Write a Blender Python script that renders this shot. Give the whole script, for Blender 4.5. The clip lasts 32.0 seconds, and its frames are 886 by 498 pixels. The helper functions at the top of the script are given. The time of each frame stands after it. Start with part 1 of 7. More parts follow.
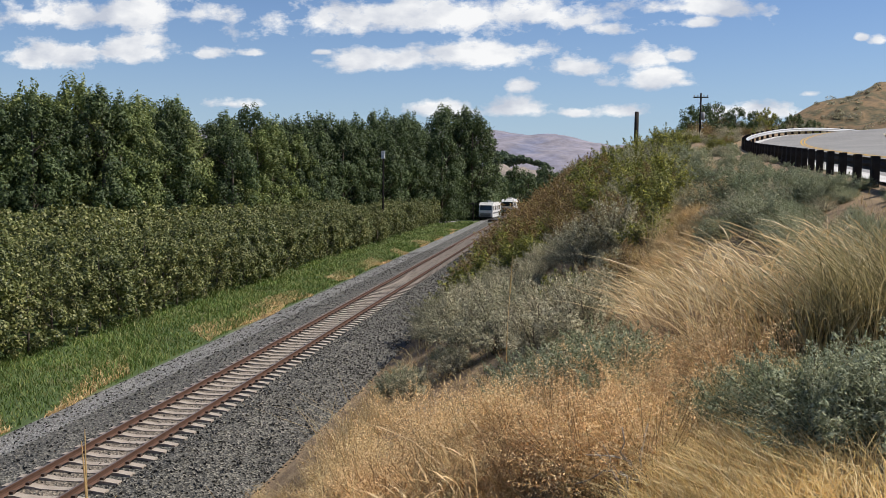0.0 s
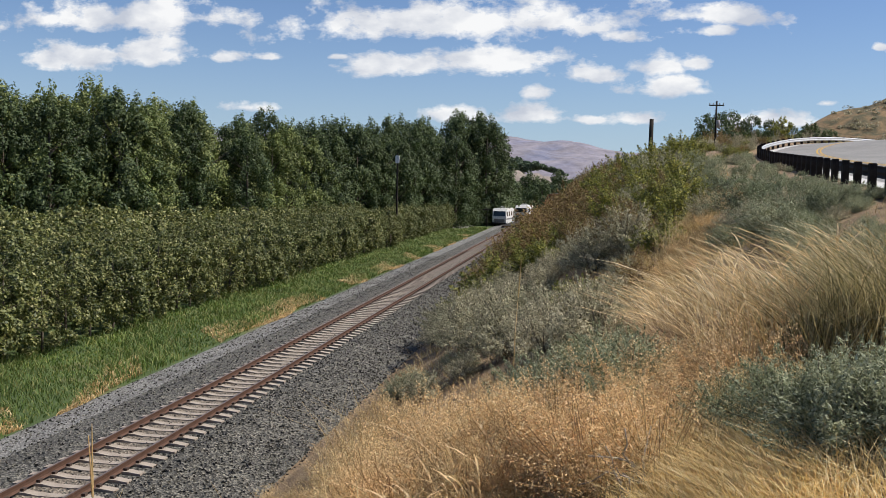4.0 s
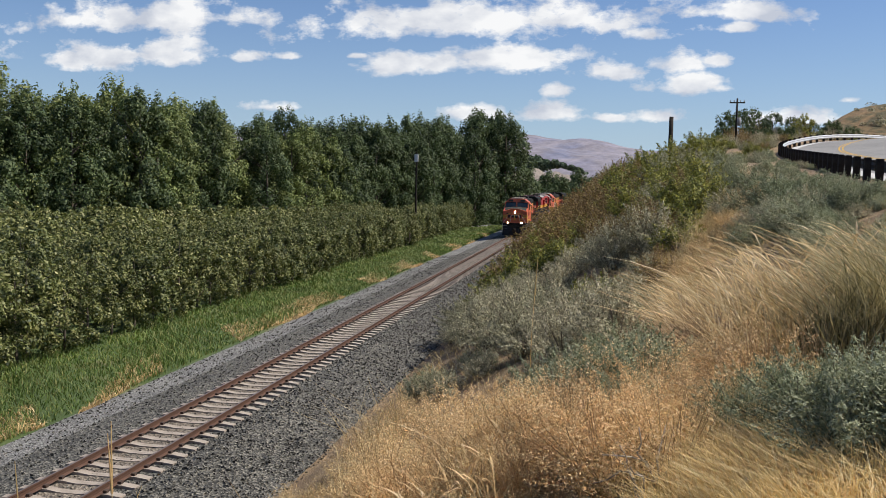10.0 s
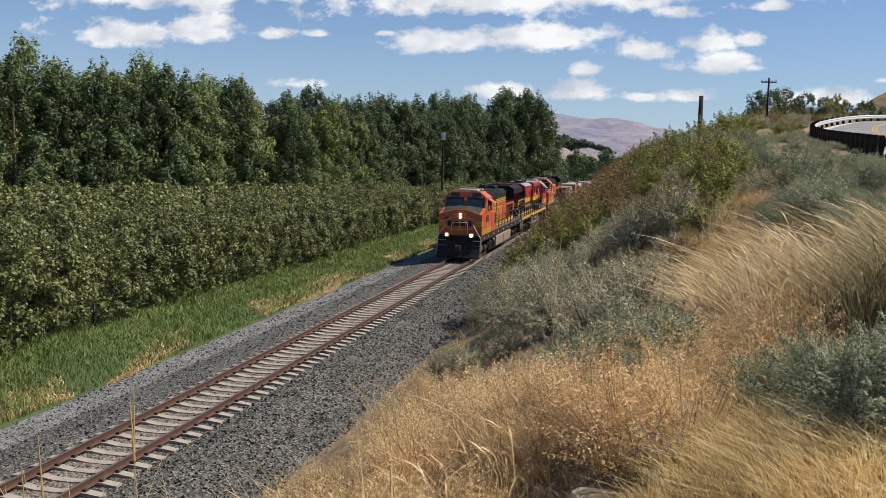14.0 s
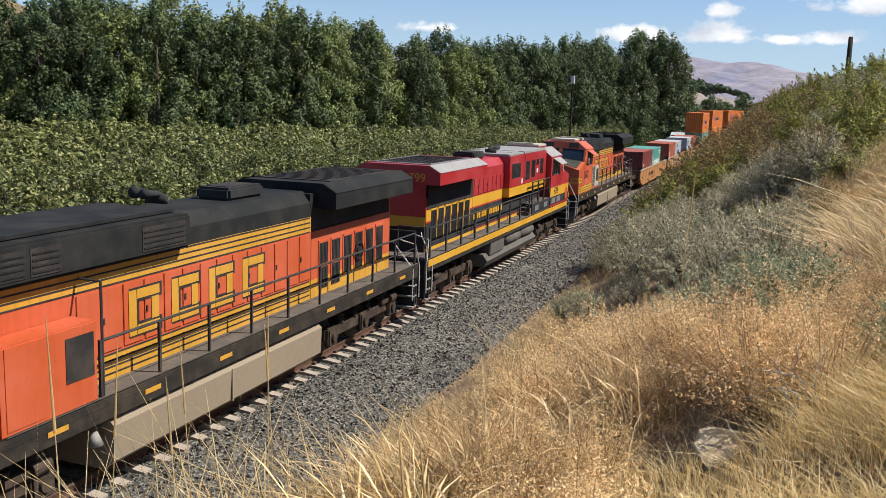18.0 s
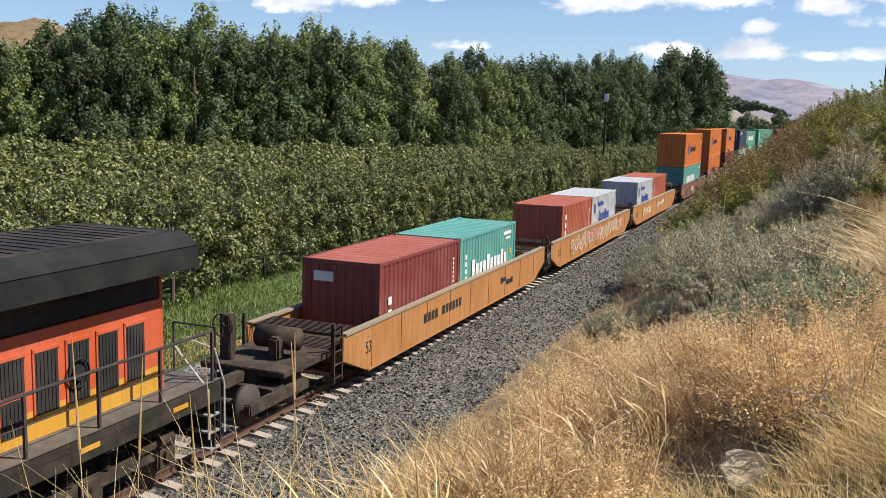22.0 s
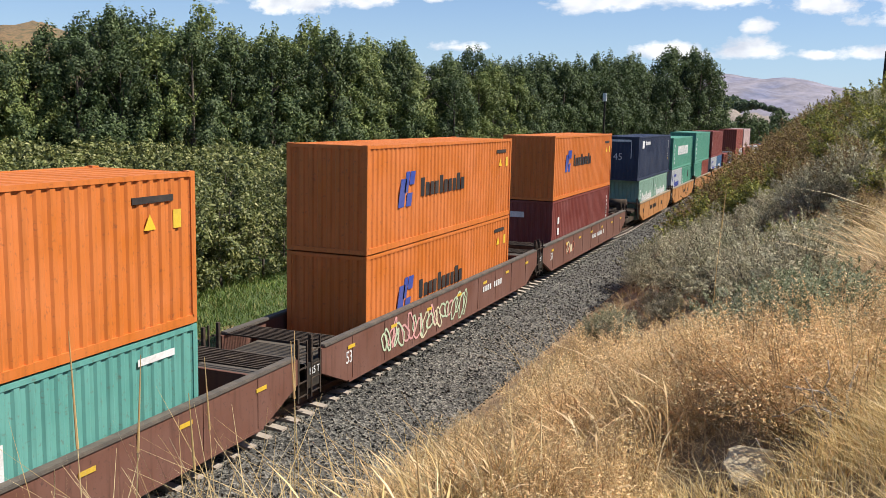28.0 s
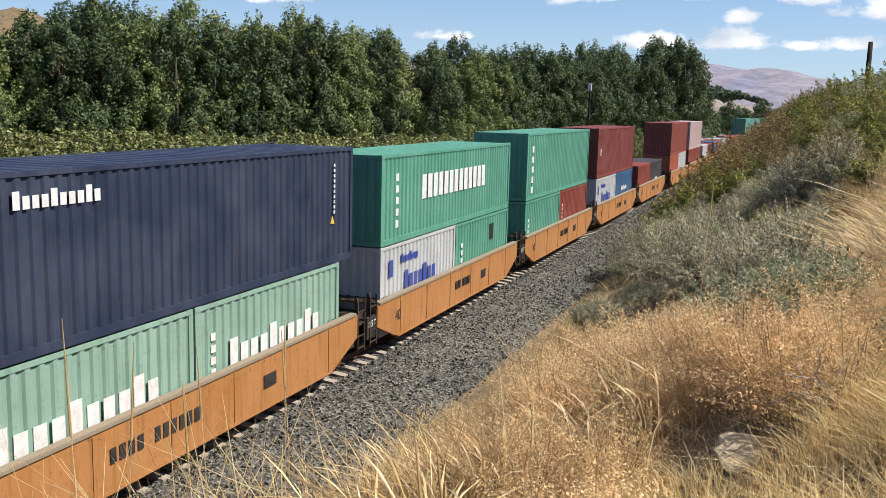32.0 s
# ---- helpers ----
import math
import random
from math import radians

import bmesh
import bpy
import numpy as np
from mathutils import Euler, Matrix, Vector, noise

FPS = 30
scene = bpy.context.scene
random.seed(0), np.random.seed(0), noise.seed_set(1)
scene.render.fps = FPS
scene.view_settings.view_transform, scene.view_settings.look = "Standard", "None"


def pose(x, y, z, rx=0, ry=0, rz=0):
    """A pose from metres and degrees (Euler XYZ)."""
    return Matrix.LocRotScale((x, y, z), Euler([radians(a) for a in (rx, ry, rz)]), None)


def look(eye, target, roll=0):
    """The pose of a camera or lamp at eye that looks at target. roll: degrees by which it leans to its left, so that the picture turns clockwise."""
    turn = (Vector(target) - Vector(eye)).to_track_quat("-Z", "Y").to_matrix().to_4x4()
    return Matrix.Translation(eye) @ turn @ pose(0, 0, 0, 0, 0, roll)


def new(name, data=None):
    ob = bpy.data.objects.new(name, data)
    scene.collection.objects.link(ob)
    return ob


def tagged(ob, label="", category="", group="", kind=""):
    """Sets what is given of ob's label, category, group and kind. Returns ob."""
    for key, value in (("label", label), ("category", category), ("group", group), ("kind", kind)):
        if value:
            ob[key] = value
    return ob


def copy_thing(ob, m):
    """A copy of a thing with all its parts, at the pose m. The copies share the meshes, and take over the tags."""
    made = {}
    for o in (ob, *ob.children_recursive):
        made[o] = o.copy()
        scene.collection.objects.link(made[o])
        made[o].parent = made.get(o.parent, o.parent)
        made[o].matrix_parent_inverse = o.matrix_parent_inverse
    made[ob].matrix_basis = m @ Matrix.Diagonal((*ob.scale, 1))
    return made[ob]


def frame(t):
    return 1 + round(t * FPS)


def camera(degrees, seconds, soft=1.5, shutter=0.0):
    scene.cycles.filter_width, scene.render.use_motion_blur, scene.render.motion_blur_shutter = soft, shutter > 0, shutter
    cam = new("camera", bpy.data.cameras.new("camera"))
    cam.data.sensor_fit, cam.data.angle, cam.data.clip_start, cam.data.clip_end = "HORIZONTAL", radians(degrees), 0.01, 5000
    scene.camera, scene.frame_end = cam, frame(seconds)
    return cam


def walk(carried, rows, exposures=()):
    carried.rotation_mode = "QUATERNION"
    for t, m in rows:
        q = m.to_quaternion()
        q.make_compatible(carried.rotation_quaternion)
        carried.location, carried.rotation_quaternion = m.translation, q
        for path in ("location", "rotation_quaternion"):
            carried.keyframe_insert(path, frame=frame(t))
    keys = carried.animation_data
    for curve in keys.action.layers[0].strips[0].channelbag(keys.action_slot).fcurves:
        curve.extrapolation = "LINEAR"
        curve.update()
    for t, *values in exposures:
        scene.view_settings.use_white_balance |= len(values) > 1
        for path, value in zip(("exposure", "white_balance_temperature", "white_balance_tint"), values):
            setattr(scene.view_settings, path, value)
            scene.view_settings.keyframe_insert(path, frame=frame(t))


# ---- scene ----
PATH = [
    (0, (11.901, -19.289, 7.305), (8.987, 0.431, 5.688), 0.56),
    (0.5, (11.919, -19.306, 7.297), (8.956, 0.408, 5.698), 0.66),
    (1, (11.954, -19.318, 7.302), (8.941, 0.394, 5.761), 0.80),
    (1.5, (11.963, -19.336, 7.270), (8.929, 0.376, 5.775), 1.08),
    (2, (11.973, -19.319, 7.278), (8.936, 0.395, 5.818), 1.09),
    (2.5, (11.950, -19.326, 7.261), (8.852, 0.380, 5.822), 1.05),
    (3, (11.938, -19.311, 7.261), (8.769, 0.383, 5.804), 1.09),
    (3.5, (11.959, -19.305, 7.267), (8.770, 0.384, 5.786), 1.19),
    (5.5, (11.917, -19.283, 7.276), (8.662, 0.388, 5.716), 1.14),
    (6, (11.928, -19.268, 7.279), (8.642, 0.398, 5.713), 1.00),
    (6.5, (11.933, -19.290, 7.281), (8.582, 0.366, 5.720), 1.19),
    (7, (11.946, -19.297, 7.285), (8.574, 0.355, 5.725), 1.22),
    (7.5, (11.957, -19.317, 7.284), (8.594, 0.337, 5.739), 1.09),
    (8, (12.008, -19.314, 7.277), (8.552, 0.325, 5.734), 0.92),
    (8.5, (12.031, -19.303, 7.264), (8.468, 0.314, 5.687), 0.92),
    (9, (12.001, -19.284, 7.298), (8.398, 0.326, 5.724), 0.97),
    (9.5, (11.988, -19.297, 7.292), (8.367, 0.311, 5.727), 1.07),
    (10, (11.986, -19.320, 7.278), (8.369, 0.290, 5.735), 1.07),
    (10.5, (11.991, -19.312, 7.277), (8.348, 0.293, 5.737), 1.21),
    (11, (12.018, -19.320, 7.266), (8.317, 0.272, 5.687), 1.32),
    (11.5, (12.011, -19.317, 7.257), (8.247, 0.258, 5.634), 1.40),
    (12, (11.994, -19.306, 7.259), (8.193, 0.258, 5.583), 1.38),
    (12.5, (12.014, -19.307, 7.251), (8.175, 0.245, 5.519), 1.27),
    (13, (12.026, -19.306, 7.259), (8.143, 0.235, 5.514), 1.29),
    (13.5, (12.026, -19.302, 7.253), (8.041, 0.209, 5.396), 1.27),
    (14, (12.014, -19.282, 7.231), (7.858, 0.178, 5.220), 1.49),
    (14.5, (12.019, -19.273, 7.241), (7.460, 0.080, 5.078), 1.42),
    (16.5, (11.977, -19.234, 7.204), (6.195, -0.279, 4.508), 1.37),
    (17, (11.951, -19.240, 7.174), (5.787, -0.442, 4.231), 1.47),
    (17.5, (11.955, -19.253, 7.159), (5.493, -0.594, 3.987), 1.47),
    (18, (11.991, -19.269, 7.140), (5.318, -0.700, 3.876), 1.84),
    (18.5, (11.947, -19.264, 7.114), (4.645, -0.953, 3.738), 1.79),
    (19, (11.948, -19.248, 7.122), (4.699, -0.953, 3.555), 2.11),
    (19.5, (11.938, -19.255, 7.118), (4.650, -0.955, 3.656), 1.97),
    (20, (11.946, -19.238, 7.126), (4.573, -0.930, 3.893), 1.81),
    (20.5, (11.965, -19.237, 7.139), (4.584, -0.899, 4.101), 1.73),
    (21, (11.994, -19.245, 7.140), (4.564, -0.893, 4.313), 1.52),
    (21.5, (12.014, -19.246, 7.166), (4.625, -0.870, 4.386), 1.70),
    (22, (12.045, -19.254, 7.150), (4.662, -0.895, 4.248), 1.61),
    (22.5, (12.028, -19.217, 7.142), (4.545, -0.930, 4.045), 1.36),
    (23, (11.975, -19.201, 7.124), (4.342, -1.028, 3.737), 1.19),
    (23.5, (11.949, -19.175, 7.112), (4.368, -0.981, 3.719), 1.45),
    (24, (11.928, -19.171, 7.120), (4.360, -0.940, 3.902), 1.73),
    (24.5, (11.950, -19.176, 7.106), (4.416, -0.918, 3.964), 1.73),
    (26.5, (11.959, -19.169, 7.105), (4.461, -0.887, 4.017), 1.59),
    (27, (11.989, -19.192, 7.102), (4.577, -0.873, 4.020), 1.69),
    (27.5, (12.006, -19.204, 7.121), (4.600, -0.866, 4.140), 1.51),
    (28, (12.032, -19.227, 7.123), (4.659, -0.861, 4.238), 1.29),
    (28.5, (12.041, -19.261, 7.142), (4.731, -0.861, 4.311), 1.09),
    (29, (12.029, -19.269, 7.137), (4.759, -0.850, 4.335), 1.17),
    (29.5, (12.006, -19.285, 7.132), (4.806, -0.844, 4.287), 1.43),
    (30, (11.949, -19.282, 7.131), (4.846, -0.819, 4.187), 1.98),
    (30.5, (12.010, -19.259, 7.130), (4.953, -0.780, 4.179), 1.52),
    (31, (12.012, -19.263, 7.120), (4.982, -0.783, 4.110), 1.53),
    (31.5, (11.995, -19.257, 7.115), (4.984, -0.776, 4.069), 1.53),
    (32, (11.986, -19.242, 7.111), (4.944, -0.782, 4.008), 1.50),
]
cam = camera(51.4, 32.0, soft=0.8)
walk(cam, [(t, look(eye, aim, roll)) for t, eye, aim, roll in PATH], ((0, 0.17), (13, 0.17), (14.5, 0.21), (17, 0.38), (20, 0.52), (32, 0.50)))

# ---- daylight ----
SUN_DIR = Vector((0.62, 0.20, 0.80)).normalized()
sun_elev = math.asin(SUN_DIR.z)
sun_az = math.atan2(SUN_DIR.x, SUN_DIR.y)
sun = new("sun", bpy.data.lights.new("sun", "SUN"))
sun.data.energy, sun.data.angle, sun.data.color = 5.0, radians(0.53), (1.0, 0.95, 0.87)
sun.matrix_world = look(SUN_DIR * 50, (0, 0, 0))


# ---- node helpers ----
def tree_of(name):
    m = bpy.data.materials.new(name)
    m.use_nodes = True
    nt = m.node_tree
    b = nt.nodes["Principled BSDF"]
    return m, nt, b


def link(nt, a, b):
    nt.links.new(a, b)


def noise_node(nt, scale, detail=4.0, rough=0.55, coord="Object"):
    tc = nt.nodes.new("ShaderNodeTexCoord")
    n = nt.nodes.new("ShaderNodeTexNoise")
    n.inputs["Scale"].default_value, n.inputs["Detail"].default_value, n.inputs["Roughness"].default_value = scale, detail, rough
    link(nt, tc.outputs[coord], n.inputs["Vector"])
    return n


def ramp_node(nt, fac, stops):
    r = nt.nodes.new("ShaderNodeValToRGB")
    e = r.color_ramp.elements
    while len(e) < len(stops):
        e.new(0.5)
    for el, (p, c) in zip(e, stops):
        el.position, el.color = p, (*c, 1)
    link(nt, fac, r.inputs["Fac"])
    return r


def mix_node(nt, fac, a, b, mode="MIX"):
    m = nt.nodes.new("ShaderNodeMix")
    m.data_type, m.blend_type = "RGBA", mode
    for sock, v in ((m.inputs[0], fac), (m.inputs[6], a), (m.inputs[7], b)):
        if hasattr(v, "is_output"):
            link(nt, v, sock)
        elif isinstance(v, (int, float)):
            sock.default_value = v
        else:
            sock.default_value = (*v, 1)
    return m.outputs[2]


def bump_node(nt, height, strength, dist, target):
    b = nt.nodes.new("ShaderNodeBump")
    b.inputs["Strength"].default_value, b.inputs["Distance"].default_value = strength, dist
    link(nt, height, b.inputs["Height"])
    link(nt, b.outputs["Normal"], target)


def dusty(name, color, rough=0.5, metal=0.0, dirt=(0.16, 0.12, 0.085), amount=0.35, scale=1.3, grain=30.0, bump=0.15):
    """Painted or bare surface with broad dirt and fine grain."""
    m, nt, b = tree_of(name)
    big = noise_node(nt, scale, 6.0, 0.65)
    fine = noise_node(nt, grain, 3.0, 0.6)
    f = ramp_node(nt, big.outputs["Fac"], [(0.42, (0, 0, 0)), (0.75, (amount,) * 3)])
    c = mix_node(nt, f.outputs["Color"], color, dirt)
    v = ramp_node(nt, fine.outputs["Fac"], [(0.3, (0.84,) * 3), (0.7, (1.08,) * 3)])
    c = mix_node(nt, 1.0, c, v.outputs["Color"], "MULTIPLY")
    link(nt, c, b.inputs["Base Color"])
    rr = ramp_node(nt, big.outputs["Fac"], [(0.3, (rough,) * 3), (0.8, (min(1, rough + 0.3),) * 3)])
    link(nt, rr.outputs["Color"], b.inputs["Roughness"])
    b.inputs["Metallic"].default_value = metal
    if max(color) < 0.06:
        b.inputs["Specular IOR Level"].default_value = 0.15
    if bump:
        bump_node(nt, fine.outputs["Fac"], bump, 0.01, b.inputs["Normal"])
    return m


def painted(name, color, rough=0.42, streak=0.35, rust=(0.13, 0.05, 0.02), rusty=0.35):
    """Weathered vehicle paint: vertical run-down streaks, faded patches and rust specks."""
    m, nt, b = tree_of(name)
    tc = nt.nodes.new("ShaderNodeTexCoord")
    mp = nt.nodes.new("ShaderNodeMapping")
    mp.inputs["Scale"].default_value = (5.0, 5.0, 0.35)
    link(nt, tc.outputs["Object"], mp.inputs["Vector"])
    s = nt.nodes.new("ShaderNodeTexNoise")
    s.inputs["Scale"].default_value, s.inputs["Detail"].default_value = 1.6, 6.0
    link(nt, mp.outputs["Vector"], s.inputs["Vector"])
    big = noise_node(nt, 0.7, 5.0, 0.6)
    speck = noise_node(nt, 9.0, 6.0, 0.75)
    faded = tuple(min(1, v * 1.12 + 0.03) for v in color)
    dark = tuple(v * 0.62 for v in color)
    c = mix_node(nt, ramp_node(nt, big.outputs["Fac"], [(0.35, (0, 0, 0)), (0.7, (0.8,) * 3)]).outputs["Color"], color, faded)
    c = mix_node(nt, ramp_node(nt, s.outputs["Fac"], [(0.5, (0, 0, 0)), (0.75, (streak,) * 3)]).outputs["Color"], c, dark)
    c = mix_node(nt, ramp_node(nt, speck.outputs["Fac"], [(0.57, (0, 0, 0)), (0.68, (rusty,) * 3)]).outputs["Color"], c, rust)
    link(nt, c, b.inputs["Base Color"])
    link(nt, ramp_node(nt, big.outputs["Fac"], [(0.3, (rough,) * 3), (0.75, (rough + 0.25,) * 3)]).outputs["Color"], b.inputs["Roughness"])
    bump_node(nt, speck.outputs["Fac"], 0.08, 0.01, b.inputs["Normal"])
    if max(color) < 0.03:
        b.inputs["Specular IOR Level"].default_value = 0.2
    return m


def leafy(name, a, b_, c_, rough=0.55, through_light=0.35, big=0.25):
    """Leaves: colour from leaf to leaf, broad patches, and light that passes through."""
    m, nt, b = tree_of(name)
    g = nt.nodes.new("ShaderNodeNewGeometry")
    r = ramp_node(nt, g.outputs["Random Per Island"], [(0.0, a), (0.55, b_), (1.0, c_)])
    n = noise_node(nt, big, 3.0, 0.5)
    v = ramp_node(nt, n.outputs["Fac"], [(0.3, (0.72,) * 3), (0.7, (1.25,) * 3)])
    c = mix_node(nt, 1.0, r.outputs["Color"], v.outputs["Color"], "MULTIPLY")
    oi = nt.nodes.new("ShaderNodeObjectInfo")
    w = ramp_node(nt, oi.outputs["Random"], [(0.0, (0.82, 0.85, 0.8)), (1.0, (1.15, 1.1, 1.1))])
    c = mix_node(nt, 1.0, c, w.outputs["Color"], "MULTIPLY")
    link(nt, c, b.inputs["Base Color"])
    b.inputs["Roughness"].default_value = rough
    tr = nt.nodes.new("ShaderNodeBsdfTranslucent")
    link(nt, c, tr.inputs["Color"])
    mx = nt.nodes.new("ShaderNodeMixShader")
    mx.inputs[0].default_value = through_light
    link(nt, b.outputs[0], mx.inputs[1])
    link(nt, tr.outputs[0], mx.inputs[2])
    link(nt, mx.outputs[0], nt.nodes["Material Output"].inputs["Surface"])
    return m


def glowing(name, color, strength):
    m, nt, b = tree_of(name)
    b.inputs["Base Color"].default_value = (*color, 1)
    b.inputs["Emission Color"].default_value = (*color, 1)
    b.inputs["Emission Strength"].default_value = strength
    return m


def glassy(name, color=(0.02, 0.03, 0.04)):
    m, nt, b = tree_of(name)
    b.inputs["Base Color"].default_value = (*color, 1)
    b.inputs["Roughness"].default_value = 0.06
    b.inputs["IOR"].default_value = 1.5
    return m


# ---- sky with fair-weather clouds ----
def make_sky():
    w = bpy.data.worlds.new("sky")
    w.use_nodes = True
    scene.world = w
    nt = w.node_tree
    bg = nt.nodes["Background"]
    sky = nt.nodes.new("ShaderNodeTexSky")
    sky.sky_type, sky.sun_disc = "NISHITA", False
    sky.sun_elevation, sky.sun_rotation = sun_elev, sun_az
    sky.air_density, sky.dust_density, sky.ozone_density = 1.0, 0.35, 2.2
    tc = nt.nodes.new("ShaderNodeTexCoord")
    sep = nt.nodes.new("ShaderNodeSeparateXYZ")
    link(nt, tc.outputs["Generated"], sep.inputs[0])

    def math_(op, a, b=None, clamp=False):
        n = nt.nodes.new("ShaderNodeMath")
        n.operation, n.use_clamp = op, clamp
        for s, v in zip(n.inputs, (a, b)):
            if v is None:
                continue
            if isinstance(v, (int, float)):
                s.default_value = v
            else:
                link(nt, v, s)
        return n.outputs[0]

    x, y, z = sep.outputs
    yy = math_("MAXIMUM", math_("ABSOLUTE", y), 0.05)
    u, v = math_("DIVIDE", x, yy), math_("DIVIDE", z, yy)
    comb = nt.nodes.new("ShaderNodeCombineXYZ")
    link(nt, u, comb.inputs[0])
    link(nt, math_("MULTIPLY", v, 1.7), comb.inputs[1])
    n1 = nt.nodes.new("ShaderNodeTexNoise")
    n1.inputs["Scale"].default_value, n1.inputs["Detail"].default_value, n1.inputs["Roughness"].default_value = 17.0, 9.0, 0.62
    link(nt, comb.outputs[0], n1.inputs["Vector"])
    fluff = math_("SUBTRACT", n1.outputs["Fac"], 0.5)
    total = None
    for cu, cv, ru, rv in CLOUDS:
        du = math_("DIVIDE", math_("SUBTRACT", u, cu), ru)
        dv = math_("DIVIDE", math_("SUBTRACT", v, cv - 0.2 * rv), rv)
        dv = math_("MAXIMUM", dv, math_("MULTIPLY", dv, -1.55))  # flatter below than above
        d = math_("SQRT", math_("ADD", math_("MULTIPLY", du, du), math_("MULTIPLY", dv, dv)))
        k = math_("SUBTRACT", 1.0, d)
        total = k if total is None else math_("MAXIMUM", total, k)
    # high above, the clouds go on as a loose field
    ysafe = math_("MAXIMUM", z, 0.03)
    comb2 = nt.nodes.new("ShaderNodeCombineXYZ")
    link(nt, math_("DIVIDE", x, ysafe), comb2.inputs[0])
    link(nt, math_("DIVIDE", y, ysafe), comb2.inputs[1])
    n2 = nt.nodes.new("ShaderNodeTexNoise")
    n2.inputs["Scale"].default_value, n2.inputs["Detail"].default_value = 1.1, 5.0
    link(nt, comb2.outputs[0], n2.inputs["Vector"])
    field = math_("MULTIPLY", math_("SUBTRACT", n2.outputs["Fac"], 0.66), 3.0)
    above = math_("MULTIPLY", math_("SUBTRACT", z, 0.28), 8.0, True)
    away = math_("MULTIPLY", math_("SUBTRACT", 0.35, y), 6.0, True)
    field = math_("SUBTRACT", field, math_("MULTIPLY", math_("SUBTRACT", 1.0, math_("MAXIMUM", above, away)), 5.0))
    total = math_("MAXIMUM", total, field)
    dens = math_("MULTIPLY", math_("ADD", total, math_("MULTIPLY", fluff, 3.6)), 1.9, True)
    up = nt.nodes.new("ShaderNodeVectorMath")
    up.operation = "ADD"
    up.inputs[1].default_value = (0.012, -0.028, 0)
    link(nt, comb.outputs[0], up.inputs[0])
    n3 = nt.nodes.new("ShaderNodeTexNoise")
    n3.inputs["Scale"].default_value, n3.inputs["Detail"].default_value = 14.0, 6.0
    link(nt, up.outputs[0], n3.inputs["Vector"])
    shade = ramp_node(nt, n3.outputs["Fac"], [(0.36, (0.58, 0.62, 0.71)), (0.58, (1.0, 1.0, 1.0))])
    gain = nt.nodes.new("ShaderNodeVectorMath")
    gain.operation = "SCALE"
    gain.inputs["Scale"].default_value = CLOUD_GAIN
    link(nt, shade.outputs["Color"], gain.inputs[0])
    azure = mix_node(nt, 1.0, sky.outputs["Color"], (0.84, 1.06, 1.46), "MULTIPLY")
    low = math_("POWER", math_("SUBTRACT", 1.0, math_("MAXIMUM", z, 0.0), True), 9.0)
    azure = mix_node(nt, math_("MULTIPLY", low, 0.78), azure, (7.4, 9.6, 11.8))
    c = mix_node(nt, math_("MULTIPLY", dens, 0.95), azure, gain.outputs[0])
    link(nt, c, bg.inputs["Color"])
    bg.inputs["Strength"].default_value = 0.060


CLOUD_GAIN = 14.4
CLOUDS = [(-0.5373, 0.1805, 0.1874, 0.0247), (-0.5659, 0.1389, 0.1376, 0.0217), (-0.1466, 0.1744, 0.2322, 0.0312), (-0.2022, 0.128, 0.0887, 0.0182), (-0.1215, 0.132, 0.0944, 0.0204), (-0.0065, 0.1155, 0.046, 0.0131), (0.0567, 0.1268, 0.0339, 0.0168), (0.0702, 0.1032, 0.045, 0.0153), (0.1013, 0.1264, 0.0186, 0.0091), (-0.4227, 0.1343, 0.0303, 0.0106), (-0.365, 0.1338, 0.0171, 0.0057), (-0.0749, 0.0728, 0.0627, 0.0133), (0.0359, 0.0691, 0.0418, 0.01), (0.1254, 0.177, 0.073, 0.0135), (-0.0631, 0.0968, 0.0173, 0.0094), (0.1744, 0.069, 0.0546, 0.0136), (0.2308, 0.0868, 0.0187, 0.0052), (-0.3899, 0.0782, 0.0387, 0.009), (-0.0055, 0.0679, 0.0232, 0.007), (-0.2849, 0.1336, 0.0125, 0.0048), (-0.1518, 0.0729, 0.0482, 0.0119), (0.1203, 0.1609, 0.0221, 0.0075), (0.2794, 0.1434, 0.0085, 0.0051), (0.0221, 0.1553, 0.0266, 0.0099), (0.2958, 0.1404, 0.0105, 0.0073)]
make_sky()

# ---- materials ----
M = {}


def ground_material(name, stops, scale, fine=40.0, bump=0.5, dist=0.03, rough=0.95):
    m, nt, b = tree_of(name)
    big = noise_node(nt, scale, 8.0, 0.6)
    f = noise_node(nt, fine, 4.0, 0.7)
    r = ramp_node(nt, big.outputs["Fac"], stops)
    v = ramp_node(nt, f.outputs["Fac"], [(0.3, (0.62,) * 3), (0.7, (1.3,) * 3)])
    c = mix_node(nt, 1.0, r.outputs["Color"], v.outputs["Color"], "MULTIPLY")
    link(nt, c, b.inputs["Base Color"])
    b.inputs["Roughness"].default_value = rough
    bump_node(nt, f.outputs["Fac"], bump, dist, b.inputs["Normal"])
    return m


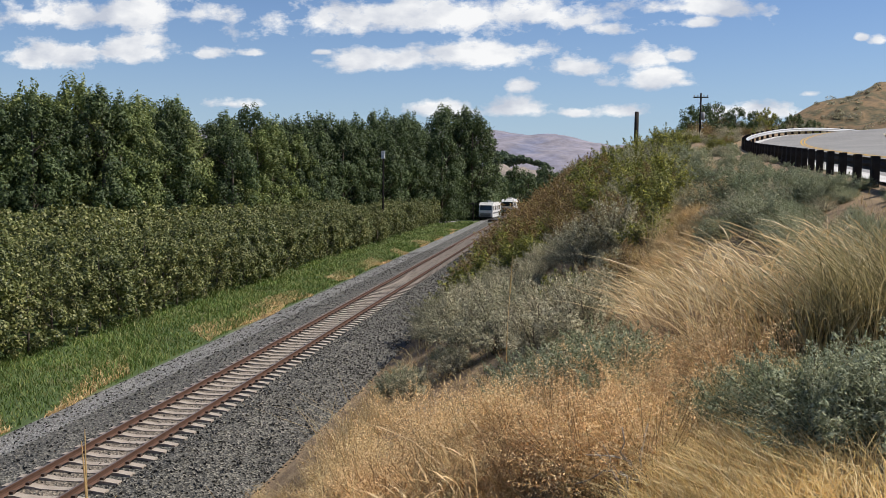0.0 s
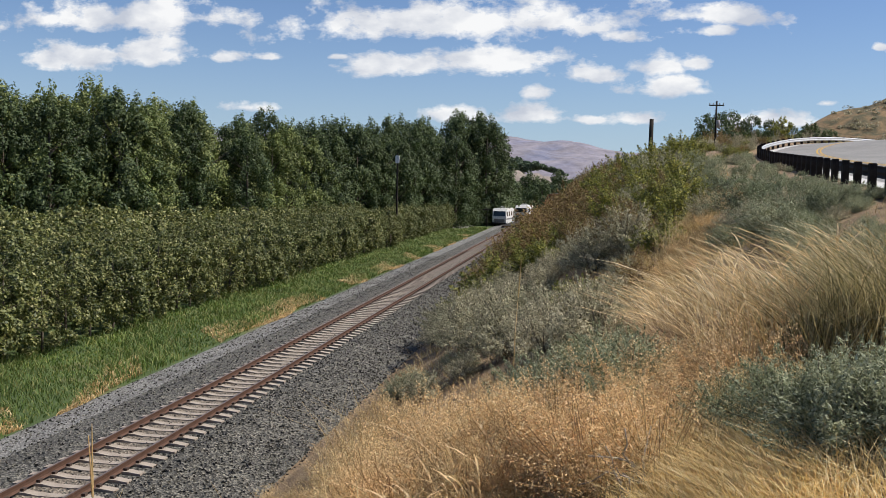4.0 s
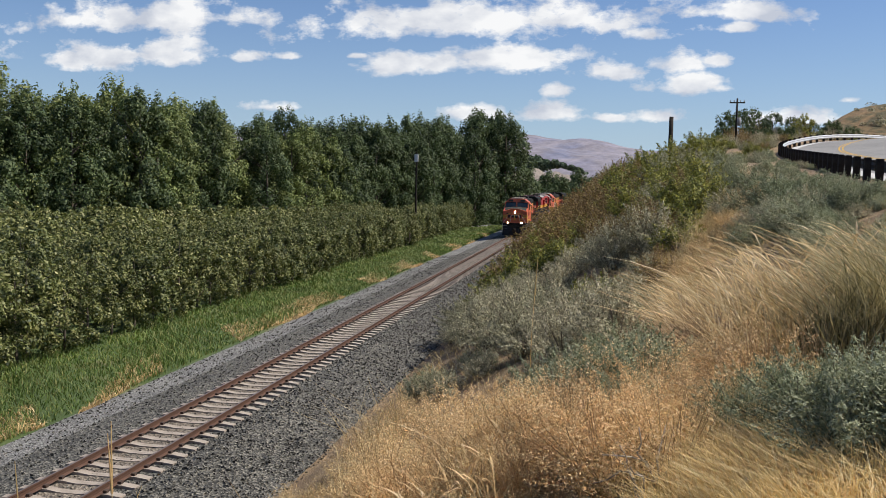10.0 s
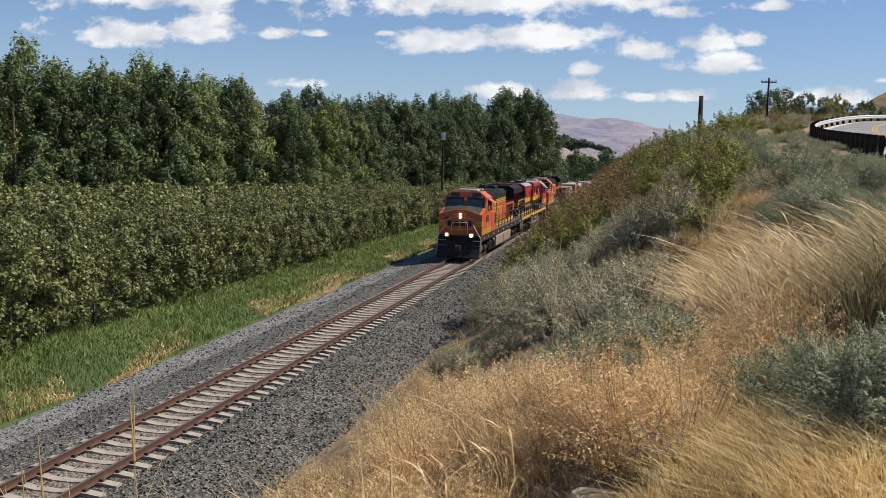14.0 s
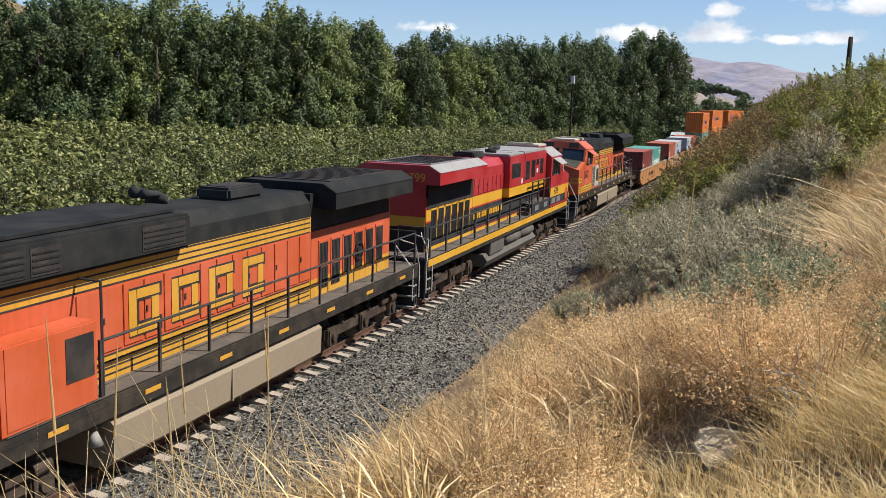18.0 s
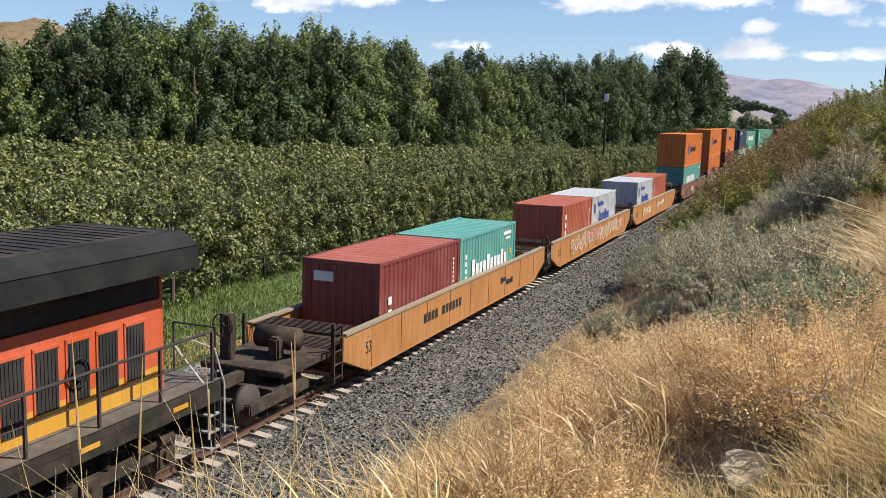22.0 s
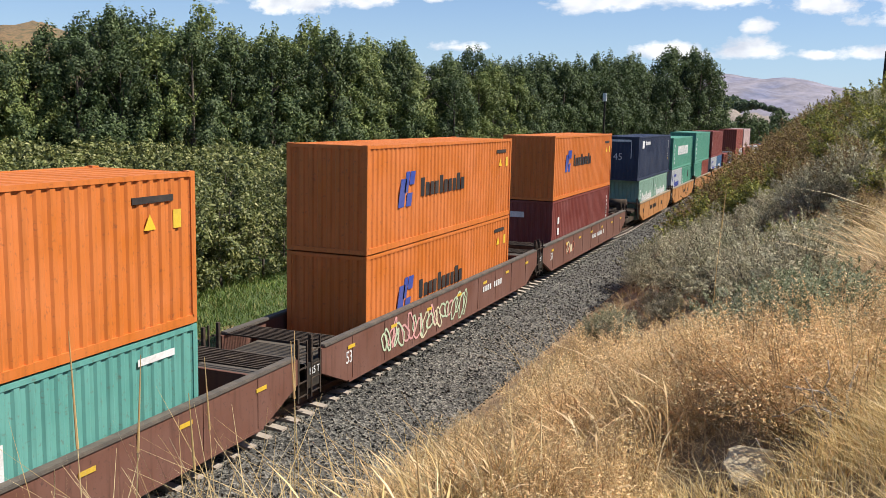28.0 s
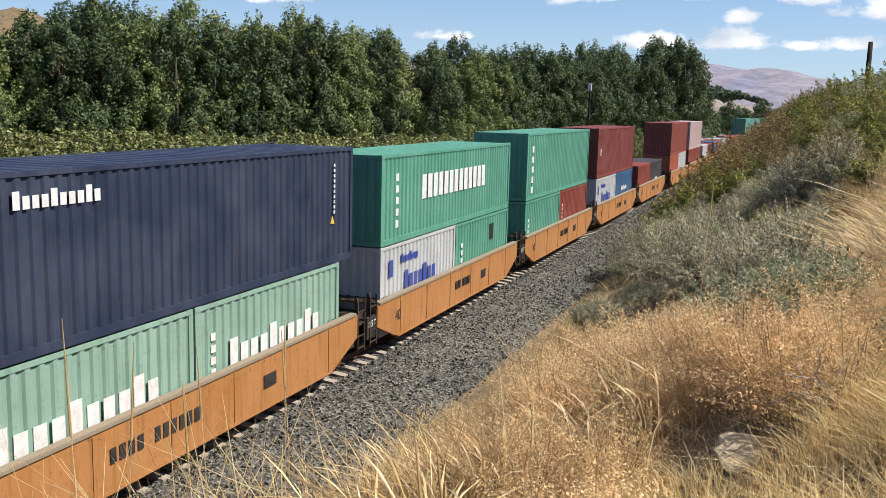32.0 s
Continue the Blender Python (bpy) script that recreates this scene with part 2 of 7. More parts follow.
def stones_material(name, a, b_, c_, cell=16.0):
    m, nt, b = tree_of(name)
    tc = nt.nodes.new("ShaderNodeTexCoord")
    vo = nt.nodes.new("ShaderNodeTexVoronoi")
    vo.inputs["Scale"].default_value = cell
    link(nt, tc.outputs["Object"], vo.inputs["Vector"])
    r = ramp_node(nt, vo.outputs["Color"], [(0.1, a), (0.5, b_), (0.95, c_)])
    big = noise_node(nt, 0.6, 5.0)
    v = ramp_node(nt, big.outputs["Fac"], [(0.3, (0.8,) * 3), (0.7, (1.2,) * 3)])
    c = mix_node(nt, 1.0, r.outputs["Color"], v.outputs["Color"], "MULTIPLY")
    link(nt, c, b.inputs["Base Color"])
    b.inputs["Roughness"].default_value = 0.9
    bump_node(nt, vo.outputs["Distance"], 1.0, 0.05, b.inputs["Normal"])
    return m


M["ground"] = ground_material("dry_ground", [(0.3, (0.17, 0.115, 0.065)), (0.5, (0.29, 0.195, 0.105)), (0.75, (0.42, 0.30, 0.165))], 1.3, 55.0, 0.9, 0.05)
M["grass_ground"] = ground_material("green_verge", [(0.3, (0.045, 0.075, 0.018)), (0.55, (0.08, 0.115, 0.028)), (0.72, (0.26, 0.20, 0.10))], 0.22)
M["ballast"] = stones_material("ballast_stone", (0.025, 0.0235, 0.020), (0.086, 0.080, 0.066), (0.25, 0.23, 0.185))
M["old_ballast"] = stones_material("dusty_shoulder_stone", (0.10, 0.098, 0.088), (0.21, 0.20, 0.18), (0.37, 0.35, 0.31))
M["dusty_ballast"] = stones_material("tan_dusty_stone", (0.09, 0.075, 0.056), (0.185, 0.148, 0.108), (0.32, 0.265, 0.20))
M["gravel"] = ground_material("pale_gravel", [(0.3, (0.24, 0.225, 0.20)), (0.7, (0.36, 0.335, 0.30))], 0.5, 30.0)
M["tie"] = dusty("concrete_tie", (0.37, 0.31, 0.25), 0.9, 0, (0.20, 0.15, 0.11), 0.6, 2.2, 25.0, 0.3)
M["rail"] = dusty("rusty_rail", (0.115, 0.058, 0.036), 0.7, 0.2, (0.06, 0.035, 0.025), 0.5, 3.0)
M["railtop"] = dusty("worn_rail_head", (0.30, 0.24, 0.20), 0.35, 0.7, (0.15, 0.08, 0.05), 0.5, 3.0)
M["clip"] = dusty("rail_clip", (0.06, 0.035, 0.025), 0.8)
M["asphalt"] = ground_material("asphalt", [(0.3, (0.21, 0.20, 0.185)), (0.7, (0.28, 0.265, 0.24))], 0.25, 50.0, 0.2, 0.01, 0.85)
M["yellowline"] = dusty("yellow_road_paint", (0.62, 0.36, 0.04), 0.7)
M["concrete"] = dusty("pale_concrete_shoulder", (0.60, 0.58, 0.54), 0.9, 0, (0.35, 0.31, 0.26), 0.5, 0.8)
M["steel"] = dusty("galvanised_steel", (0.52, 0.53, 0.54), 0.45, 0.6, (0.25, 0.22, 0.2), 0.4)
# the guard rail's back skin is darkened, its shade put into the colour
M["darkrail"] = dusty("weathered_shaded_rail_back", (0.05, 0.045, 0.04), 0.8)
M["whitepost"] = dusty("white_painted_post", (0.72, 0.70, 0.66), 0.7)
M["timber"] = dusty("old_dark_timber", (0.026, 0.021, 0.018), 0.85, 0, (0.12, 0.10, 0.08), 0.4, 4.0, 30.0, 0.4)
M["bark"] = dusty("bark", (0.12, 0.095, 0.07), 0.95, 0, (0.05, 0.04, 0.03), 0.6, 5.0, 25.0, 0.5)
M["stem"] = dusty("sage_stem", (0.16, 0.125, 0.095), 0.95)
M["bleached"] = dusty("bleached_dead_wood", (0.42, 0.37, 0.30), 0.9, 0, (0.22, 0.17, 0.12), 0.5, 8.0, 60.0, 0.4)
M["rock"] = dusty("pale_rock", (0.50, 0.41, 0.27), 0.95, 0, (0.24, 0.165, 0.095), 0.75, 9.0, 22.0, 0.8)
M["tree_leaf"] = leafy("poplar_leaf", (0.085, 0.120, 0.032), (0.21, 0.26, 0.066), (0.37, 0.40, 0.14), 0.68, 0.26, 0.12)
M["dark_leaf"] = leafy("dark_tree_leaf", (0.030, 0.052, 0.016), (0.092, 0.138, 0.042), (0.16, 0.20, 0.074), 0.68, 0.26, 0.12)
# far woods: green lightened and greyed, distance haze painted into the leaves
M["far_leaf"] = leafy("hazed_wood_leaf", (0.05, 0.075, 0.045), (0.085, 0.125, 0.07), (0.13, 0.165, 0.10), 0.8, 0.2, 0.05)
M["orchard_leaf"] = leafy("orchard_leaf", (0.040, 0.058, 0.013), (0.16, 0.18, 0.042), (0.38, 0.37, 0.15), 0.6, 0.26, 0.3)
M["sage_leaf"] = leafy("sage_leaf", (0.10, 0.093, 0.05), (0.42, 0.385, 0.235), (0.72, 0.67, 0.47), 0.8, 0.26, 0.8)
M["blue_sage"] = leafy("rabbitbrush_leaf", (0.10, 0.115, 0.052), (0.31, 0.335, 0.19), (0.50, 0.53, 0.35), 0.8, 0.28, 0.8)
M["green_shrub"] = leafy("green_shrub_leaf", (0.05, 0.065, 0.013), (0.23, 0.25, 0.04), (0.50, 0.46, 0.07), 0.6, 0.26, 0.8)
M["rust_shrub"] = leafy("rusty_shrub_leaf", (0.11, 0.06, 0.022), (0.30, 0.19, 0.07), (0.36, 0.30, 0.09), 0.7, 0.26, 0.6)
M["dry_leaf"] = leafy("dry_mustard_pod", (0.50, 0.30, 0.12), (0.86, 0.62, 0.31), (0.95, 0.80, 0.50), 0.8, 0.42, 1.2)
M["dry_grass"] = leafy("dry_grass_blade", (0.34, 0.21, 0.085), (0.66, 0.47, 0.21), (0.84, 0.70, 0.42), 0.7, 0.38, 0.9)
M["pale_blade"] = leafy("pale_feather_grass", (0.40, 0.27, 0.12), (0.74, 0.55, 0.27), (0.90, 0.76, 0.48), 0.7, 0.38, 0.9)
M["dead_stem"] = leafy("dead_brown_stem", (0.26, 0.15, 0.08), (0.40, 0.25, 0.13), (0.55, 0.38, 0.22), 0.85, 0.25, 0.9)
M["gold_grass"] = leafy("golden_feather_grass", (0.52, 0.38, 0.15), (0.88, 0.69, 0.33), (0.95, 0.84, 0.54), 0.7, 0.45, 0.9)
# thatch brown is darkened so its colour carries the shade under tall grass
M["thatch"] = leafy("shade_brown_thatch", (0.08, 0.05, 0.025), (0.19, 0.115, 0.055), (0.46, 0.31, 0.155), 0.85, 0.2, 1.4)
M["dry_stem"] = leafy("dry_straw_stem", (0.42, 0.27, 0.13), (0.56, 0.38, 0.19), (0.68, 0.50, 0.28), 0.85, 0.25, 0.9)
M["green_grass"] = leafy("green_grass_blade", (0.06, 0.115, 0.018), (0.13, 0.20, 0.035), (0.27, 0.27, 0.085), 0.6, 0.26, 0.4)
M["tuft_green"] = leafy("olive_reed_blade", (0.09, 0.08, 0.03), (0.36, 0.29, 0.13), (0.76, 0.62, 0.36), 0.7, 0.26, 0.9)
M["hill"] = ground_material("dry_hill", [(0.3, (0.10, 0.075, 0.04)), (0.47, (0.25, 0.155, 0.07)), (0.58, (0.085, 0.078, 0.036)), (0.72, (0.30, 0.19, 0.09))], 0.11, 1.2, 0.8, 0.4)
# blue haze of distance is mixed into the far ridge's own colour
M["farhill"] = ground_material("haze_tinted_ridge", [(0.3, (0.15, 0.165, 0.245)), (0.5, (0.25, 0.225, 0.245)), (0.7, (0.18, 0.18, 0.25))], 0.006, 0.02, 0.3, 3.0)
M["paleslope"] = ground_material("pale_cut_slope", [(0.3, (0.19, 0.15, 0.115)), (0.7, (0.30, 0.255, 0.21))], 0.05, 0.8, 0.6, 0.3)
M["glass"] = glassy("dark_glass")
M["lamp"] = glowing("lit_headlight", (1.0, 0.93, 0.80), 9.0)


# ---- mesh helpers ----
class Mesh:
    """Collects simple solids into one mesh."""

    def __init__(self):
        self.v, self.f = [], []

    def add(self, verts, faces):
        n = len(self.v)
        self.v += [tuple(p) for p in verts]
        self.f += [tuple(i + n for i in f) for f in faces]
        return self

    def box(self, x0, x1, y0, y1, z0, z1, c=0.0):
        if c <= 0:
            v = [(x, y, z) for x in (x0, x1) for y in (y0, y1) for z in (z0, z1)]
            return self.add(v, [(0, 1, 3, 2), (4, 6, 7, 5), (0, 4, 5, 1), (2, 3, 7, 6), (0, 2, 6, 4), (1, 5, 7, 3)])
        bm = bmesh.new()
        bmesh.ops.create_cube(bm, size=1)
        bmesh.ops.scale(bm, vec=(x1 - x0, y1 - y0, z1 - z0), verts=bm.verts)
        bmesh.ops.translate(bm, vec=((x0 + x1) / 2, (y0 + y1) / 2, (z0 + z1) / 2), verts=bm.verts)
        bmesh.ops.bevel(bm, geom=bm.edges, offset=c, segments=2, affect="EDGES")
        bm.verts.index_update()
        self.add([p.co for p in bm.verts], [[p.index for p in f.verts] for f in bm.faces])
        bm.free()
        return self

    def prism(self, poly, axis, a, b):
        """A polygon in the two other axes, drawn along one axis from a to b."""
        n = len(poly)
        put = {"x": lambda p, t: (t, p[0], p[1]), "y": lambda p, t: (p[0], t, p[1]), "z": lambda p, t: (p[0], p[1], t)}[axis]
        v = [put(p, a) for p in poly] + [put(p, b) for p in poly]
        f = [tuple(range(n))[::-1], tuple(range(n, 2 * n))] + [(i, (i + 1) % n, n + (i + 1) % n, n + i) for i in range(n)]
        return self.add(v, f)

    def rod(self, p, q, r, sides=6, r2=None):
        p, q = Vector(p), Vector(q)
        d = (q - p).normalized()
        s = d.orthogonal().normalized()
        t = d.cross(s)
        r2 = r if r2 is None else r2
        ring = [(math.cos(k * math.tau / sides), math.sin(k * math.tau / sides)) for k in range(sides)]
        v = [p + (s * a + t * b) * r for a, b in ring] + [q + (s * a + t * b) * r2 for a, b in ring]
        f = [tuple(range(sides))[::-1], tuple(range(sides, 2 * sides))] + [(i, (i + 1) % sides, sides + (i + 1) % sides, sides + i) for i in range(sides)]
        return self.add(v, f)

    def sweep(self, prof, stations):
        """A profile in x and z, drawn along stations (shift, y)."""
        n = len(prof)
        v = [(px + s, y, pz) for s, y in stations for px, pz in prof]
        f = [tuple(range(n))[::-1], tuple(range(len(v) - n, len(v)))]
        f += [(k * n + i, k * n + (i + 1) % n, (k + 1) * n + (i + 1) % n, (k + 1) * n + i) for k in range(len(stations) - 1) for i in range(n)]
        return self.add(v, f)

    def pipe(self, pts, r, sides=6):
        for a, b in zip(pts, pts[1:]):
            self.rod(a, b, r, sides)
        return self

    def data(self, name, mat, smooth=False):
        me = bpy.data.meshes.new(name)
        me.from_pydata(self.v, [], self.f)
        me.materials.append(mat)
        bm = bmesh.new()
        bm.from_mesh(me)
        bmesh.ops.recalc_face_normals(bm, faces=bm.faces)
        bm.to_mesh(me)
        bm.free()
        if smooth:
            me.shade_smooth()
        return me


def part(name, mesh, mat, parent, label="", smooth=False):
    me = mesh if isinstance(mesh, bpy.types.Mesh) else mesh.data(name, mat, smooth)
    ob = new(name, me)
    ob.parent = parent
    if label:
        tagged(ob, label=label)
    return ob


def thing(name, label, category, group="", kind="", at=(0, 0, 0)):
    ob = new(name)
    ob.location = at
    return tagged(ob, label, category, group, kind)


def letters(text, size, depth, mat):
    """Raised lettering in the built-in font, drawn in the xz plane facing +x when turned."""
    cu = bpy.data.curves.new("lettering", "FONT")
    cu.body, cu.size, cu.extrude, cu.align_x, cu.align_y = text, size, depth, "CENTER", "CENTER"
    tmp = bpy.data.objects.new("lettering", cu)
    me = bpy.data.meshes.new_from_object(tmp)
    bpy.data.objects.remove(tmp)
    me.materials.clear()
    me.materials.append(mat)
    return me


def side_text(name, text, size, mat, parent, x, y, z, stretch=1.0):
    """Lettering on a side that faces +x."""
    ob = part(name, letters(text, size, 0.004, mat), mat, parent)
    ob.matrix_basis = pose(x, y, z, 90, 0, 90) @ Matrix.Diagonal((stretch, 1, 1, 1))
    return ob


def end_text(name, text, size, mat, parent, x, y, z):
    """Lettering on an end that faces -y."""
    ob = part(name, letters(text, size, 0.004, mat), mat, parent)
    ob.matrix_basis = pose(x, y, z, 90, 0, 0)
    return ob


def flakes(name, centre, size, aspect, normals_up, mat, rng, lean=None, facing=None):
    """Many small four-cornered leaves about the given points."""
    n = len(centre)
    a = rng.normal(size=(n, 3)) * (1.0 if facing is None else 0.42)
    if facing is not None:
        a = a + facing
    a[:, 2] += normals_up
    a /= np.linalg.norm(a, axis=1)[:, None]
    b = rng.normal(size=(n, 3)) if lean is None else lean + rng.normal(size=(n, 3)) * 0.35
    b -= (b * a).sum(1)[:, None] * a
    b /= np.linalg.norm(b, axis=1)[:, None] + 1e-9
    c = np.cross(a, b)
    s = (np.asarray(size) * rng.uniform(0.6, 1.4, n))[:, None]
    w = s * aspect
    v = np.stack([centre - b * s, centre + c * w, centre + b * s, centre - c * w], 1).reshape(-1, 3)
    return quads(name, v, mat)


def quads(name, v, mat):
    me = bpy.data.meshes.new(name)
    n = len(v) // 4
    me.vertices.add(4 * n)
    me.vertices.foreach_set("co", np.asarray(v, np.float32).ravel())
    me.loops.add(4 * n)
    me.loops.foreach_set("vertex_index", np.arange(4 * n, dtype=np.int32))
    me.polygons.add(n)
    me.polygons.foreach_set("loop_start", np.arange(n, dtype=np.int32) * 4)
    me.update(calc_edges=True)
    me.materials.append(mat)
    return me


def blades(name, root, height, width, bend, mat, rng, way=None):
    """Grass blades of two bent pieces, from points on the ground."""
    n = len(root)
    ang = rng.uniform(0, math.tau, n)
    side = np.stack([np.cos(ang), np.sin(ang), 0 * ang], 1)
    tilt = rng.normal(size=(n, 3)) * bend
    if way is not None:
        tilt = tilt + np.asarray(way) * bend * 0.7
    tilt[:, 2] = 0
    h = (np.asarray(height) * rng.uniform(0.5, 1.25, n))[:, None]
    up = np.array([[0, 0, 1.0]])
    mid = root + (up + tilt * 0.45) * h * 0.55
    tip = root + (up * 0.93 + tilt * 1.25) * h
    w = np.asarray(width)
    w = (w if w.ndim else np.full(n, float(w)))[:, None] * side
    lo = np.stack([root - w, root + w, mid + w * 0.8, mid - w * 0.8], 1)
    hi = np.stack([mid - w * 0.8, mid + w * 0.8, tip + w * 0.15, tip - w * 0.15], 1)
    v = np.concatenate([lo, hi], 1).reshape(-1, 3)
    me = bpy.data.meshes.new(name)
    q = 2 * n
    me.vertices.add(len(v) - 2 * n)
    # the two pieces of a blade share their middle edge
    keep = np.concatenate([lo, hi[:, 2:]], 1).reshape(-1, 3)
    me.vertices.foreach_set("co", keep.astype(np.float32).ravel())
    base = np.arange(n)[:, None] * 6
    idx = np.concatenate([base + [0, 1, 2, 3], base + [3, 2, 4, 5]], 1).astype(np.int32)
    me.loops.add(4 * q)
    me.loops.foreach_set("vertex_index", idx.ravel())
    me.polygons.add(q)
    me.polygons.foreach_set("loop_start", np.arange(q, dtype=np.int32) * 4)
    me.update(calc_edges=True)
    me.materials.append(mat)
    return me


def arches(name, root, height, width, lean, mat, rng, head=1.0):
    """Long grass stems that arch over, each with a thicker seed head, in four bent pieces."""
    n = len(root)
    ang = rng.uniform(0, math.tau, n)
    side = np.stack([np.cos(ang), np.sin(ang), 0 * ang], 1)
    tilt = np.asarray(lean)[None] * rng.uniform(-0.1, 1.7, n)[:, None] + rng.normal(size=(n, 3)) * 0.33
    tilt[:, 2] = 0
    h = (np.asarray(height) * rng.uniform(0.6, 1.2, n))[:, None]
    width = np.asarray(width)[:, None]
    v = []
    for q, w in ((0.0, 1.0), (0.35, 0.85), (0.66, 0.7), (0.86, 0.7 + 1.1 * head), (1.0, 0.15)):
        c = root + np.array([[0, 0, 1.0]]) * h * (q - 0.28 * q ** 3) + tilt * h * q ** 2.2
        v += [c - side * width * w, c + side * width * w]
    v = np.stack(v, 1).reshape(-1, 3)
    me = bpy.data.meshes.new(name)
    me.vertices.add(10 * n)
    me.vertices.foreach_set("co", v.astype(np.float32).ravel())
    base = np.arange(n)[:, None] * 10
    idx = np.concatenate([base + [2 * k, 2 * k + 1, 2 * k + 3, 2 * k + 2] for k in range(4)], 1).astype(np.int32)
    me.loops.add(16 * n)
    me.loops.foreach_set("vertex_index", idx.ravel())
    me.polygons.add(4 * n)
    me.polygons.foreach_set("loop_start", np.arange(4 * n, dtype=np.int32) * 4)
    me.update(calc_edges=True)
    me.materials.append(mat)
    return me


# ---- lie of the land ----
ROAD_Y = (-400, -40, -19, 0, 6, 12, 25, 45, 60, 70, 79, 88, 100, 130, 400)
ROAD_X = (18.6, 18.6, 18.8, 19.4, 19.65, 19.8, 21.3, 23.4, 24.9, 28.2, 33.2, 39.5, 49, 77, 300)
ROAD_Z = (4.5, 5.8, 6.55, 6.8, 7.08, 7.42, 7.95, 8.84, 9.8, 10.8, 11.75, 12.1, 12.2, 12.3, 14)


def smooth(a, b, v):
    t = np.clip((np.asarray(v, float) - a) / (b - a), 0, 1)
    return t * t * (3 - 2 * t)


def swing(y):
    """The line's sideways shift beyond the crossing."""
    return 11.0 * smooth(139, 219, y)


def land(x, y):
    """Height of the ground."""
    x, y = np.asarray(x, float), np.asarray(y, float)
    xr, zr = np.interp(y, ROAD_Y, ROAD_X), np.interp(y, ROAD_Y, ROAD_Z)
    toe = 4.3 + swing(y)
    u = np.clip((x - toe) / (xr - toe), 0, 1)
    p = 2.35 - 1.10 * smooth(-14, -4, y) + 0.85 * smooth(8, 40, y) + 0.35 * smooth(38, 75, y)
    z = -0.55 + (zr + 0.55) * (1 - (1 - u) ** p)
    lump = 0.10 * np.sin(x * 1.3 + y * 0.7) * np.sin(y * 0.9 - x * 0.4) + 0.22 * np.sin(x * 0.31 + 1) * np.sin(y * 0.23)
    z = z + lump * smooth(0, 0.15, u) * (1 - smooth(0.8, 1.0, u))
    z = z + smooth(10.4, 36, x - xr) * 15 * smooth(-30, 40, y) + smooth(40, 150, x - xr) * 25
    z = z - 0.25 * smooth(6, 11, -x) + 1.3 * smooth(16, 60, -x)
    z = z + 3.0 * np.exp(-((x - 29) / 9) ** 2 - ((y - 104) / 8) ** 2)
    return z


def build_ground():
    xs = np.unique(np.concatenate([np.linspace(-1800, -120, 22), np.linspace(-120, -12, 40), np.linspace(-12, 4, 20), np.linspace(4, 26, 75), np.linspace(26, 80, 40), np.linspace(80, 1800, 24)]))
    ys = np.unique(np.concatenate([np.linspace(-500, -30, 14), np.linspace(-30, 20, 150), np.linspace(20, 140, 130), np.linspace(140, 400, 30), np.linspace(400, 2600, 24)]))
    X, Y = np.meshgrid(xs, ys)
    Z = land(X, Y)
    nx, ny = len(xs), len(ys)
    v = np.stack([X, Y, Z], -1).reshape(-1, 3)
    i = (np.arange(ny - 1)[:, None] * nx + np.arange(nx - 1)[None]).ravel()
    f = np.stack([i, i + 1, i + nx + 1, i + nx], 1)
    me = bpy.data.meshes.new("ground")
    me.from_pydata(v.tolist(), [], f.tolist())
    me.materials.append(M["ground"])
    me.materials.append(M["grass_ground"])
    me.materials.append(M["hill"])
    cx, cy = X[:-1, :-1].ravel() + 0.3, Y[:-1, :-1].ravel()
    slot = np.where(cx < -4, 1, 0)
    slot = np.where(cx - np.interp(cy, ROAD_Y, ROAD_X) > 10.2, 2, slot)
    slot = np.where((cy > 300) | (cx < -150), 2, slot)
    me.polygons.foreach_set("material_index", slot.astype(np.int32))
    me.shade_smooth()
    tagged(new("ground", me), "dry brown hillside and green valley floor", "ground", kind="structure")


build_ground()


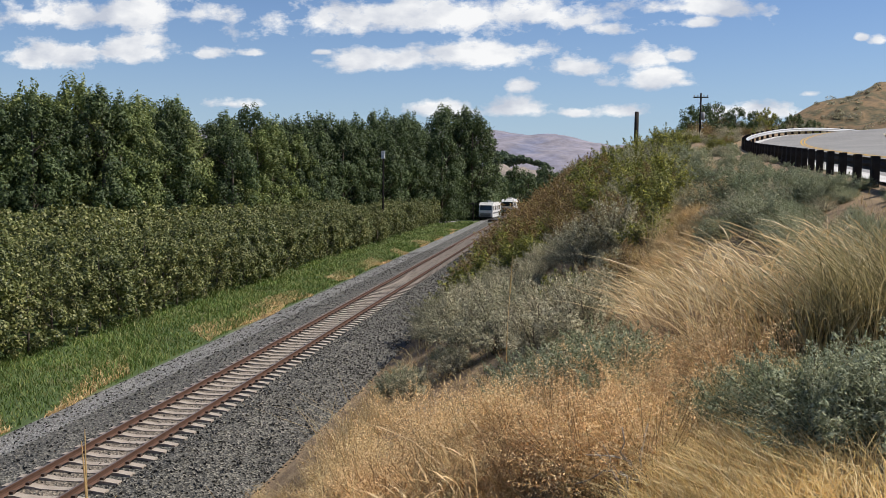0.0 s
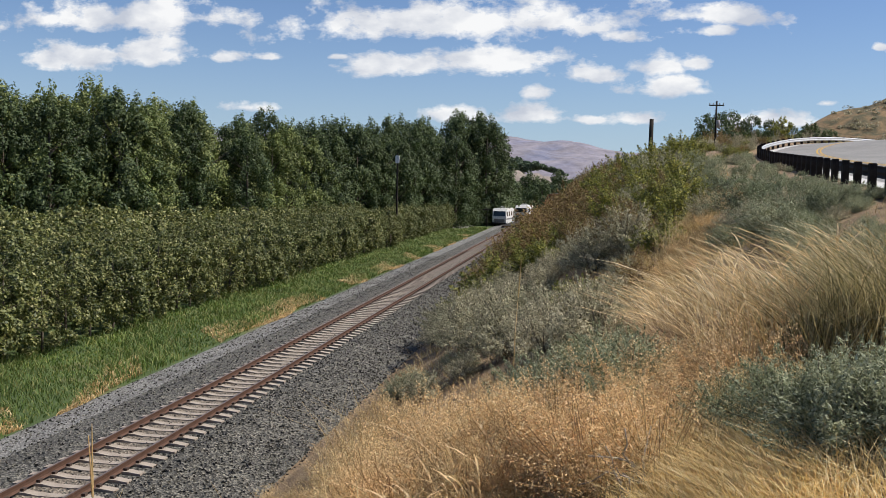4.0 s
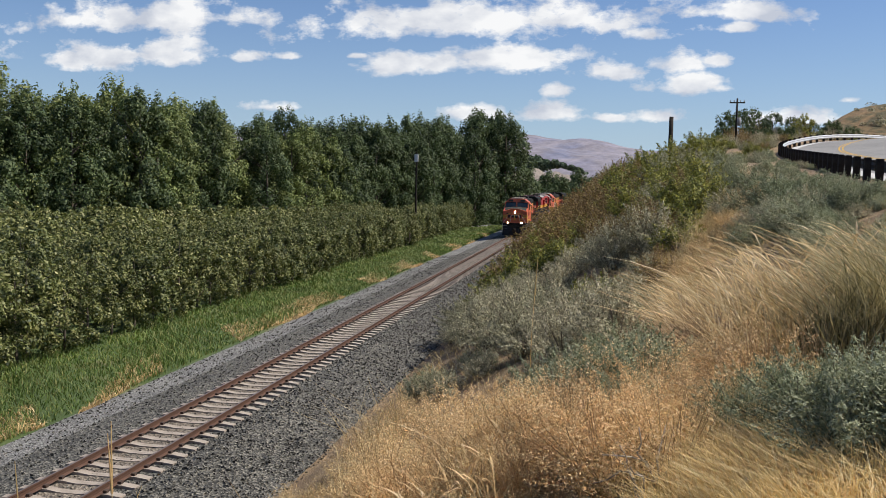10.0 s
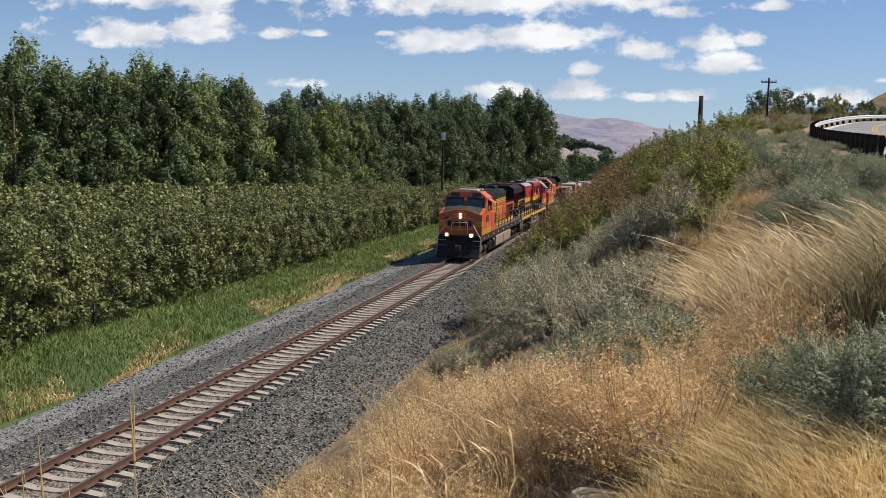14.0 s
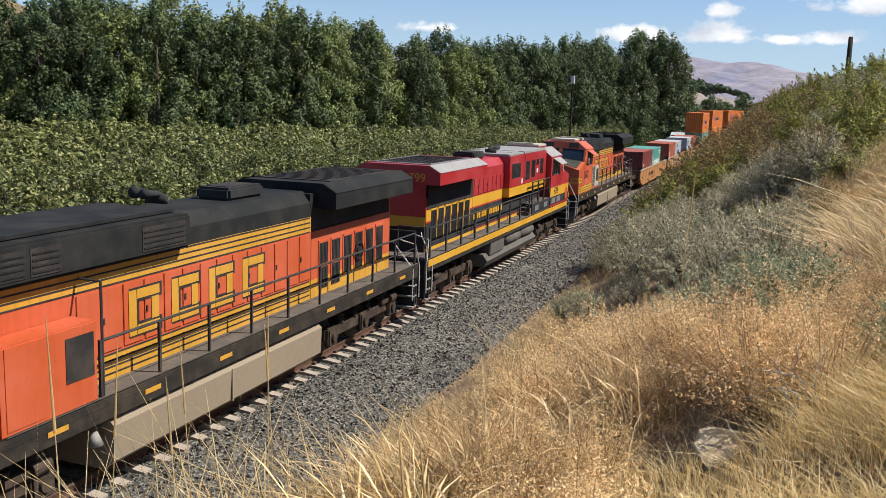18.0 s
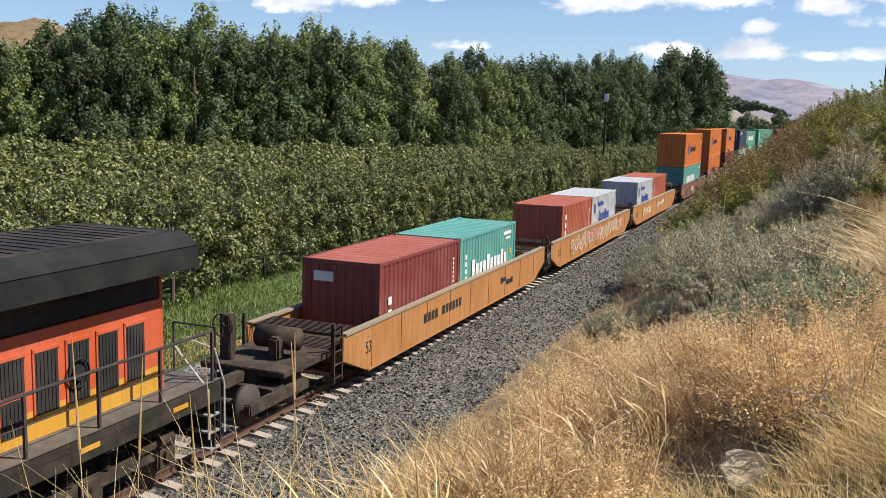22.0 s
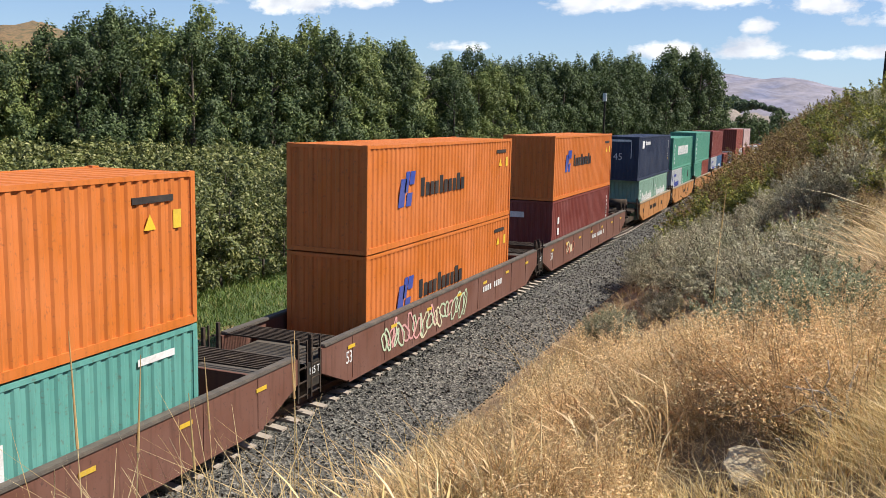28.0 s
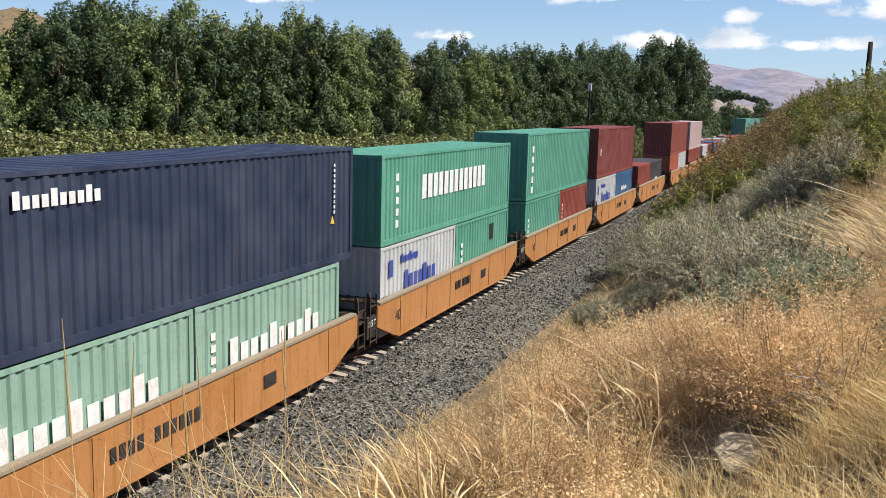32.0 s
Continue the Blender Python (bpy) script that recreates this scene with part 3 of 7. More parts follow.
# ---- railway ----
def build_track():
    track = thing("railway_track", "single railway line with rusty rails on concrete ties", "railway track", kind="structure")
    line = [(0.0, -120.0)] + [(float(swing(y)), float(y)) for y in np.linspace(140, 240, 26)] + [(11.0, 420.0)]
    bed = Mesh()
    bed.sweep([(-5.4, -0.70), (-4.6, -0.50), (-1.9, -0.07), (1.9, -0.07), (3.3, -0.38), (4.4, -0.60), (4.6, -0.9), (-5.4, -0.9)], line)
    b = part("ballast_bed", bed, M["ballast"], track, "dark grey crushed stone ballast")
    old = Mesh().sweep([(-5.42, -0.66), (-4.6, -0.495), (-3.1, -0.255), (-3.1, -0.30), (-4.6, -0.54), (-5.42, -0.74)], line)
    part("old_shoulder", old, M["old_ballast"], track, "paler dusty stone along the far shoulder")
    mid = Mesh().sweep([(-0.71, -0.10), (0.71, -0.10), (0.71, -0.058), (-0.71, -0.058)], line)
    part("dusty_four_foot", mid, M["dusty_ballast"], track, "tan dusty stone between the rails")
    rng = np.random.default_rng(3)
    # loose stones on the shoulders and between the ties
    n = 42000
    y = -22 + 92 * rng.uniform(0, 1, n) ** 1.5
    x = np.where(rng.uniform(size=n) < 0.62, rng.uniform(1.2, 4.3, n), rng.uniform(-4.9, 1.2, n))
    z = np.interp(x, [-5.4, -4.6, -1.9, 1.9, 3.3, 4.4], [-0.70, -0.50, -0.07, -0.07, -0.38, -0.60])
    me = flakes("loose_stones", np.stack([x, y, z + 0.015], 1), 0.035 + 0.015 * rng.uniform(size=n), 0.8, 0.6, M["ballast"], rng)
    tagged(part("loose_stones", me, M["ballast"], track), "loose grey stones", kind="stuff")
    for sx in (-0.755, 0.755):
        prof = [(sx - 0.075, 0.012), (sx + 0.075, 0.012), (sx + 0.06, 0.035), (sx + 0.014, 0.05), (sx + 0.014, 0.135), (sx + 0.036, 0.15), (sx + 0.034, 0.18), (sx - 0.034, 0.18), (sx - 0.036, 0.15), (sx - 0.014, 0.135), (sx - 0.014, 0.05), (sx - 0.06, 0.035)]
        r = part("rail", Mesh().sweep(prof, line), M["rail"], track, "rust-brown steel rail")
        part("rail_head", Mesh().sweep([(sx - 0.024, 0.181), (sx + 0.024, 0.181), (sx + 0.024, 0.184), (sx - 0.024, 0.184)], line), M["railtop"], r, "worn shiny running surface")
    for sx in (-0.755, 0.755):
        clips = Mesh()
        for k in range(-50, 120):
            yy = 0.6205 * k
            for s in (-0.11, 0.11):
                clips.box(sx + s - 0.045, sx + s + 0.045, yy - 0.06, yy + 0.06, 0.012, 0.075)
        tagged(part("rail_clips", clips, M["clip"], track), "rusty rail clips", kind="stuff")
    tie = Mesh()
    prof = [(-1.285, -0.16), (1.285, -0.16), (1.285, -0.03), (0.95, 0.008), (0.55, 0.008), (0.25, -0.035), (-0.25, -0.035), (-0.55, 0.008), (-0.95, 0.008), (-1.285, -0.03)]
    tie.prism(prof, "y", -0.115, 0.115)
    me = tie.data("tie", M["tie"])
    for k in range(-52, 244):
        ob = part("tie", me, M["tie"], track)
        ob.location = (0.01 * math.sin(k * 12.9) + float(swing(0.6205 * k)), 0.6205 * k, 0.004 * math.sin(k * 7.7))


build_track()


# ---- road and guard rail ----
def build_road():
    ys = np.linspace(-40, 110, 90)
    xe, ze = np.interp(ys, ROAD_Y, ROAD_X), np.interp(ys, ROAD_Y, ROAD_Z)

    def soft(a):
        k = np.ones(9) / 9
        return np.convolve(np.pad(a, 4, mode="edge"), k, "valid")

    xe, ze = soft(xe), soft(ze)
    d = np.stack([np.gradient(xe), np.gradient(ys)], 1)
    d /= np.linalg.norm(d, axis=1)[:, None]
    nrm = np.stack([d[:, 1], -d[:, 0]], 1)

    def strip(a, b, lift):
        m = Mesh()
        P = [(xe[i] + nrm[i, 0] * o, ys[i] + nrm[i, 1] * o, ze[i] + 0.05 + lift + 0.05 * o) for i in range(len(ys)) for o in (a, b)]
        Q = [(p[0], p[1], p[2] - 0.3) for p in P]
        m.add(P, [(2 * i, 2 * i + 1, 2 * i + 3, 2 * i + 2) for i in range(len(ys) - 1)])
        if lift == 0:
            m.add(P + Q, [(2 * i, 2 * i + 2, 2 * i + 2 + 2 * len(ys), 2 * i + 2 * len(ys)) for i in range(len(ys) - 1)])
        return m

    road = part("road", strip(0.6, 10.6, 0), M["asphalt"], None)
    tagged(road, "sunlit grey asphalt road climbing round a bend", "road", kind="structure")
    for o in (4.22, 4.48):
        part("centre_line", strip(o, o + 0.12, 0.012), M["yellowline"], road, "yellow painted centre line")
    part("shoulder", strip(0.25, 0.95, 0.012), M["concrete"], road, "pale concrete shoulder strip")
    rail = thing("guard_rail", "steel guard rail on dark timber posts beside the road", "guard rail")
    pts = [Vector((xe[i] + 0.1, ys[i], ze[i])) for i in range(len(ys))]
    length, acc = 0.0, [0.0]
    for a, b in zip(pts, pts[1:]):
        length += (b - a).length
        acc.append(length)

    def along(s):
        return Vector([float(np.interp(s, acc, [p[k] for p in pts])) for k in range(3)])

    s0 = 12.0
    beam, back, n = Mesh(), Mesh(), 60
    prof = [(0.0, 0.36), (0.05, 0.44), (0.0, 0.53), (0.05, 0.62), (0.0, 0.70)]
    step = (length - 6 - s0) / n
    for k in range(n):
        a, b = along(s0 + k * step), along(s0 + (k + 1) * step)
        side = Vector((b.y - a.y, a.x - b.x, 0)).normalized()
        for (o, z), (o2, z2) in zip(prof, prof[1:]):
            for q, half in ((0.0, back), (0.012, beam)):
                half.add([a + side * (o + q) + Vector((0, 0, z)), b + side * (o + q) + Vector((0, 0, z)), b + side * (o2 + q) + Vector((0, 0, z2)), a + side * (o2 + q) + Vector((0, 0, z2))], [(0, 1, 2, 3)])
    front = part("beam", beam, M["steel"], rail, "pale ribbed steel beam")
    part("beam_back", back, M["darkrail"], front, "weathered back of the beam, darkened for its shade")
    post = Mesh().box(-0.1, 0.1, -0.1, 0.1, -0.6, 0.78, 0.012).data("post", M["timber"])
    s = s0
    while s < length - 6:
        p = along(s)
        ob = part("post", post, M["timber"], rail)
        ob.location = (p.x - 0.22, p.y, p.z)
        s += 1.905


build_road()


# ---- rail vehicles ----
def start_of(t):
    """How far the leading nose stands along the line at a time."""
    return float(np.interp(t, TRAIN_T, TRAIN_Y))


TRAIN_T = (0, 2, 4, 6, 9, 11, 13, 14.5, 17, 19, 20, 22, 24, 25, 26.5, 28, 30, 32)
TRAIN_Y = (219.0, 194.0, 168.95, 143.9, 106.8, 81.8, 55.8, 35.6, 0.8, -27.6, -41.9, -70.2, -97.9, -111.5, -131.5, -151.3, -177.85, -204.5)
MOVERS = []


def on_train(ob, offset, z=0.0):
    """Lets a thing ride with the train, its middle so far behind the leading nose."""
    ob.location = (float(swing(TRAIN_Y[0] + offset)), TRAIN_Y[0] + offset, z)
    MOVERS.append((ob, offset, z))
    return ob


def motions():
    for ob, offset, z in MOVERS:
        rows = []
        for t, y in zip(TRAIN_T, TRAIN_Y):
            s = y + offset
            turn = math.degrees(math.atan(float(swing(s + 3) - swing(s - 3)) / 6))
            rows.append((t, pose(float(swing(s)), s, z, 0, 0, -turn)))
        walk(ob, rows)


P = {}
P["orange"] = painted("loco_orange_paint", (0.475, 0.085, 0.026), 0.4, 0.3, (0.1, 0.05, 0.03), 0.2)
P["yellow"] = painted("loco_yellow_paint", (0.518, 0.259, 0.022), 0.45, 0.35, (0.1, 0.06, 0.03), 0.25)
P["black"] = painted("loco_black_paint", (0.018, 0.0175, 0.017), 0.74, 0.2, (0.10, 0.085, 0.07), 0.2)
P["roof"] = dusty("sooty_roof_paint", (0.016, 0.0175, 0.0165), 0.75, 0, (0.09, 0.08, 0.068), 0.35, 1.2)
P["dkgreen"] = dusty("dark_underframe_paint", (0.026, 0.023, 0.019), 0.8, 0, (0.12, 0.09, 0.065), 0.5, 2.0)
P["deck"] = dusty("walkway_steel", (0.085, 0.072, 0.058), 0.85, 0, (0.22, 0.17, 0.125), 0.5, 2.5)
P["truck"] = dusty("dusty_bogie_steel", (0.046, 0.034, 0.026), 0.88, 0, (0.16, 0.118, 0.082), 0.6, 3.0, 20.0, 0.4)
P["tank"] = dusty("dust_covered_tank", (0.266, 0.209, 0.140), 0.85, 0, (0.22, 0.17, 0.12), 0.5, 1.0)
P["greytank"] = dusty("dusty_grey_tank", (0.085, 0.077, 0.066), 0.8, 0, (0.20, 0.16, 0.12), 0.5, 1.5)
P["red"] = painted("deep_red_paint", (0.34, 0.016, 0.018), 0.35, 0.25, (0.12, 0.05, 0.03), 0.15)
P["gold"] = painted("gold_yellow_paint", (0.562, 0.288, 0.014), 0.4, 0.2, (0.12, 0.06, 0.03), 0.15)
P["silver"] = dusty("pale_grey_roof_paint", (0.29, 0.28, 0.26), 0.6, 0, (0.2, 0.17, 0.14), 0.5, 1.5)
P["grey"] = dusty("mid_grey_grille", (0.15, 0.15, 0.15), 0.6, 0, (0.2, 0.17, 0.14), 0.5, 1.5)
P["cream"] = dusty("sun_bleached_cream", (0.446, 0.410, 0.324), 0.6, 0, (0.3, 0.25, 0.18), 0.4, 3.0)
P["white"] = dusty("white_lettering", (0.72, 0.71, 0.68), 0.6, 0, (0.35, 0.3, 0.25), 0.5, 4.0)
P["ink"] = dusty("black_lettering", (0.03, 0.028, 0.028), 0.6)
P["nosegrey"] = dusty("anti_glare_green", (0.040, 0.044, 0.038), 0.85, 0, (0.15, 0.12, 0.09), 0.4, 2.0)
P["louvre"] = dusty("dark_louvre", (0.028, 0.026, 0.025), 0.7)
P["handrail"] = dusty("handrail_black", (0.04, 0.04, 0.04), 0.6)
P["palerail"] = dusty("pale_handrail", (0.55, 0.52, 0.47), 0.6)
P["wheel"] = dusty("wheel_steel", (0.07, 0.055, 0.045), 0.7, 0.4)


def bogie(loco, yc, axles, mat):
    b = part("bogie", Mesh().box(0.92, 1.12, yc - 2.3, yc + 2.3, 0.62, 0.92, 0.03).box(-1.12, -0.92, yc - 2.3, yc + 2.3, 0.62, 0.92, 0.03).box(-0.95, 0.95, yc - 0.35, yc + 0.35, 0.55, 0.95), mat, loco, "dusty three-axle bogie frame")
    for a in axles:
        wheel = Mesh()
        for s in (-1, 1):
            wheel.rod((s * 0.68, yc + a, 0.71), (s * 0.82, yc + a, 0.71), 0.53, 24)
        wheel.rod((-0.7, yc + a, 0.71), (0.7, yc + a, 0.71), 0.09, 8)
        part("wheelset", wheel, P["wheel"], b, "steel wheels and axle", True)
        for s in (-1, 1):
            part("axle_box", Mesh().box(s * 1.12 - 0.09, s * 1.12 + 0.09, yc + a - 0.26, yc + a + 0.26, 0.44, 0.96, 0.04).rod((s * 1.2, yc + a, 0.7), (s * 1.27, yc + a, 0.7), 0.13, 12), mat, b)
    for a in (-1.3, -0.45, 0.45, 1.3):
        for s in (-1, 1):
            sp = Mesh()
            for k in range(5):
                sp.rod((s * 1.05, yc + a, 0.93 + 0.05 * k), (s * 1.05, yc + a, 0.96 + 0.05 * k), 0.11, 10)
            part("spring", sp, mat, b)
    for s in (-1, 1):
        part("brake_cylinder", Mesh().rod((s * 1.18, yc + 1.72, 1.02), (s * 1.18, yc + 2.12, 1.02), 0.13, 12).box(s * 1.15 - 0.05, s * 1.15 + 0.05, yc + 1.2, yc + 1.75, 0.92, 1.05), mat, b)
    return b


def handrail(loco, x, y0, y1, n, z0, mat, top=1.0, thin=False):
    r = part("handrail", Mesh().rod((x, y0, z0 + top), (x, y1, z0 + top), 0.028).rod((x, y0, z0 + top * 0.52), (x, y1, z0 + top * 0.52), 0.012), mat, loco, "black walkway handrail")
    for k in range(n):
        y = y0 + (y1 - y0) * k / (n - 1)
        part("stanchion", Mesh().box(x - 0.025, x + 0.025, y - (0.026 if thin else 0.055), y + (0.026 if thin else 0.055), z0 - 0.12, z0 + top + 0.02), mat, r)


def steps_at(loco, ysign, y0):
    """Corner steps with grab irons at one end."""
    for s in (-1, 1):
        st = part("steps", Mesh().box(s * 1.2 - 0.28, s * 1.2 + 0.28, y0 - 0.02, y0 + 0.02, 0.45, 1.75), P["black"], loco, "black corner steps")
        for k in range(4):
            part("tread", Mesh().box(s * 1.2 - 0.28, s * 1.2 + 0.28, y0 - 0.16, y0 + 0.16, 0.48 + 0.34 * k, 0.52 + 0.34 * k), P["silver"], st)
        for dy in (-0.24, 0.3):
            y = y0 + dy
            part("grab_iron", Mesh().pipe([(s * 1.5, y, 0.75), (s * 1.5, y, 1.75), (s * (1.45 - 0.45 * (dy < 0)), y - ysign * 0.25, 2.5), (s * 0.95, y - ysign * 0.3, 2.62)], 0.02), P["palerail"], loco, "pale bent grab iron")


def hood_doors(loco, x, y0, y1, z0, z1, n, mat):
    """Upright door seams along the hood, standing a little proud."""
    for k in range(n):
        a, b = y0 + (y1 - y0) * k / n + 0.03, y0 + (y1 - y0) * (k + 1) / n - 0.03
        door = part("hood_door", Mesh().box(min(x, x * 1.019), max(x, x * 1.019), a, b, z0 + 0.02, z1 - 0.02, 0.006), mat, loco)
        if k % 2:
            part("latch", Mesh().box(min(x * 1.019, x * 1.04), max(x * 1.019, x * 1.04), a + 0.03, a + 0.07, (z0 + z1) / 2 - 0.06, (z0 + z1) / 2 + 0.06), P["louvre"], door)


def locomotive(scheme, number, label):
    """Six-axle wide-cab diesel, nose towards -y, middle at the origin."""
    L = thing("locomotive", label, "locomotive", "freight train locomotives")
    body, band, low, roof, wing, cabroof = scheme["body"], scheme["band"], scheme["low"], scheme["roof"], scheme["wing"], scheme["cabroof"]
    part("frame", Mesh().box(-1.50, 1.50, -10.2, 10.75, 1.42, 1.86, 0.03).box(-0.5, 0.5, -10.6, 11.0, 1.0, 1.5), P["dkgreen"], L, "dark dusty underframe")
    for s in (-1, 1):
        part("sill_stripe", Mesh().box(s * 1.504 - 0.004, s * 1.504 + 0.004, -10.1, 10.7, *scheme["sill_z"]), scheme["sill"], L)
    part("walkway", Mesh().box(-1.49, 1.49, -6.0, 10.74, 1.861, 1.885), P["deck"], L, "dusty steel walkway")
    # couplers
    for e, y in ((-1, -10.6), (1, 10.95)):
        part("coupler", Mesh().box(-0.12, 0.12, min(y, y + e * 0.55), max(y, y + e * 0.55), 0.86, 1.12, 0.03).box(-0.22, 0.22, y + e * 0.3 - 0.16, y + e * 0.3 + 0.16, 0.8, 1.2, 0.05), P["truck"], L, "rusty knuckle coupler")
    part("pilot", Mesh().prism([(-10.72, 0.32), (-10.92, 0.40), (-10.66, 0.98), (-10.55, 1.42), (-10.3, 1.42), (-10.3, 0.32)], "x", -1.45, 1.45), P["black"], L, "black snow plough pilot")
    part("rear_plate", Mesh().box(-1.45, 1.45, 10.75, 10.85, 0.55, 1.86, 0.02), P["black"], L)
    for s in (-1, 1):
        for yy in (-10.75, 10.95):
            part("air_hose", Mesh().pipe([(s * 0.5, yy, 1.2), (s * 0.55, yy - 0.12, 0.85), (s * 0.42, yy - 0.1, 0.55)], 0.03), P["black"], L)
    # fuel tank
    T = scheme["tank"]
    if scheme["round_tank"]:
        part("fuel_tank", Mesh().prism([(-1.35, 0.5), (1.35, 0.5), (1.5, 0.75), (1.3, 1.0), (-1.3, 1.0), (-1.5, 0.75)], "y", -3.6, 4.1), T, L, "dusty grey fuel tank")
        for s in (-1, 1):
            for a in (-3.2, -0.9):
                part("air_reservoir", Mesh().rod((s * 1.28, a, 1.18), (s * 1.28, a + 2.0, 1.18), 0.22, 16), T, L, "grey air reservoir", True)
        part("equipment_box", Mesh().box(-1.46, 1.46, 1.6, 3.6, 0.9, 1.42, 0.03), T, L)
    else:
        part("fuel_tank", Mesh().prism([(-1.25, 0.45), (1.25, 0.45), (1.47, 0.62), (1.5, 1.28), (1.38, 1.38), (-1.38, 1.38), (-1.5, 1.28), (-1.47, 0.62)], "y", -3.65, 4.15), T, L, "dust-covered tan fuel tank")
        for s in (-1, 1):
            part("tank_seam", Mesh().box(s * 1.505 - 0.012, s * 1.505 + 0.012, 0.05, 0.10, 0.6, 1.3), T, L)
            part("fuel_filler", Mesh().rod((s * 1.3, 2.2, 1.36), (s * 1.42, 2.2, 1.55), 0.06, 8), P["black"], L)
    part("bell", Mesh().rod((1.33, -3.95, 1.02), (1.33, -3.95, 1.26), 0.15, 12, 0.05), P["silver"], L, "small brass bell", True)
    bogie(L, -7.0, (-2.0, 0.0, 2.0), P["truck"])
    bogie(L, 7.4, (-2.0, 0.0, 2.0), P["truck"])
    # nose: flat front, sloping top
    part("nose", Mesh().add(
        [(-1.5, -10.25, 1.86), (1.5, -10.25, 1.86), (1.5, -10.25, 3.28), (0.35, -10.32, 3.62), (-0.35, -10.32, 3.62), (-1.5, -10.25, 3.28),
         (-1.5, -8.75, 1.86), (1.5, -8.75, 1.86), (1.5, -8.75, 3.66), (0.35, -8.75, 3.80), (-0.35, -8.75, 3.80), (-1.5, -8.75, 3.66)],
        [(0, 1, 2, 3, 4, 5), (0, 6, 7, 1), (1, 7, 8, 2), (5, 11, 6, 0), (2, 8, 9, 3), (3, 9, 10, 4), (4, 10, 11, 5), (6, 11, 10, 9, 8, 7)]), scheme["nose"], L, scheme["nose_label"])
    part("anti_glare_panel", Mesh().add([(-1.3, -10.12, 3.385), (1.3, -10.12, 3.385), (0.35, -10.22, 3.65), (-0.35, -10.22, 3.65), (1.35, -8.8, 3.70), (0.35, -8.8, 3.815), (-0.35, -8.8, 3.815), (-1.35, -8.8, 3.70)],
        [(1, 4, 5, 2), (2, 5, 6, 3), (3, 6, 7, 0)]), scheme["glare"], L)
    # cab
    cab = part("cab", Mesh().add(
        [(-1.5, -8.75, 1.86), (1.5, -8.75, 1.86), (1.5, -8.75, 3.66), (-1.5, -8.75, 3.66), (1.5, -8.42, 4.36), (-1.5, -8.42, 4.36), (0.95, -8.30, 4.78), (-0.95, -8.30, 4.78),
         (-1.5, -6.15, 1.86), (1.5, -6.15, 1.86), (1.5, -6.15, 4.36), (-1.5, -6.15, 4.36), (0.95, -6.15, 4.78), (-0.95, -6.15, 4.78)],
        [(0, 1, 2, 3), (3, 2, 4, 5), (5, 4, 6, 7), (1, 9, 10, 4, 2), (0, 3, 5, 11, 8), (4, 10, 12, 6), (5, 7, 13, 11), (6, 12, 13, 7), (8, 11, 13, 12, 10, 9), (0, 8, 9, 1)]), body, L, "wide cab with big windscreens")
    for s in (-1, 1):
        part("roof_flank", Mesh().add([(s * 1.515, -8.40, 4.375), (s * 1.515, -6.13, 4.375), (s * 0.96, -6.13, 4.795), (s * 0.96, -8.28, 4.795)], [(0, 1, 2, 3)]), cabroof, cab)
        ws = Mesh().add([(s * 0.12, -8.755, 3.86), (s * 1.36, -8.72, 3.74), (s * 1.34, -8.45, 4.32), (s * 0.12, -8.46, 4.36)], [(0, 1, 2, 3)])
        part("windscreen", ws, M["glass"], cab, "dark windscreen")
        fr = Mesh().pipe([(s * 0.10, -8.77, 3.83), (s * 1.39, -8.735, 3.70), (s * 1.37, -8.455, 4.34), (s * 0.10, -8.47, 4.38), (s * 0.10, -8.77, 3.83)], 0.022, 5)
        part("windscreen_seal", fr, P["black"], cab)
        part("number_board", Mesh().prism([(-8.46, 4.46), (-8.36, 4.72), (-8.2, 4.72), (-8.3, 4.46)], "x", min(s * 0.45, s * 1.05), max(s * 0.45, s * 1.05)), P["black"], cab, "black number board")
        sw = Mesh().box(s * 1.503 - 0.006, s * 1.503 + 0.006, -7.95, -6.45, 3.45, 4.18)
        win = part("side_window", sw, M["glass"], cab, "dark cab side window")
        for ya in (-7.95, -7.45, -6.95, -6.45):
            part("window_bar", Mesh().box(s * 1.515 - 0.012, s * 1.515 + 0.012, ya - 0.025, ya + 0.025, 3.42, 4.2), P["silver"] if ya in (-7.45, -6.95) else P["black"], win)
        part("sun_shade", Mesh().add([(s * 1.5, -7.95, 4.30), (s * 1.5, -6.5, 4.30), (s * 1.92, -6.6, 4.02), (s * 1.92, -7.85, 4.02), (s * 1.5, -7.95, 4.28), (s * 1.5, -6.5, 4.28), (s * 1.92, -6.6, 4.0), (s * 1.92, -7.85, 4.0)],
            [(0, 1, 2, 3), (4, 7, 6, 5), (0, 3, 7, 4), (1, 5, 6, 2), (2, 6, 7, 3)]), cabroof, cab, "sun shade over the side window")
        part("mirror", Mesh().box(s * 1.62 - 0.03, s * 1.62 + 0.03, -8.22, -8.1, 3.55, 3.85), P["cream"], cab)
    part("cab_step_stripe", Mesh().box(1.503, 1.509, -10.2, -6.15, 1.90, 2.32), band, L, "yellow stripe along the cab")
    if scheme["nose_badge"]:
        for z in (1.90, 2.03, 2.16, 2.30):
            part("pin_stripe", Mesh().box(1.510, 1.513, -10.2, -6.15, z, z + 0.022), P["ink"], L)
        for z in (2.48, 2.655, 2.82):
            part("pin_stripe", Mesh().box(1.510, 1.513, -10.2, -9.33, z, z + 0.02), P["ink"], L)
        part("cab_door", Mesh().box(1.502, 1.512, -6.0, -5.2, 1.95, 3.25, 0.003), body, L, "narrow service door")
        part("cab_seam", Mesh().box(1.503, 1.508, -8.62, -8.60, 1.9, 3.6), P["ink"], L)
        part("step_light", Mesh().box(1.51, 1.53, -7.6, -7.3, 1.60, 1.70), P["yellow"], L)
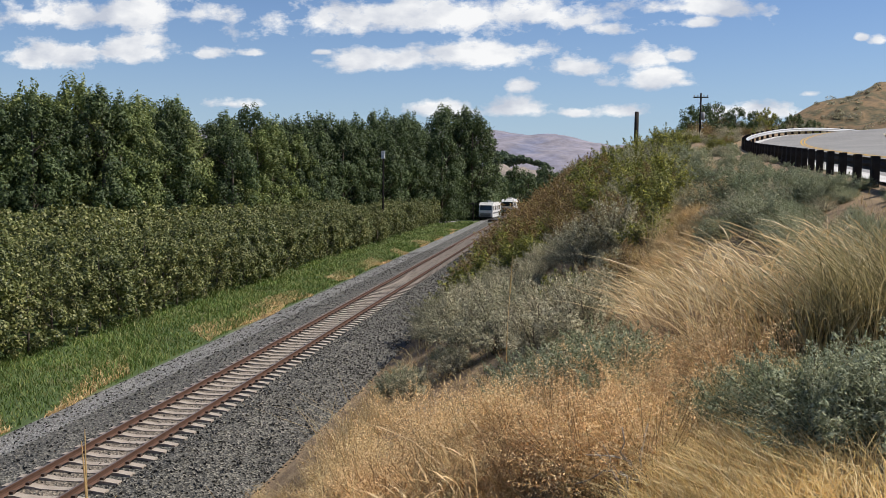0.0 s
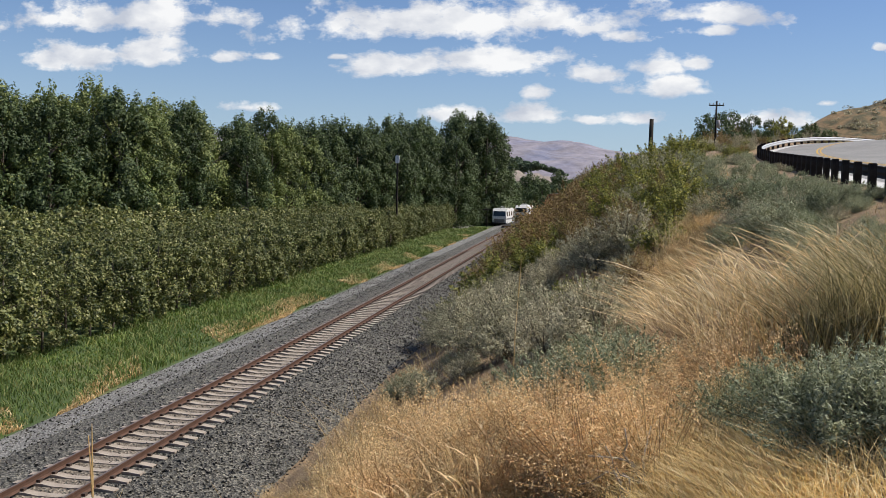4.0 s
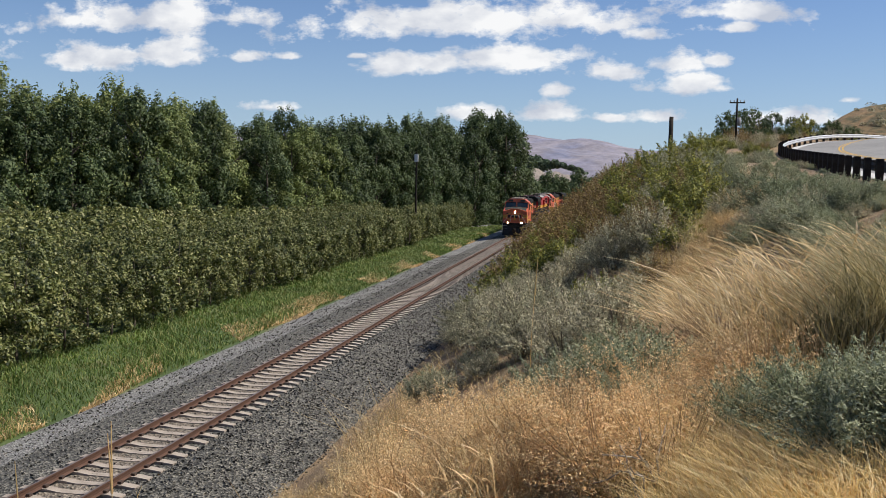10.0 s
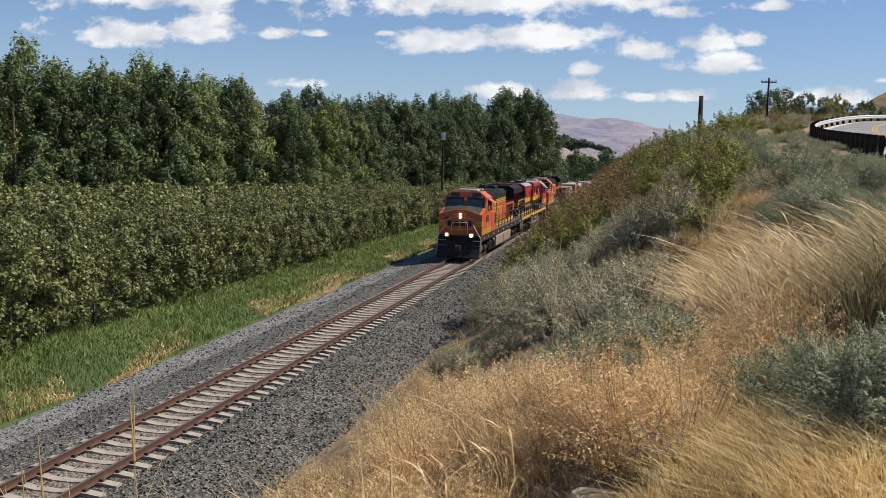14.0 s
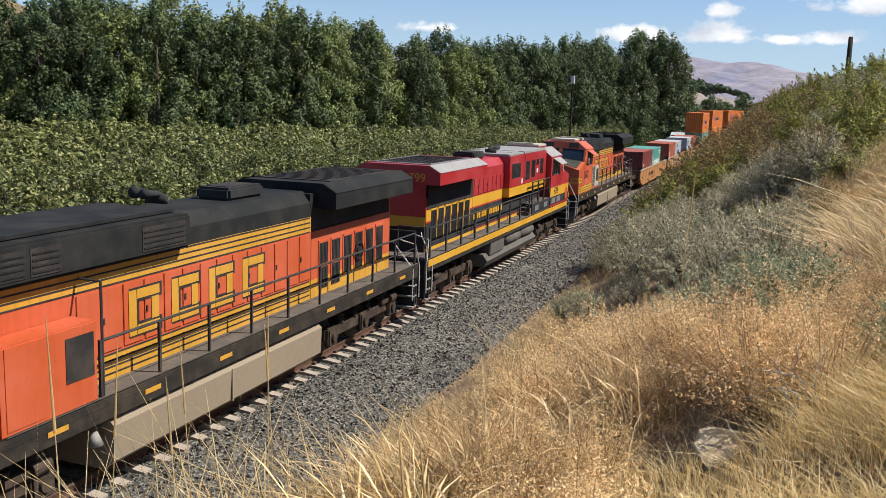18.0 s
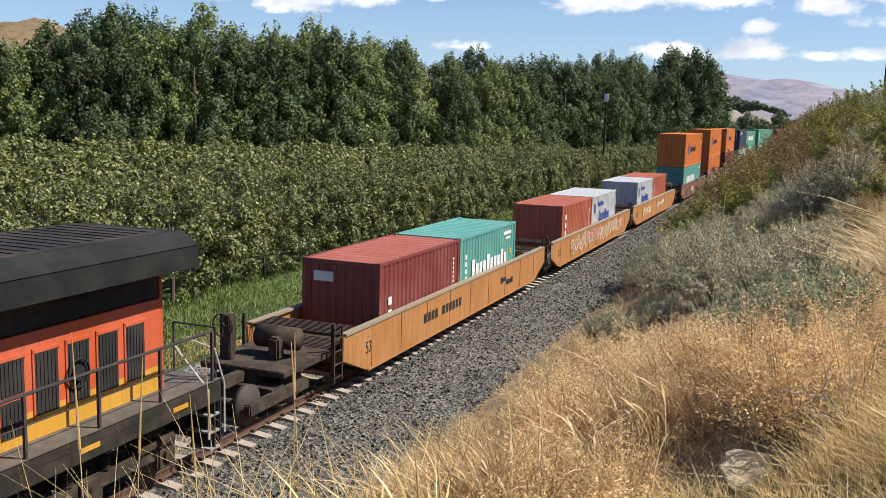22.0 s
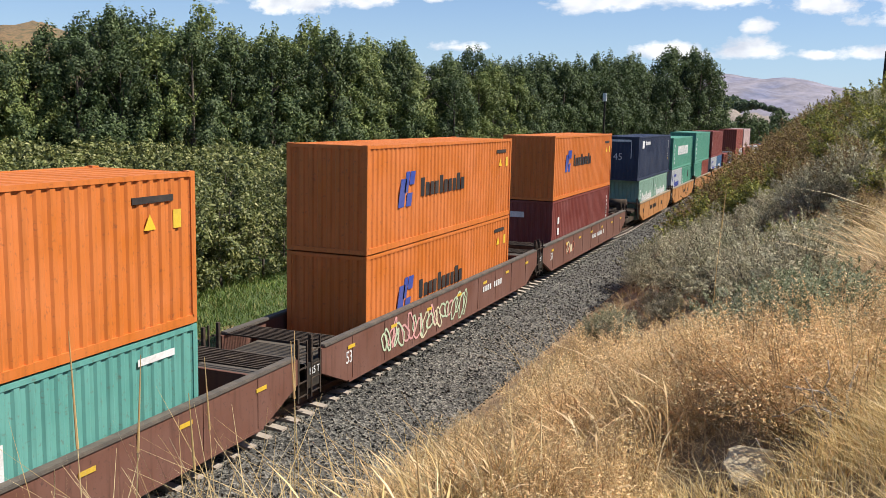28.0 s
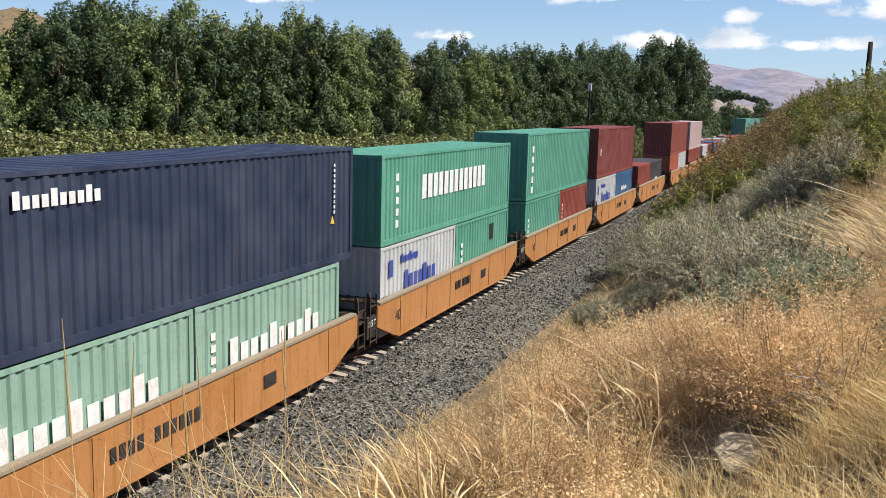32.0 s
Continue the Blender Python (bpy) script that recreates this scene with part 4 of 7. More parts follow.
        part("step_light", Mesh().box(1.51, 1.53, -9.2, -8.9, 1.60, 1.70), P["yellow"], L)
    part("air_conditioner", Mesh().box(-0.75, 0.75, -8.05, -6.4, 4.79, 4.93, 0.05).box(-0.5, 0.9, -6.7, -6.3, 4.8, 5.0, 0.05), P["cream"], L, "cream roof air conditioner")
    part("horn", Mesh().rod((-0.3, -0.2, 4.95), (-0.3, -0.75, 5.02), 0.05, 8, 0.13).rod((-0.05, -0.2, 4.95), (-0.05, -0.75, 5.0), 0.05, 8, 0.11).box(-0.4, 0.1, -0.25, -0.15, 4.75, 4.95), P["black"], L, "air horn", True)
    # headlights and ditch lights
    for z in (3.30, 3.09):
        part("headlight", Mesh().rod((0, -10.36, z), (0, -10.30, z), 0.075, 14), scheme["lamp"], L, "round headlight")
    for s in (-1, 1):
        d = part("ditch_light_box", Mesh().box(s * 0.85 - 0.16, s * 0.85 + 0.16, -10.62, -10.42, 1.75, 2.05, 0.02), scheme["ditch"], L)
        part("ditch_light", Mesh().rod((s * 0.85, -10.65, 1.9), (s * 0.85, -10.6, 1.9), 0.10, 14), scheme["lamp"], d, "round ditch light")
    part("nose_door", Mesh().box(-1.25, -0.6, -10.285, -10.24, 2.0, 3.3, 0.01), scheme["nose"], L)
    part("nose_window", Mesh().box(-1.05, -0.8, -10.30, -10.28, 2.75, 3.1), M["glass"], L)
    if scheme["nose_badge"]:
        # winged emblem: a yellow outlined badge with dark blocks over two bands
        for z0, z1 in ((2.50, 2.64), (2.70, 2.84)):
            for s in (-1, 1):
                part("nose_emblem_bar", Mesh().box(min(s * 0.98, s * 1.49), max(s * 0.98, s * 1.49), -10.30, -10.262, z0, z1), P["yellow"], L)
        badge = [(1.12 * math.copysign(abs(math.cos(q)) ** 0.7, math.cos(q)), 2.66 + 0.46 * math.copysign(abs(math.sin(q)) ** 0.8, math.sin(q))) for q in [math.tau * j / 24 for j in range(24)]]
        part("nose_emblem", Mesh().prism(badge, "y", -10.318, -10.262), P["yellow"], L, "yellow outlined oval emblem")
        part("emblem_field", Mesh().prism([(0.93 * x, 2.66 + 0.86 * (z - 2.66)) for x, z in badge], "y", -10.326, -10.319), P["orange"], L)
        part("emblem_cross", Mesh().box(-0.10, 0.10, -10.332, -10.327, 2.24, 3.08), P["yellow"], L)
        for k in range(4):
            x = -0.86 + 0.44 * k
            part("emblem_block", Mesh().box(x, x + 0.34, -10.345, -10.333, 2.50, 2.84), P["ink"], L)
        part("nose_side_stripe", Mesh().box(1.503, 1.509, -10.2, -9.35, 2.50, 2.64).box(1.503, 1.509, -10.2, -9.35, 2.68, 2.82), band, L)
    part("nose_grab", Mesh().pipe([(-0.55, -10.45, 2.0), (-0.55, -10.5, 2.75), (0.55, -10.5, 2.75), (0.55, -10.45, 2.0)], 0.02), P["palerail"], L)
    steps_at(L, -1, -10.45)
    steps_at(L, 1, 10.55)
    if scheme["nose_badge"]:
        for k in range(7):
            for s in (-1, 1):
                part("reflector", Mesh().box(min(s * 1.505, s * 1.513), max(s * 1.505, s * 1.513), -5.2 + 2.4 * k, -4.75 + 2.4 * k, 1.60, 1.69), P["yellow"], L, "yellow reflector strip")
    # equipment cabinet behind the cab
    for s in (-1, 1):
        if scheme["round_tank"]:
            low = part("low_cabinet", Mesh().box(min(s * 0.95, s * 1.49), max(s * 0.95, s * 1.49), -6.13, -2.7, 1.87, 2.36, 0.02), P["black"], L, "black raised walkway cabinet")
            part("low_deck", Mesh().box(min(s * 0.97, s * 1.48), max(s * 0.97, s * 1.48), -6.1, -2.72, 2.361, 2.375), P["deck"], low)
            for ya in (-5.6, -3.9):
                part("vent", Mesh().box(s * 1.495 - 0.008, s * 1.495 + 0.008, ya, ya + 0.7, 2.0, 2.24), P["grey"], low, "grey louvred vent")
            handrail(L, s * 1.46, -6.0, -2.75, 4, 2.37, P["handrail"])
            for k in range(2):
                part("step", Mesh().box(min(s * 1.0, s * 1.45), max(s * 1.0, s * 1.45), -2.68 + 0.28 * k, -2.42 + 0.28 * k, 1.88, 2.2 - 0.16 * k), P["deck"], L)
            for ya in (-8.3, -7.2):
                part("cab_vent", Mesh().box(s * 1.52 - 0.008, s * 1.52 + 0.008, ya, ya + 0.8, 2.02, 2.30), P["grey"], L, "grey louvred vent")
            continue
        part("side_cabinet", Mesh().box(min(s * 0.95, s * 1.5), max(s * 0.95, s * 1.5), -6.13, -4.0, 1.87, 3.28, 0.03), scheme["cabinet"], L)
        part("cabinet_grille", Mesh().box(s * 1.5, s * 1.51, -4.75, -4.1, 2.35, 3.1) if s > 0 else Mesh().box(-1.51, -1.5, -4.75, -4.1, 2.35, 3.1), P["louvre"], L)
    # long hood in bands
    for z0, z1, mat, nm in scheme["bands"]:
        part(nm, Mesh().box(-0.95, 0.95, -6.13, 4.55, z0, z1), mat, L)
        part(nm, Mesh().box(-0.95, 0.95, 4.58, 9.6, z0, min(z1, 3.72)), mat, L) if z0 < 3.6 else None
    for z in scheme["lines"]:
        for s in (-0.955, 0.955):
            part("pin_stripe", Mesh().box(s - 0.003, s + 0.003, -6.1, 4.5, z, z + 0.03), scheme["line_mat"], L)
    zt = scheme["roof_from"]
    part("hood_roof", Mesh().prism([(-0.95, zt), (0.95, zt), (0.95, 4.38), (0.72, 4.66), (-0.72, 4.66), (-0.95, 4.38)], "y", -6.1, 4.55), scheme["roofside"], L, "hood roof")
    part("intake_box", Mesh().box(-1.2, 1.2, -6.1, -0.9, 4.05, 4.72, 0.05), scheme["roofside"], L, "boxy air intake housing")
    part("intake_lid", Mesh().box(-0.9, 0.9, -5.9, -1.0, 4.722, 4.80, 0.02), roof, L)
    for s in (-1, 1):
        for ya, yb in ((-5.85, -5.2), (-5.1, -4.45), (-2.4, -1.1)):
            g = part("intake_grille", Mesh().box(min(s * 1.2, s * 1.212), max(s * 1.2, s * 1.212), ya, yb, 4.15, 4.6), P["louvre"], L)
            for k in range(4):
                z = 4.2 + 0.1 * k
                part("slat", Mesh().box(min(s * 1.212, s * 1.225), max(s * 1.212, s * 1.225), ya + 0.03, yb - 0.03, z, z + 0.03), roof, g)
    part("exhaust_pipe", Mesh().box(-0.45, 0.45, 1.6, 3.1, 4.66, 4.95, 0.06), P["black"], L, "sooty exhaust outlet")
    part("pipe_mouth", Mesh().box(-0.3, 0.3, 1.8, 2.9, 4.95, 4.965), P["louvre"], L)
    for s in (-1, 1):
        hood_doors(L, s * 0.955, -3.9, 4.5, scheme["door_z"][0], scheme["door_z"][1], 14, scheme["door"])
    # radiator section
    part("radiator_core", Mesh().box(-0.92, 0.92, 4.55, 9.55, 3.65, 4.2), P["louvre"], L, "dark radiator recess")
    wing_m = Mesh().prism([(-1.56, 4.22), (1.56, 4.22), (1.56, 4.62), (1.15, 4.86), (-1.15, 4.86), (-1.56, 4.62)], "y", 4.75, 9.95)
    wing_m.prism([(-0.95, 4.2), (0.95, 4.2), (0.95, 4.6), (-0.95, 4.6)], "y", 4.5, 4.8)
    part("radiator_wing", wing_m, wing, L, "flared radiator housing")
    part("radiator_top", Mesh().box(-1.1, 1.1, 5.3, 9.6, 4.862, 4.885), scheme["wingtop"], L)
    grid = Mesh()
    for k in range(14):
        grid.box(-0.95, 0.95, 5.5 + 0.29 * k, 5.56 + 0.29 * k, 4.886, 4.90)
    part("radiator_grille", grid, P["louvre"], L, "ribbed radiator grille")
    for s in (-1, 1):
        part("wing_slope", Mesh().add([(s * 1.575, 4.74, 4.64), (s * 1.575, 9.96, 4.64), (s * 1.16, 9.96, 4.88), (s * 1.16, 4.74, 4.88)], [(0, 1, 2, 3)]), scheme["wingslope"], L)
        for k in range(6):
            a = 5.0 + 0.72 * k
            for za, zb in (((2.05, 2.62), (2.72, 3.28)) if k < 2 else ((2.25, 3.28),)):
                d = part("radiator_door", Mesh().box(min(s * 0.952, s * 0.965), max(s * 0.952, s * 0.965), a, a + 0.5, za, zb), P["louvre"], L, "dark louvred door")
                slats = Mesh()
                for j in range(6):
                    slats.box(s * 0.97 - 0.006, s * 0.97 + 0.006, a + 0.03 + 0.08 * j, a + 0.06 + 0.08 * j, za + 0.03, zb - 0.03)
                part("slats", slats, P["black"], d)
            part("door_frame", Mesh().box(s * 0.962 - 0.01, s * 0.962 + 0.01, a - 0.05, a - 0.01, 2.2, 3.35).box(s * 0.962 - 0.01, s * 0.962 + 0.01, a - 0.05, a + 0.55, 3.27, 3.33), scheme["door_trim"], L)
    for s in (-1, 1):
        reel = Mesh()
        for k in range(14):
            a, b = k * math.tau / 14, (k + 1) * math.tau / 14
            reel.rod((s * 1.02, 7.35 + 0.24 * math.cos(a), 2.75 + 0.24 * math.sin(a)), (s * 1.02, 7.35 + 0.24 * math.cos(b), 2.75 + 0.24 * math.sin(b)), 0.02, 5)
        if not scheme["round_tank"]:
            part("hand_brake_wheel", reel.rod((s * 0.96, 7.35, 2.75), (s * 1.04, 7.35, 2.75), 0.13, 12), P["black"], L, "black hand brake wheel")
    part("hood_end", Mesh().box(-0.93, 0.93, 9.6, 9.68, 1.87, 4.2), scheme["end"], L)
    handrail(L, 1.46, -3.9, 10.5, 10, 1.87, P["handrail"], 1.0, not scheme["round_tank"])
    handrail(L, -1.46, -3.9, 10.5, 10, 1.87, P["handrail"], 1.0, not scheme["round_tank"])
    part("tall_handrail", Mesh().pipe([(1.0, -3.85, 3.9), (1.47, -3.85, 3.9), (1.47, -3.85, 1.9)], 0.025), P["handrail"], L)
    for s in (-0.5, 0.5):
        part("end_rail", Mesh().pipe([(s * 2.8, 10.7, 1.87), (s * 2.8, 10.7, 2.9), (s * 0.8, 10.7, 2.9), (s * 0.8, 10.7, 1.87)], 0.022), P["handrail"], L)
    side_text("road_number", number, scheme["num_size"], scheme["num_mat"], L, 1.519, scheme["num_y"], scheme["num_z"], 0.85)
    other = side_text("road_number", number, scheme["num_size"], scheme["num_mat"], L, 0, 0, 0)
    other.matrix_basis = pose(-1.519, scheme["num_y"], scheme["num_z"], 90, 0, -90) @ Matrix.Diagonal((0.85, 1, 1, 1))
    return L


ORANGE_SCHEME = dict(
    body=P["orange"], band=P["yellow"], low=P["orange"], roof=P["roof"], wing=P["roof"], cabroof=P["orange"], nose=P["orange"], nose_label="orange nose with yellow winged emblem",
    glare=P["nosegrey"], sill=P["dkgreen"], sill_z=(1.70, 1.80), tank=P["tank"], round_tank=False, lamp=M["lamp"], ditch=P["yellow"], nose_badge=True, cabinet=P["orange"],
    bands=[(1.87, 2.36, P["yellow"], "lower_stripe"), (2.36, 3.62, P["orange"], "hood_side"), (3.62, 4.02, P["yellow"], "upper_stripe")],
    lines=(1.98, 2.10, 2.22, 2.34, 3.62, 3.74, 3.86, 3.98), line_mat=P["ink"], roof_from=4.02, roofside=P["roof"], door_z=(2.4, 3.6), door=P["orange"], door_trim=P["orange"],
    wingtop=P["louvre"], wingslope=P["roof"], end=P["orange"], num_size=0.70, num_mat=P["ink"], num_y=-8.05, num_z=2.90)
GREY_LAMP = glassy("unlit_lens", (0.25, 0.25, 0.24))
RED_SCHEME = dict(
    body=P["red"], band=P["gold"], low=P["black"], roof=P["silver"], wing=P["red"], cabroof=P["silver"], nose=P["red"], nose_label="red nose with a yellow band",
    glare=P["red"], sill=P["gold"], sill_z=(1.60, 1.83), tank=P["greytank"], round_tank=True, lamp=GREY_LAMP, ditch=P["black"], nose_badge=False, cabinet=P["black"],
    bands=[(1.87, 2.0, P["gold"], "sill_band"), (2.0, 2.86, P["black"], "hood_side"), (2.86, 2.92, P["red"], "red_line"), (2.92, 3.32, P["gold"], "yellow_band"), (3.32, 4.02, P["red"], "hood_top")],
    lines=(2.03,), line_mat=P["red"], roof_from=4.02, roofside=P["red"], door_z=(3.36, 4.0), door=P["red"], door_trim=P["gold"],
    wingtop=P["grey"], wingslope=P["silver"], end=P["black"], num_size=0.50, num_mat=P["ink"], num_y=-7.35, num_z=2.60)


def lead_engines():
    a = locomotive(ORANGE_SCHEME, "4976", "orange, yellow and black diesel locomotive with lit headlights")
    for k in range(4):
        y = -2.55 + 1.28 * k
        part("side_emblem_shadow", Mesh().box(0.974, 0.980, y + 0.02, y + 0.30, 2.52, 3.46).box(0.974, 0.980, y + 0.30, y + 0.98, 3.18, 3.46).box(0.974, 0.980, y + 0.30, y + 0.98, 2.52, 2.80), P["ink"], a)
        part("side_emblem_block", Mesh().box(0.981, 0.988, y, y + 0.22, 2.56, 3.42).box(0.981, 0.988, y + 0.24, y + 0.90, 3.24, 3.42).box(0.981, 0.988, y + 0.24, y + 0.90, 2.56, 2.74).box(0.981, 0.988, y + 0.66, y + 0.88, 2.78, 3.2), P["yellow"], a, "yellow angular block on the hood side")
    on_train(a, 10.25)
    b = copy_thing(a, Matrix.Identity(4))
    for ch in list(b.children_recursive):
        if ch.name.startswith("road_number"):
            me = letters("5112", 0.62, 0.004, P["ink"])
            ch.data = me
        if ch.name.startswith(("headlight", "ditch_light")) and "box" not in ch.name:
            me = ch.data.copy()
            me.materials[0] = GREY_LAMP
            ch.data = me
    tagged(b, "faded orange and black diesel locomotive with a cream side cabinet")
    part("cabinet_cover", Mesh().box(1.502, 1.512, -6.1, -4.02, 2.0, 3.26, 0.004), P["cream"], b, "bleached cream cabinet cover")
    part("cabinet_vent", Mesh().box(1.513, 1.52, -4.85, -4.15, 2.3, 3.05), P["louvre"], b)
    # squeezed along its length so that cab and rear fit the camera's view
    for ch in list(b.children):
        ch.matrix_basis = Matrix.Diagonal((1, 0.955, 1, 1)) @ ch.matrix_basis
    on_train(b, 55.38)
    c = locomotive(RED_SCHEME, "4799", "red, yellow and black diesel locomotive running cab last")
    part("cab_low_panel", Mesh().box(1.503, 1.507, -10.2, -6.15, 2.02, 2.36), P["black"], c)
    part("cab_low_panel", Mesh().box(-1.507, -1.503, -10.2, -6.15, 2.02, 2.36), P["black"], c)
    for s in (-1, 1):
        part("nose_band", Mesh().box(min(s * 1.51, s * 1.516), max(s * 1.51, s * 1.516), -10.2, -6.13, 2.36, 2.82), P["gold"], c, "yellow band below the cab window")
        part("nose_black", Mesh().box(min(s * 1.51, s * 1.516), max(s * 1.51, s * 1.516), -10.2, -6.13, 1.98, 2.32), P["black"], c)
        part("round_badge", Mesh().rod((s * 1.517, -9.7, 2.3), (s * 1.525, -9.7, 2.3), 0.33, 20), P["orange"], c, "round red and yellow badge")
        # lettering of the owner's name as plain yellow bars
        for a0, n in ((0.55, 8), (2.55, 4), (3.6, 6)):
            for k in range(n if a0 < 3 else 4):
                part("name_bar", Mesh().box(min(s * 0.975, s * 0.982), max(s * 0.975, s * 0.982), a0 + 0.235 * k, a0 + 0.235 * k + 0.17, 2.42, 2.68), P["gold"], c)
        # the recess is a flat dark sheet laid on the hood side, not a hollow
        part("recess", Mesh().box(min(s * 0.955, s * 0.968), max(s * 0.955, s * 0.968), 4.65, 9.5, 3.34, 4.2), P["louvre"], c, "dark radiator recess")
        for ya, yb, za, zb in ((-5.5, -4.9, 3.62, 4.36), (-4.65, -4.15, 4.08, 4.36), (-3.95, -3.25, 3.55, 4.36), (-2.95, -2.25, 3.5, 4.36), (-1.35, 0.05, 3.72, 4.36)):
            g = part("hood_grille", Mesh().box(min(s * 1.225, s * 1.24), max(s * 1.225, s * 1.24), ya, yb, za, zb, 0.004), P["louvre"], c, "dark louvred grille")
            for j in range(int((yb - ya) / 0.09)):
                part("slat", Mesh().box(min(s * 1.24, s * 1.25), max(s * 1.24, s * 1.25), ya + 0.05 + 0.09 * j, ya + 0.08 + 0.09 * j, za + 0.03, zb - 0.03), P["black"], g)
        part("panel_seam", Mesh().box(s * 1.231 - 0.003, s * 1.231 + 0.003, -2.08, -2.05, 3.36, 4.66).box(s * 1.231 - 0.003, s * 1.231 + 0.003, -4.75, -4.73, 3.36, 4.66), P["ink"], c)
        part("white_plate", Mesh().box(s * 1.231 - 0.004, s * 1.231 + 0.004, -4.5, -4.25, 3.72, 3.92), P["white"], c)
        part("white_plate", Mesh().box(s * 1.231 - 0.004, s * 1.231 + 0.004, -1.75, -1.55, 3.40, 3.62), P["white"], c)
        part("wing_number", letters("4799", 0.42, 0.004, P["gold"]), P["gold"], c).matrix_basis = pose(s * 0.62, 9.962, 4.43, 90, 0, 180)
    part("upper_housing", Mesh().box(-1.23, 1.23, -6.12, 0.4, 3.33, 4.69, 0.02), P["red"], c, "red upper hood housing")
    part("housing_band", Mesh().box(-1.235, 1.235, -6.12, 0.4, 2.94, 3.325), P["gold"], c)
    part("housing_roof", Mesh().box(-1.18, 1.18, -6.1, -2.1, 4.69, 4.81, 0.02).box(-1.18, 1.18, -2.02, 0.38, 4.69, 4.79, 0.02), P["silver"], c, "pale grey roof sheets")
    part("end_red", Mesh().box(-0.95, 0.95, 9.68, 9.7, 3.1, 4.2).box(-1.56, 1.56, 9.95, 9.96, 4.24, 4.62), P["red"], c)
    part("end_yellow", Mesh().box(-0.95, 0.95, 9.68, 9.70, 2.72, 3.09), P["gold"], c)
    # turned about: the cab trails
    for ch in list(c.children):
        ch.matrix_basis = pose(0, 0, 0, 0, 0, 180) @ ch.matrix_basis
    on_train(c, 32.6)


# ---- containers ----
BOX = {}
for key, col in dict(maroon=(0.180, 0.034, 0.023), brick=(0.36, 0.088, 0.042), teal=(0.094, 0.288, 0.238), mint=(0.216, 0.338, 0.259), orange=(0.540, 0.144, 0.016), navy=(0.012, 0.022, 0.052),
                     pale=(0.432, 0.439, 0.432), green=(0.079, 0.266, 0.180), brown=(0.216, 0.043, 0.025), blue=(0.036, 0.101, 0.202), pink=(0.446, 0.324, 0.302), dark=(0.043, 0.040, 0.040), redroof=(0.33, 0.085, 0.05)).items():
    BOX[key] = painted("container_" + key, col, 0.5, 0.5, (0.12, 0.05, 0.03), 0.5)
BOX["lettering"] = P["white"]
BOX["blueink"] = dusty("blue_lettering", (0.035, 0.065, 0.30), 0.5)
BOX["warn"] = dusty("yellow_sticker", (0.75, 0.50, 0.03), 0.5)
WORDS = {"maroon": "maroon", "brick": "brick red", "teal": "teal", "mint": "faded mint green", "orange": "bright orange", "navy": "navy blue", "pale": "white and grey", "green": "green", "brown": "rust brown", "blue": "blue", "pink": "pale pink and white", "dark": "dark grey"}


def corrugated(y0, y1, x, z0, z1, pitch=0.278, deep=0.036):
    m = Mesh()
    n = max(2, int((y1 - y0) / pitch))
    p, s = (y1 - y0) / n, math.copysign(1, x)
    line = []
    for k in range(n):
        a = y0 + k * p
        line += [(x, a), (x, a + 0.34 * p), (x - s * deep, a + 0.5 * p), (x - s * deep, a + 0.84 * p)]
    line.append((x, y1))
    v = [(px, py, z) for px, py in line for z in (z0, z1)]
    return m.add(v, [(2 * i, 2 * i + 2, 2 * i + 3, 2 * i + 1) for i in range(len(line) - 1)])


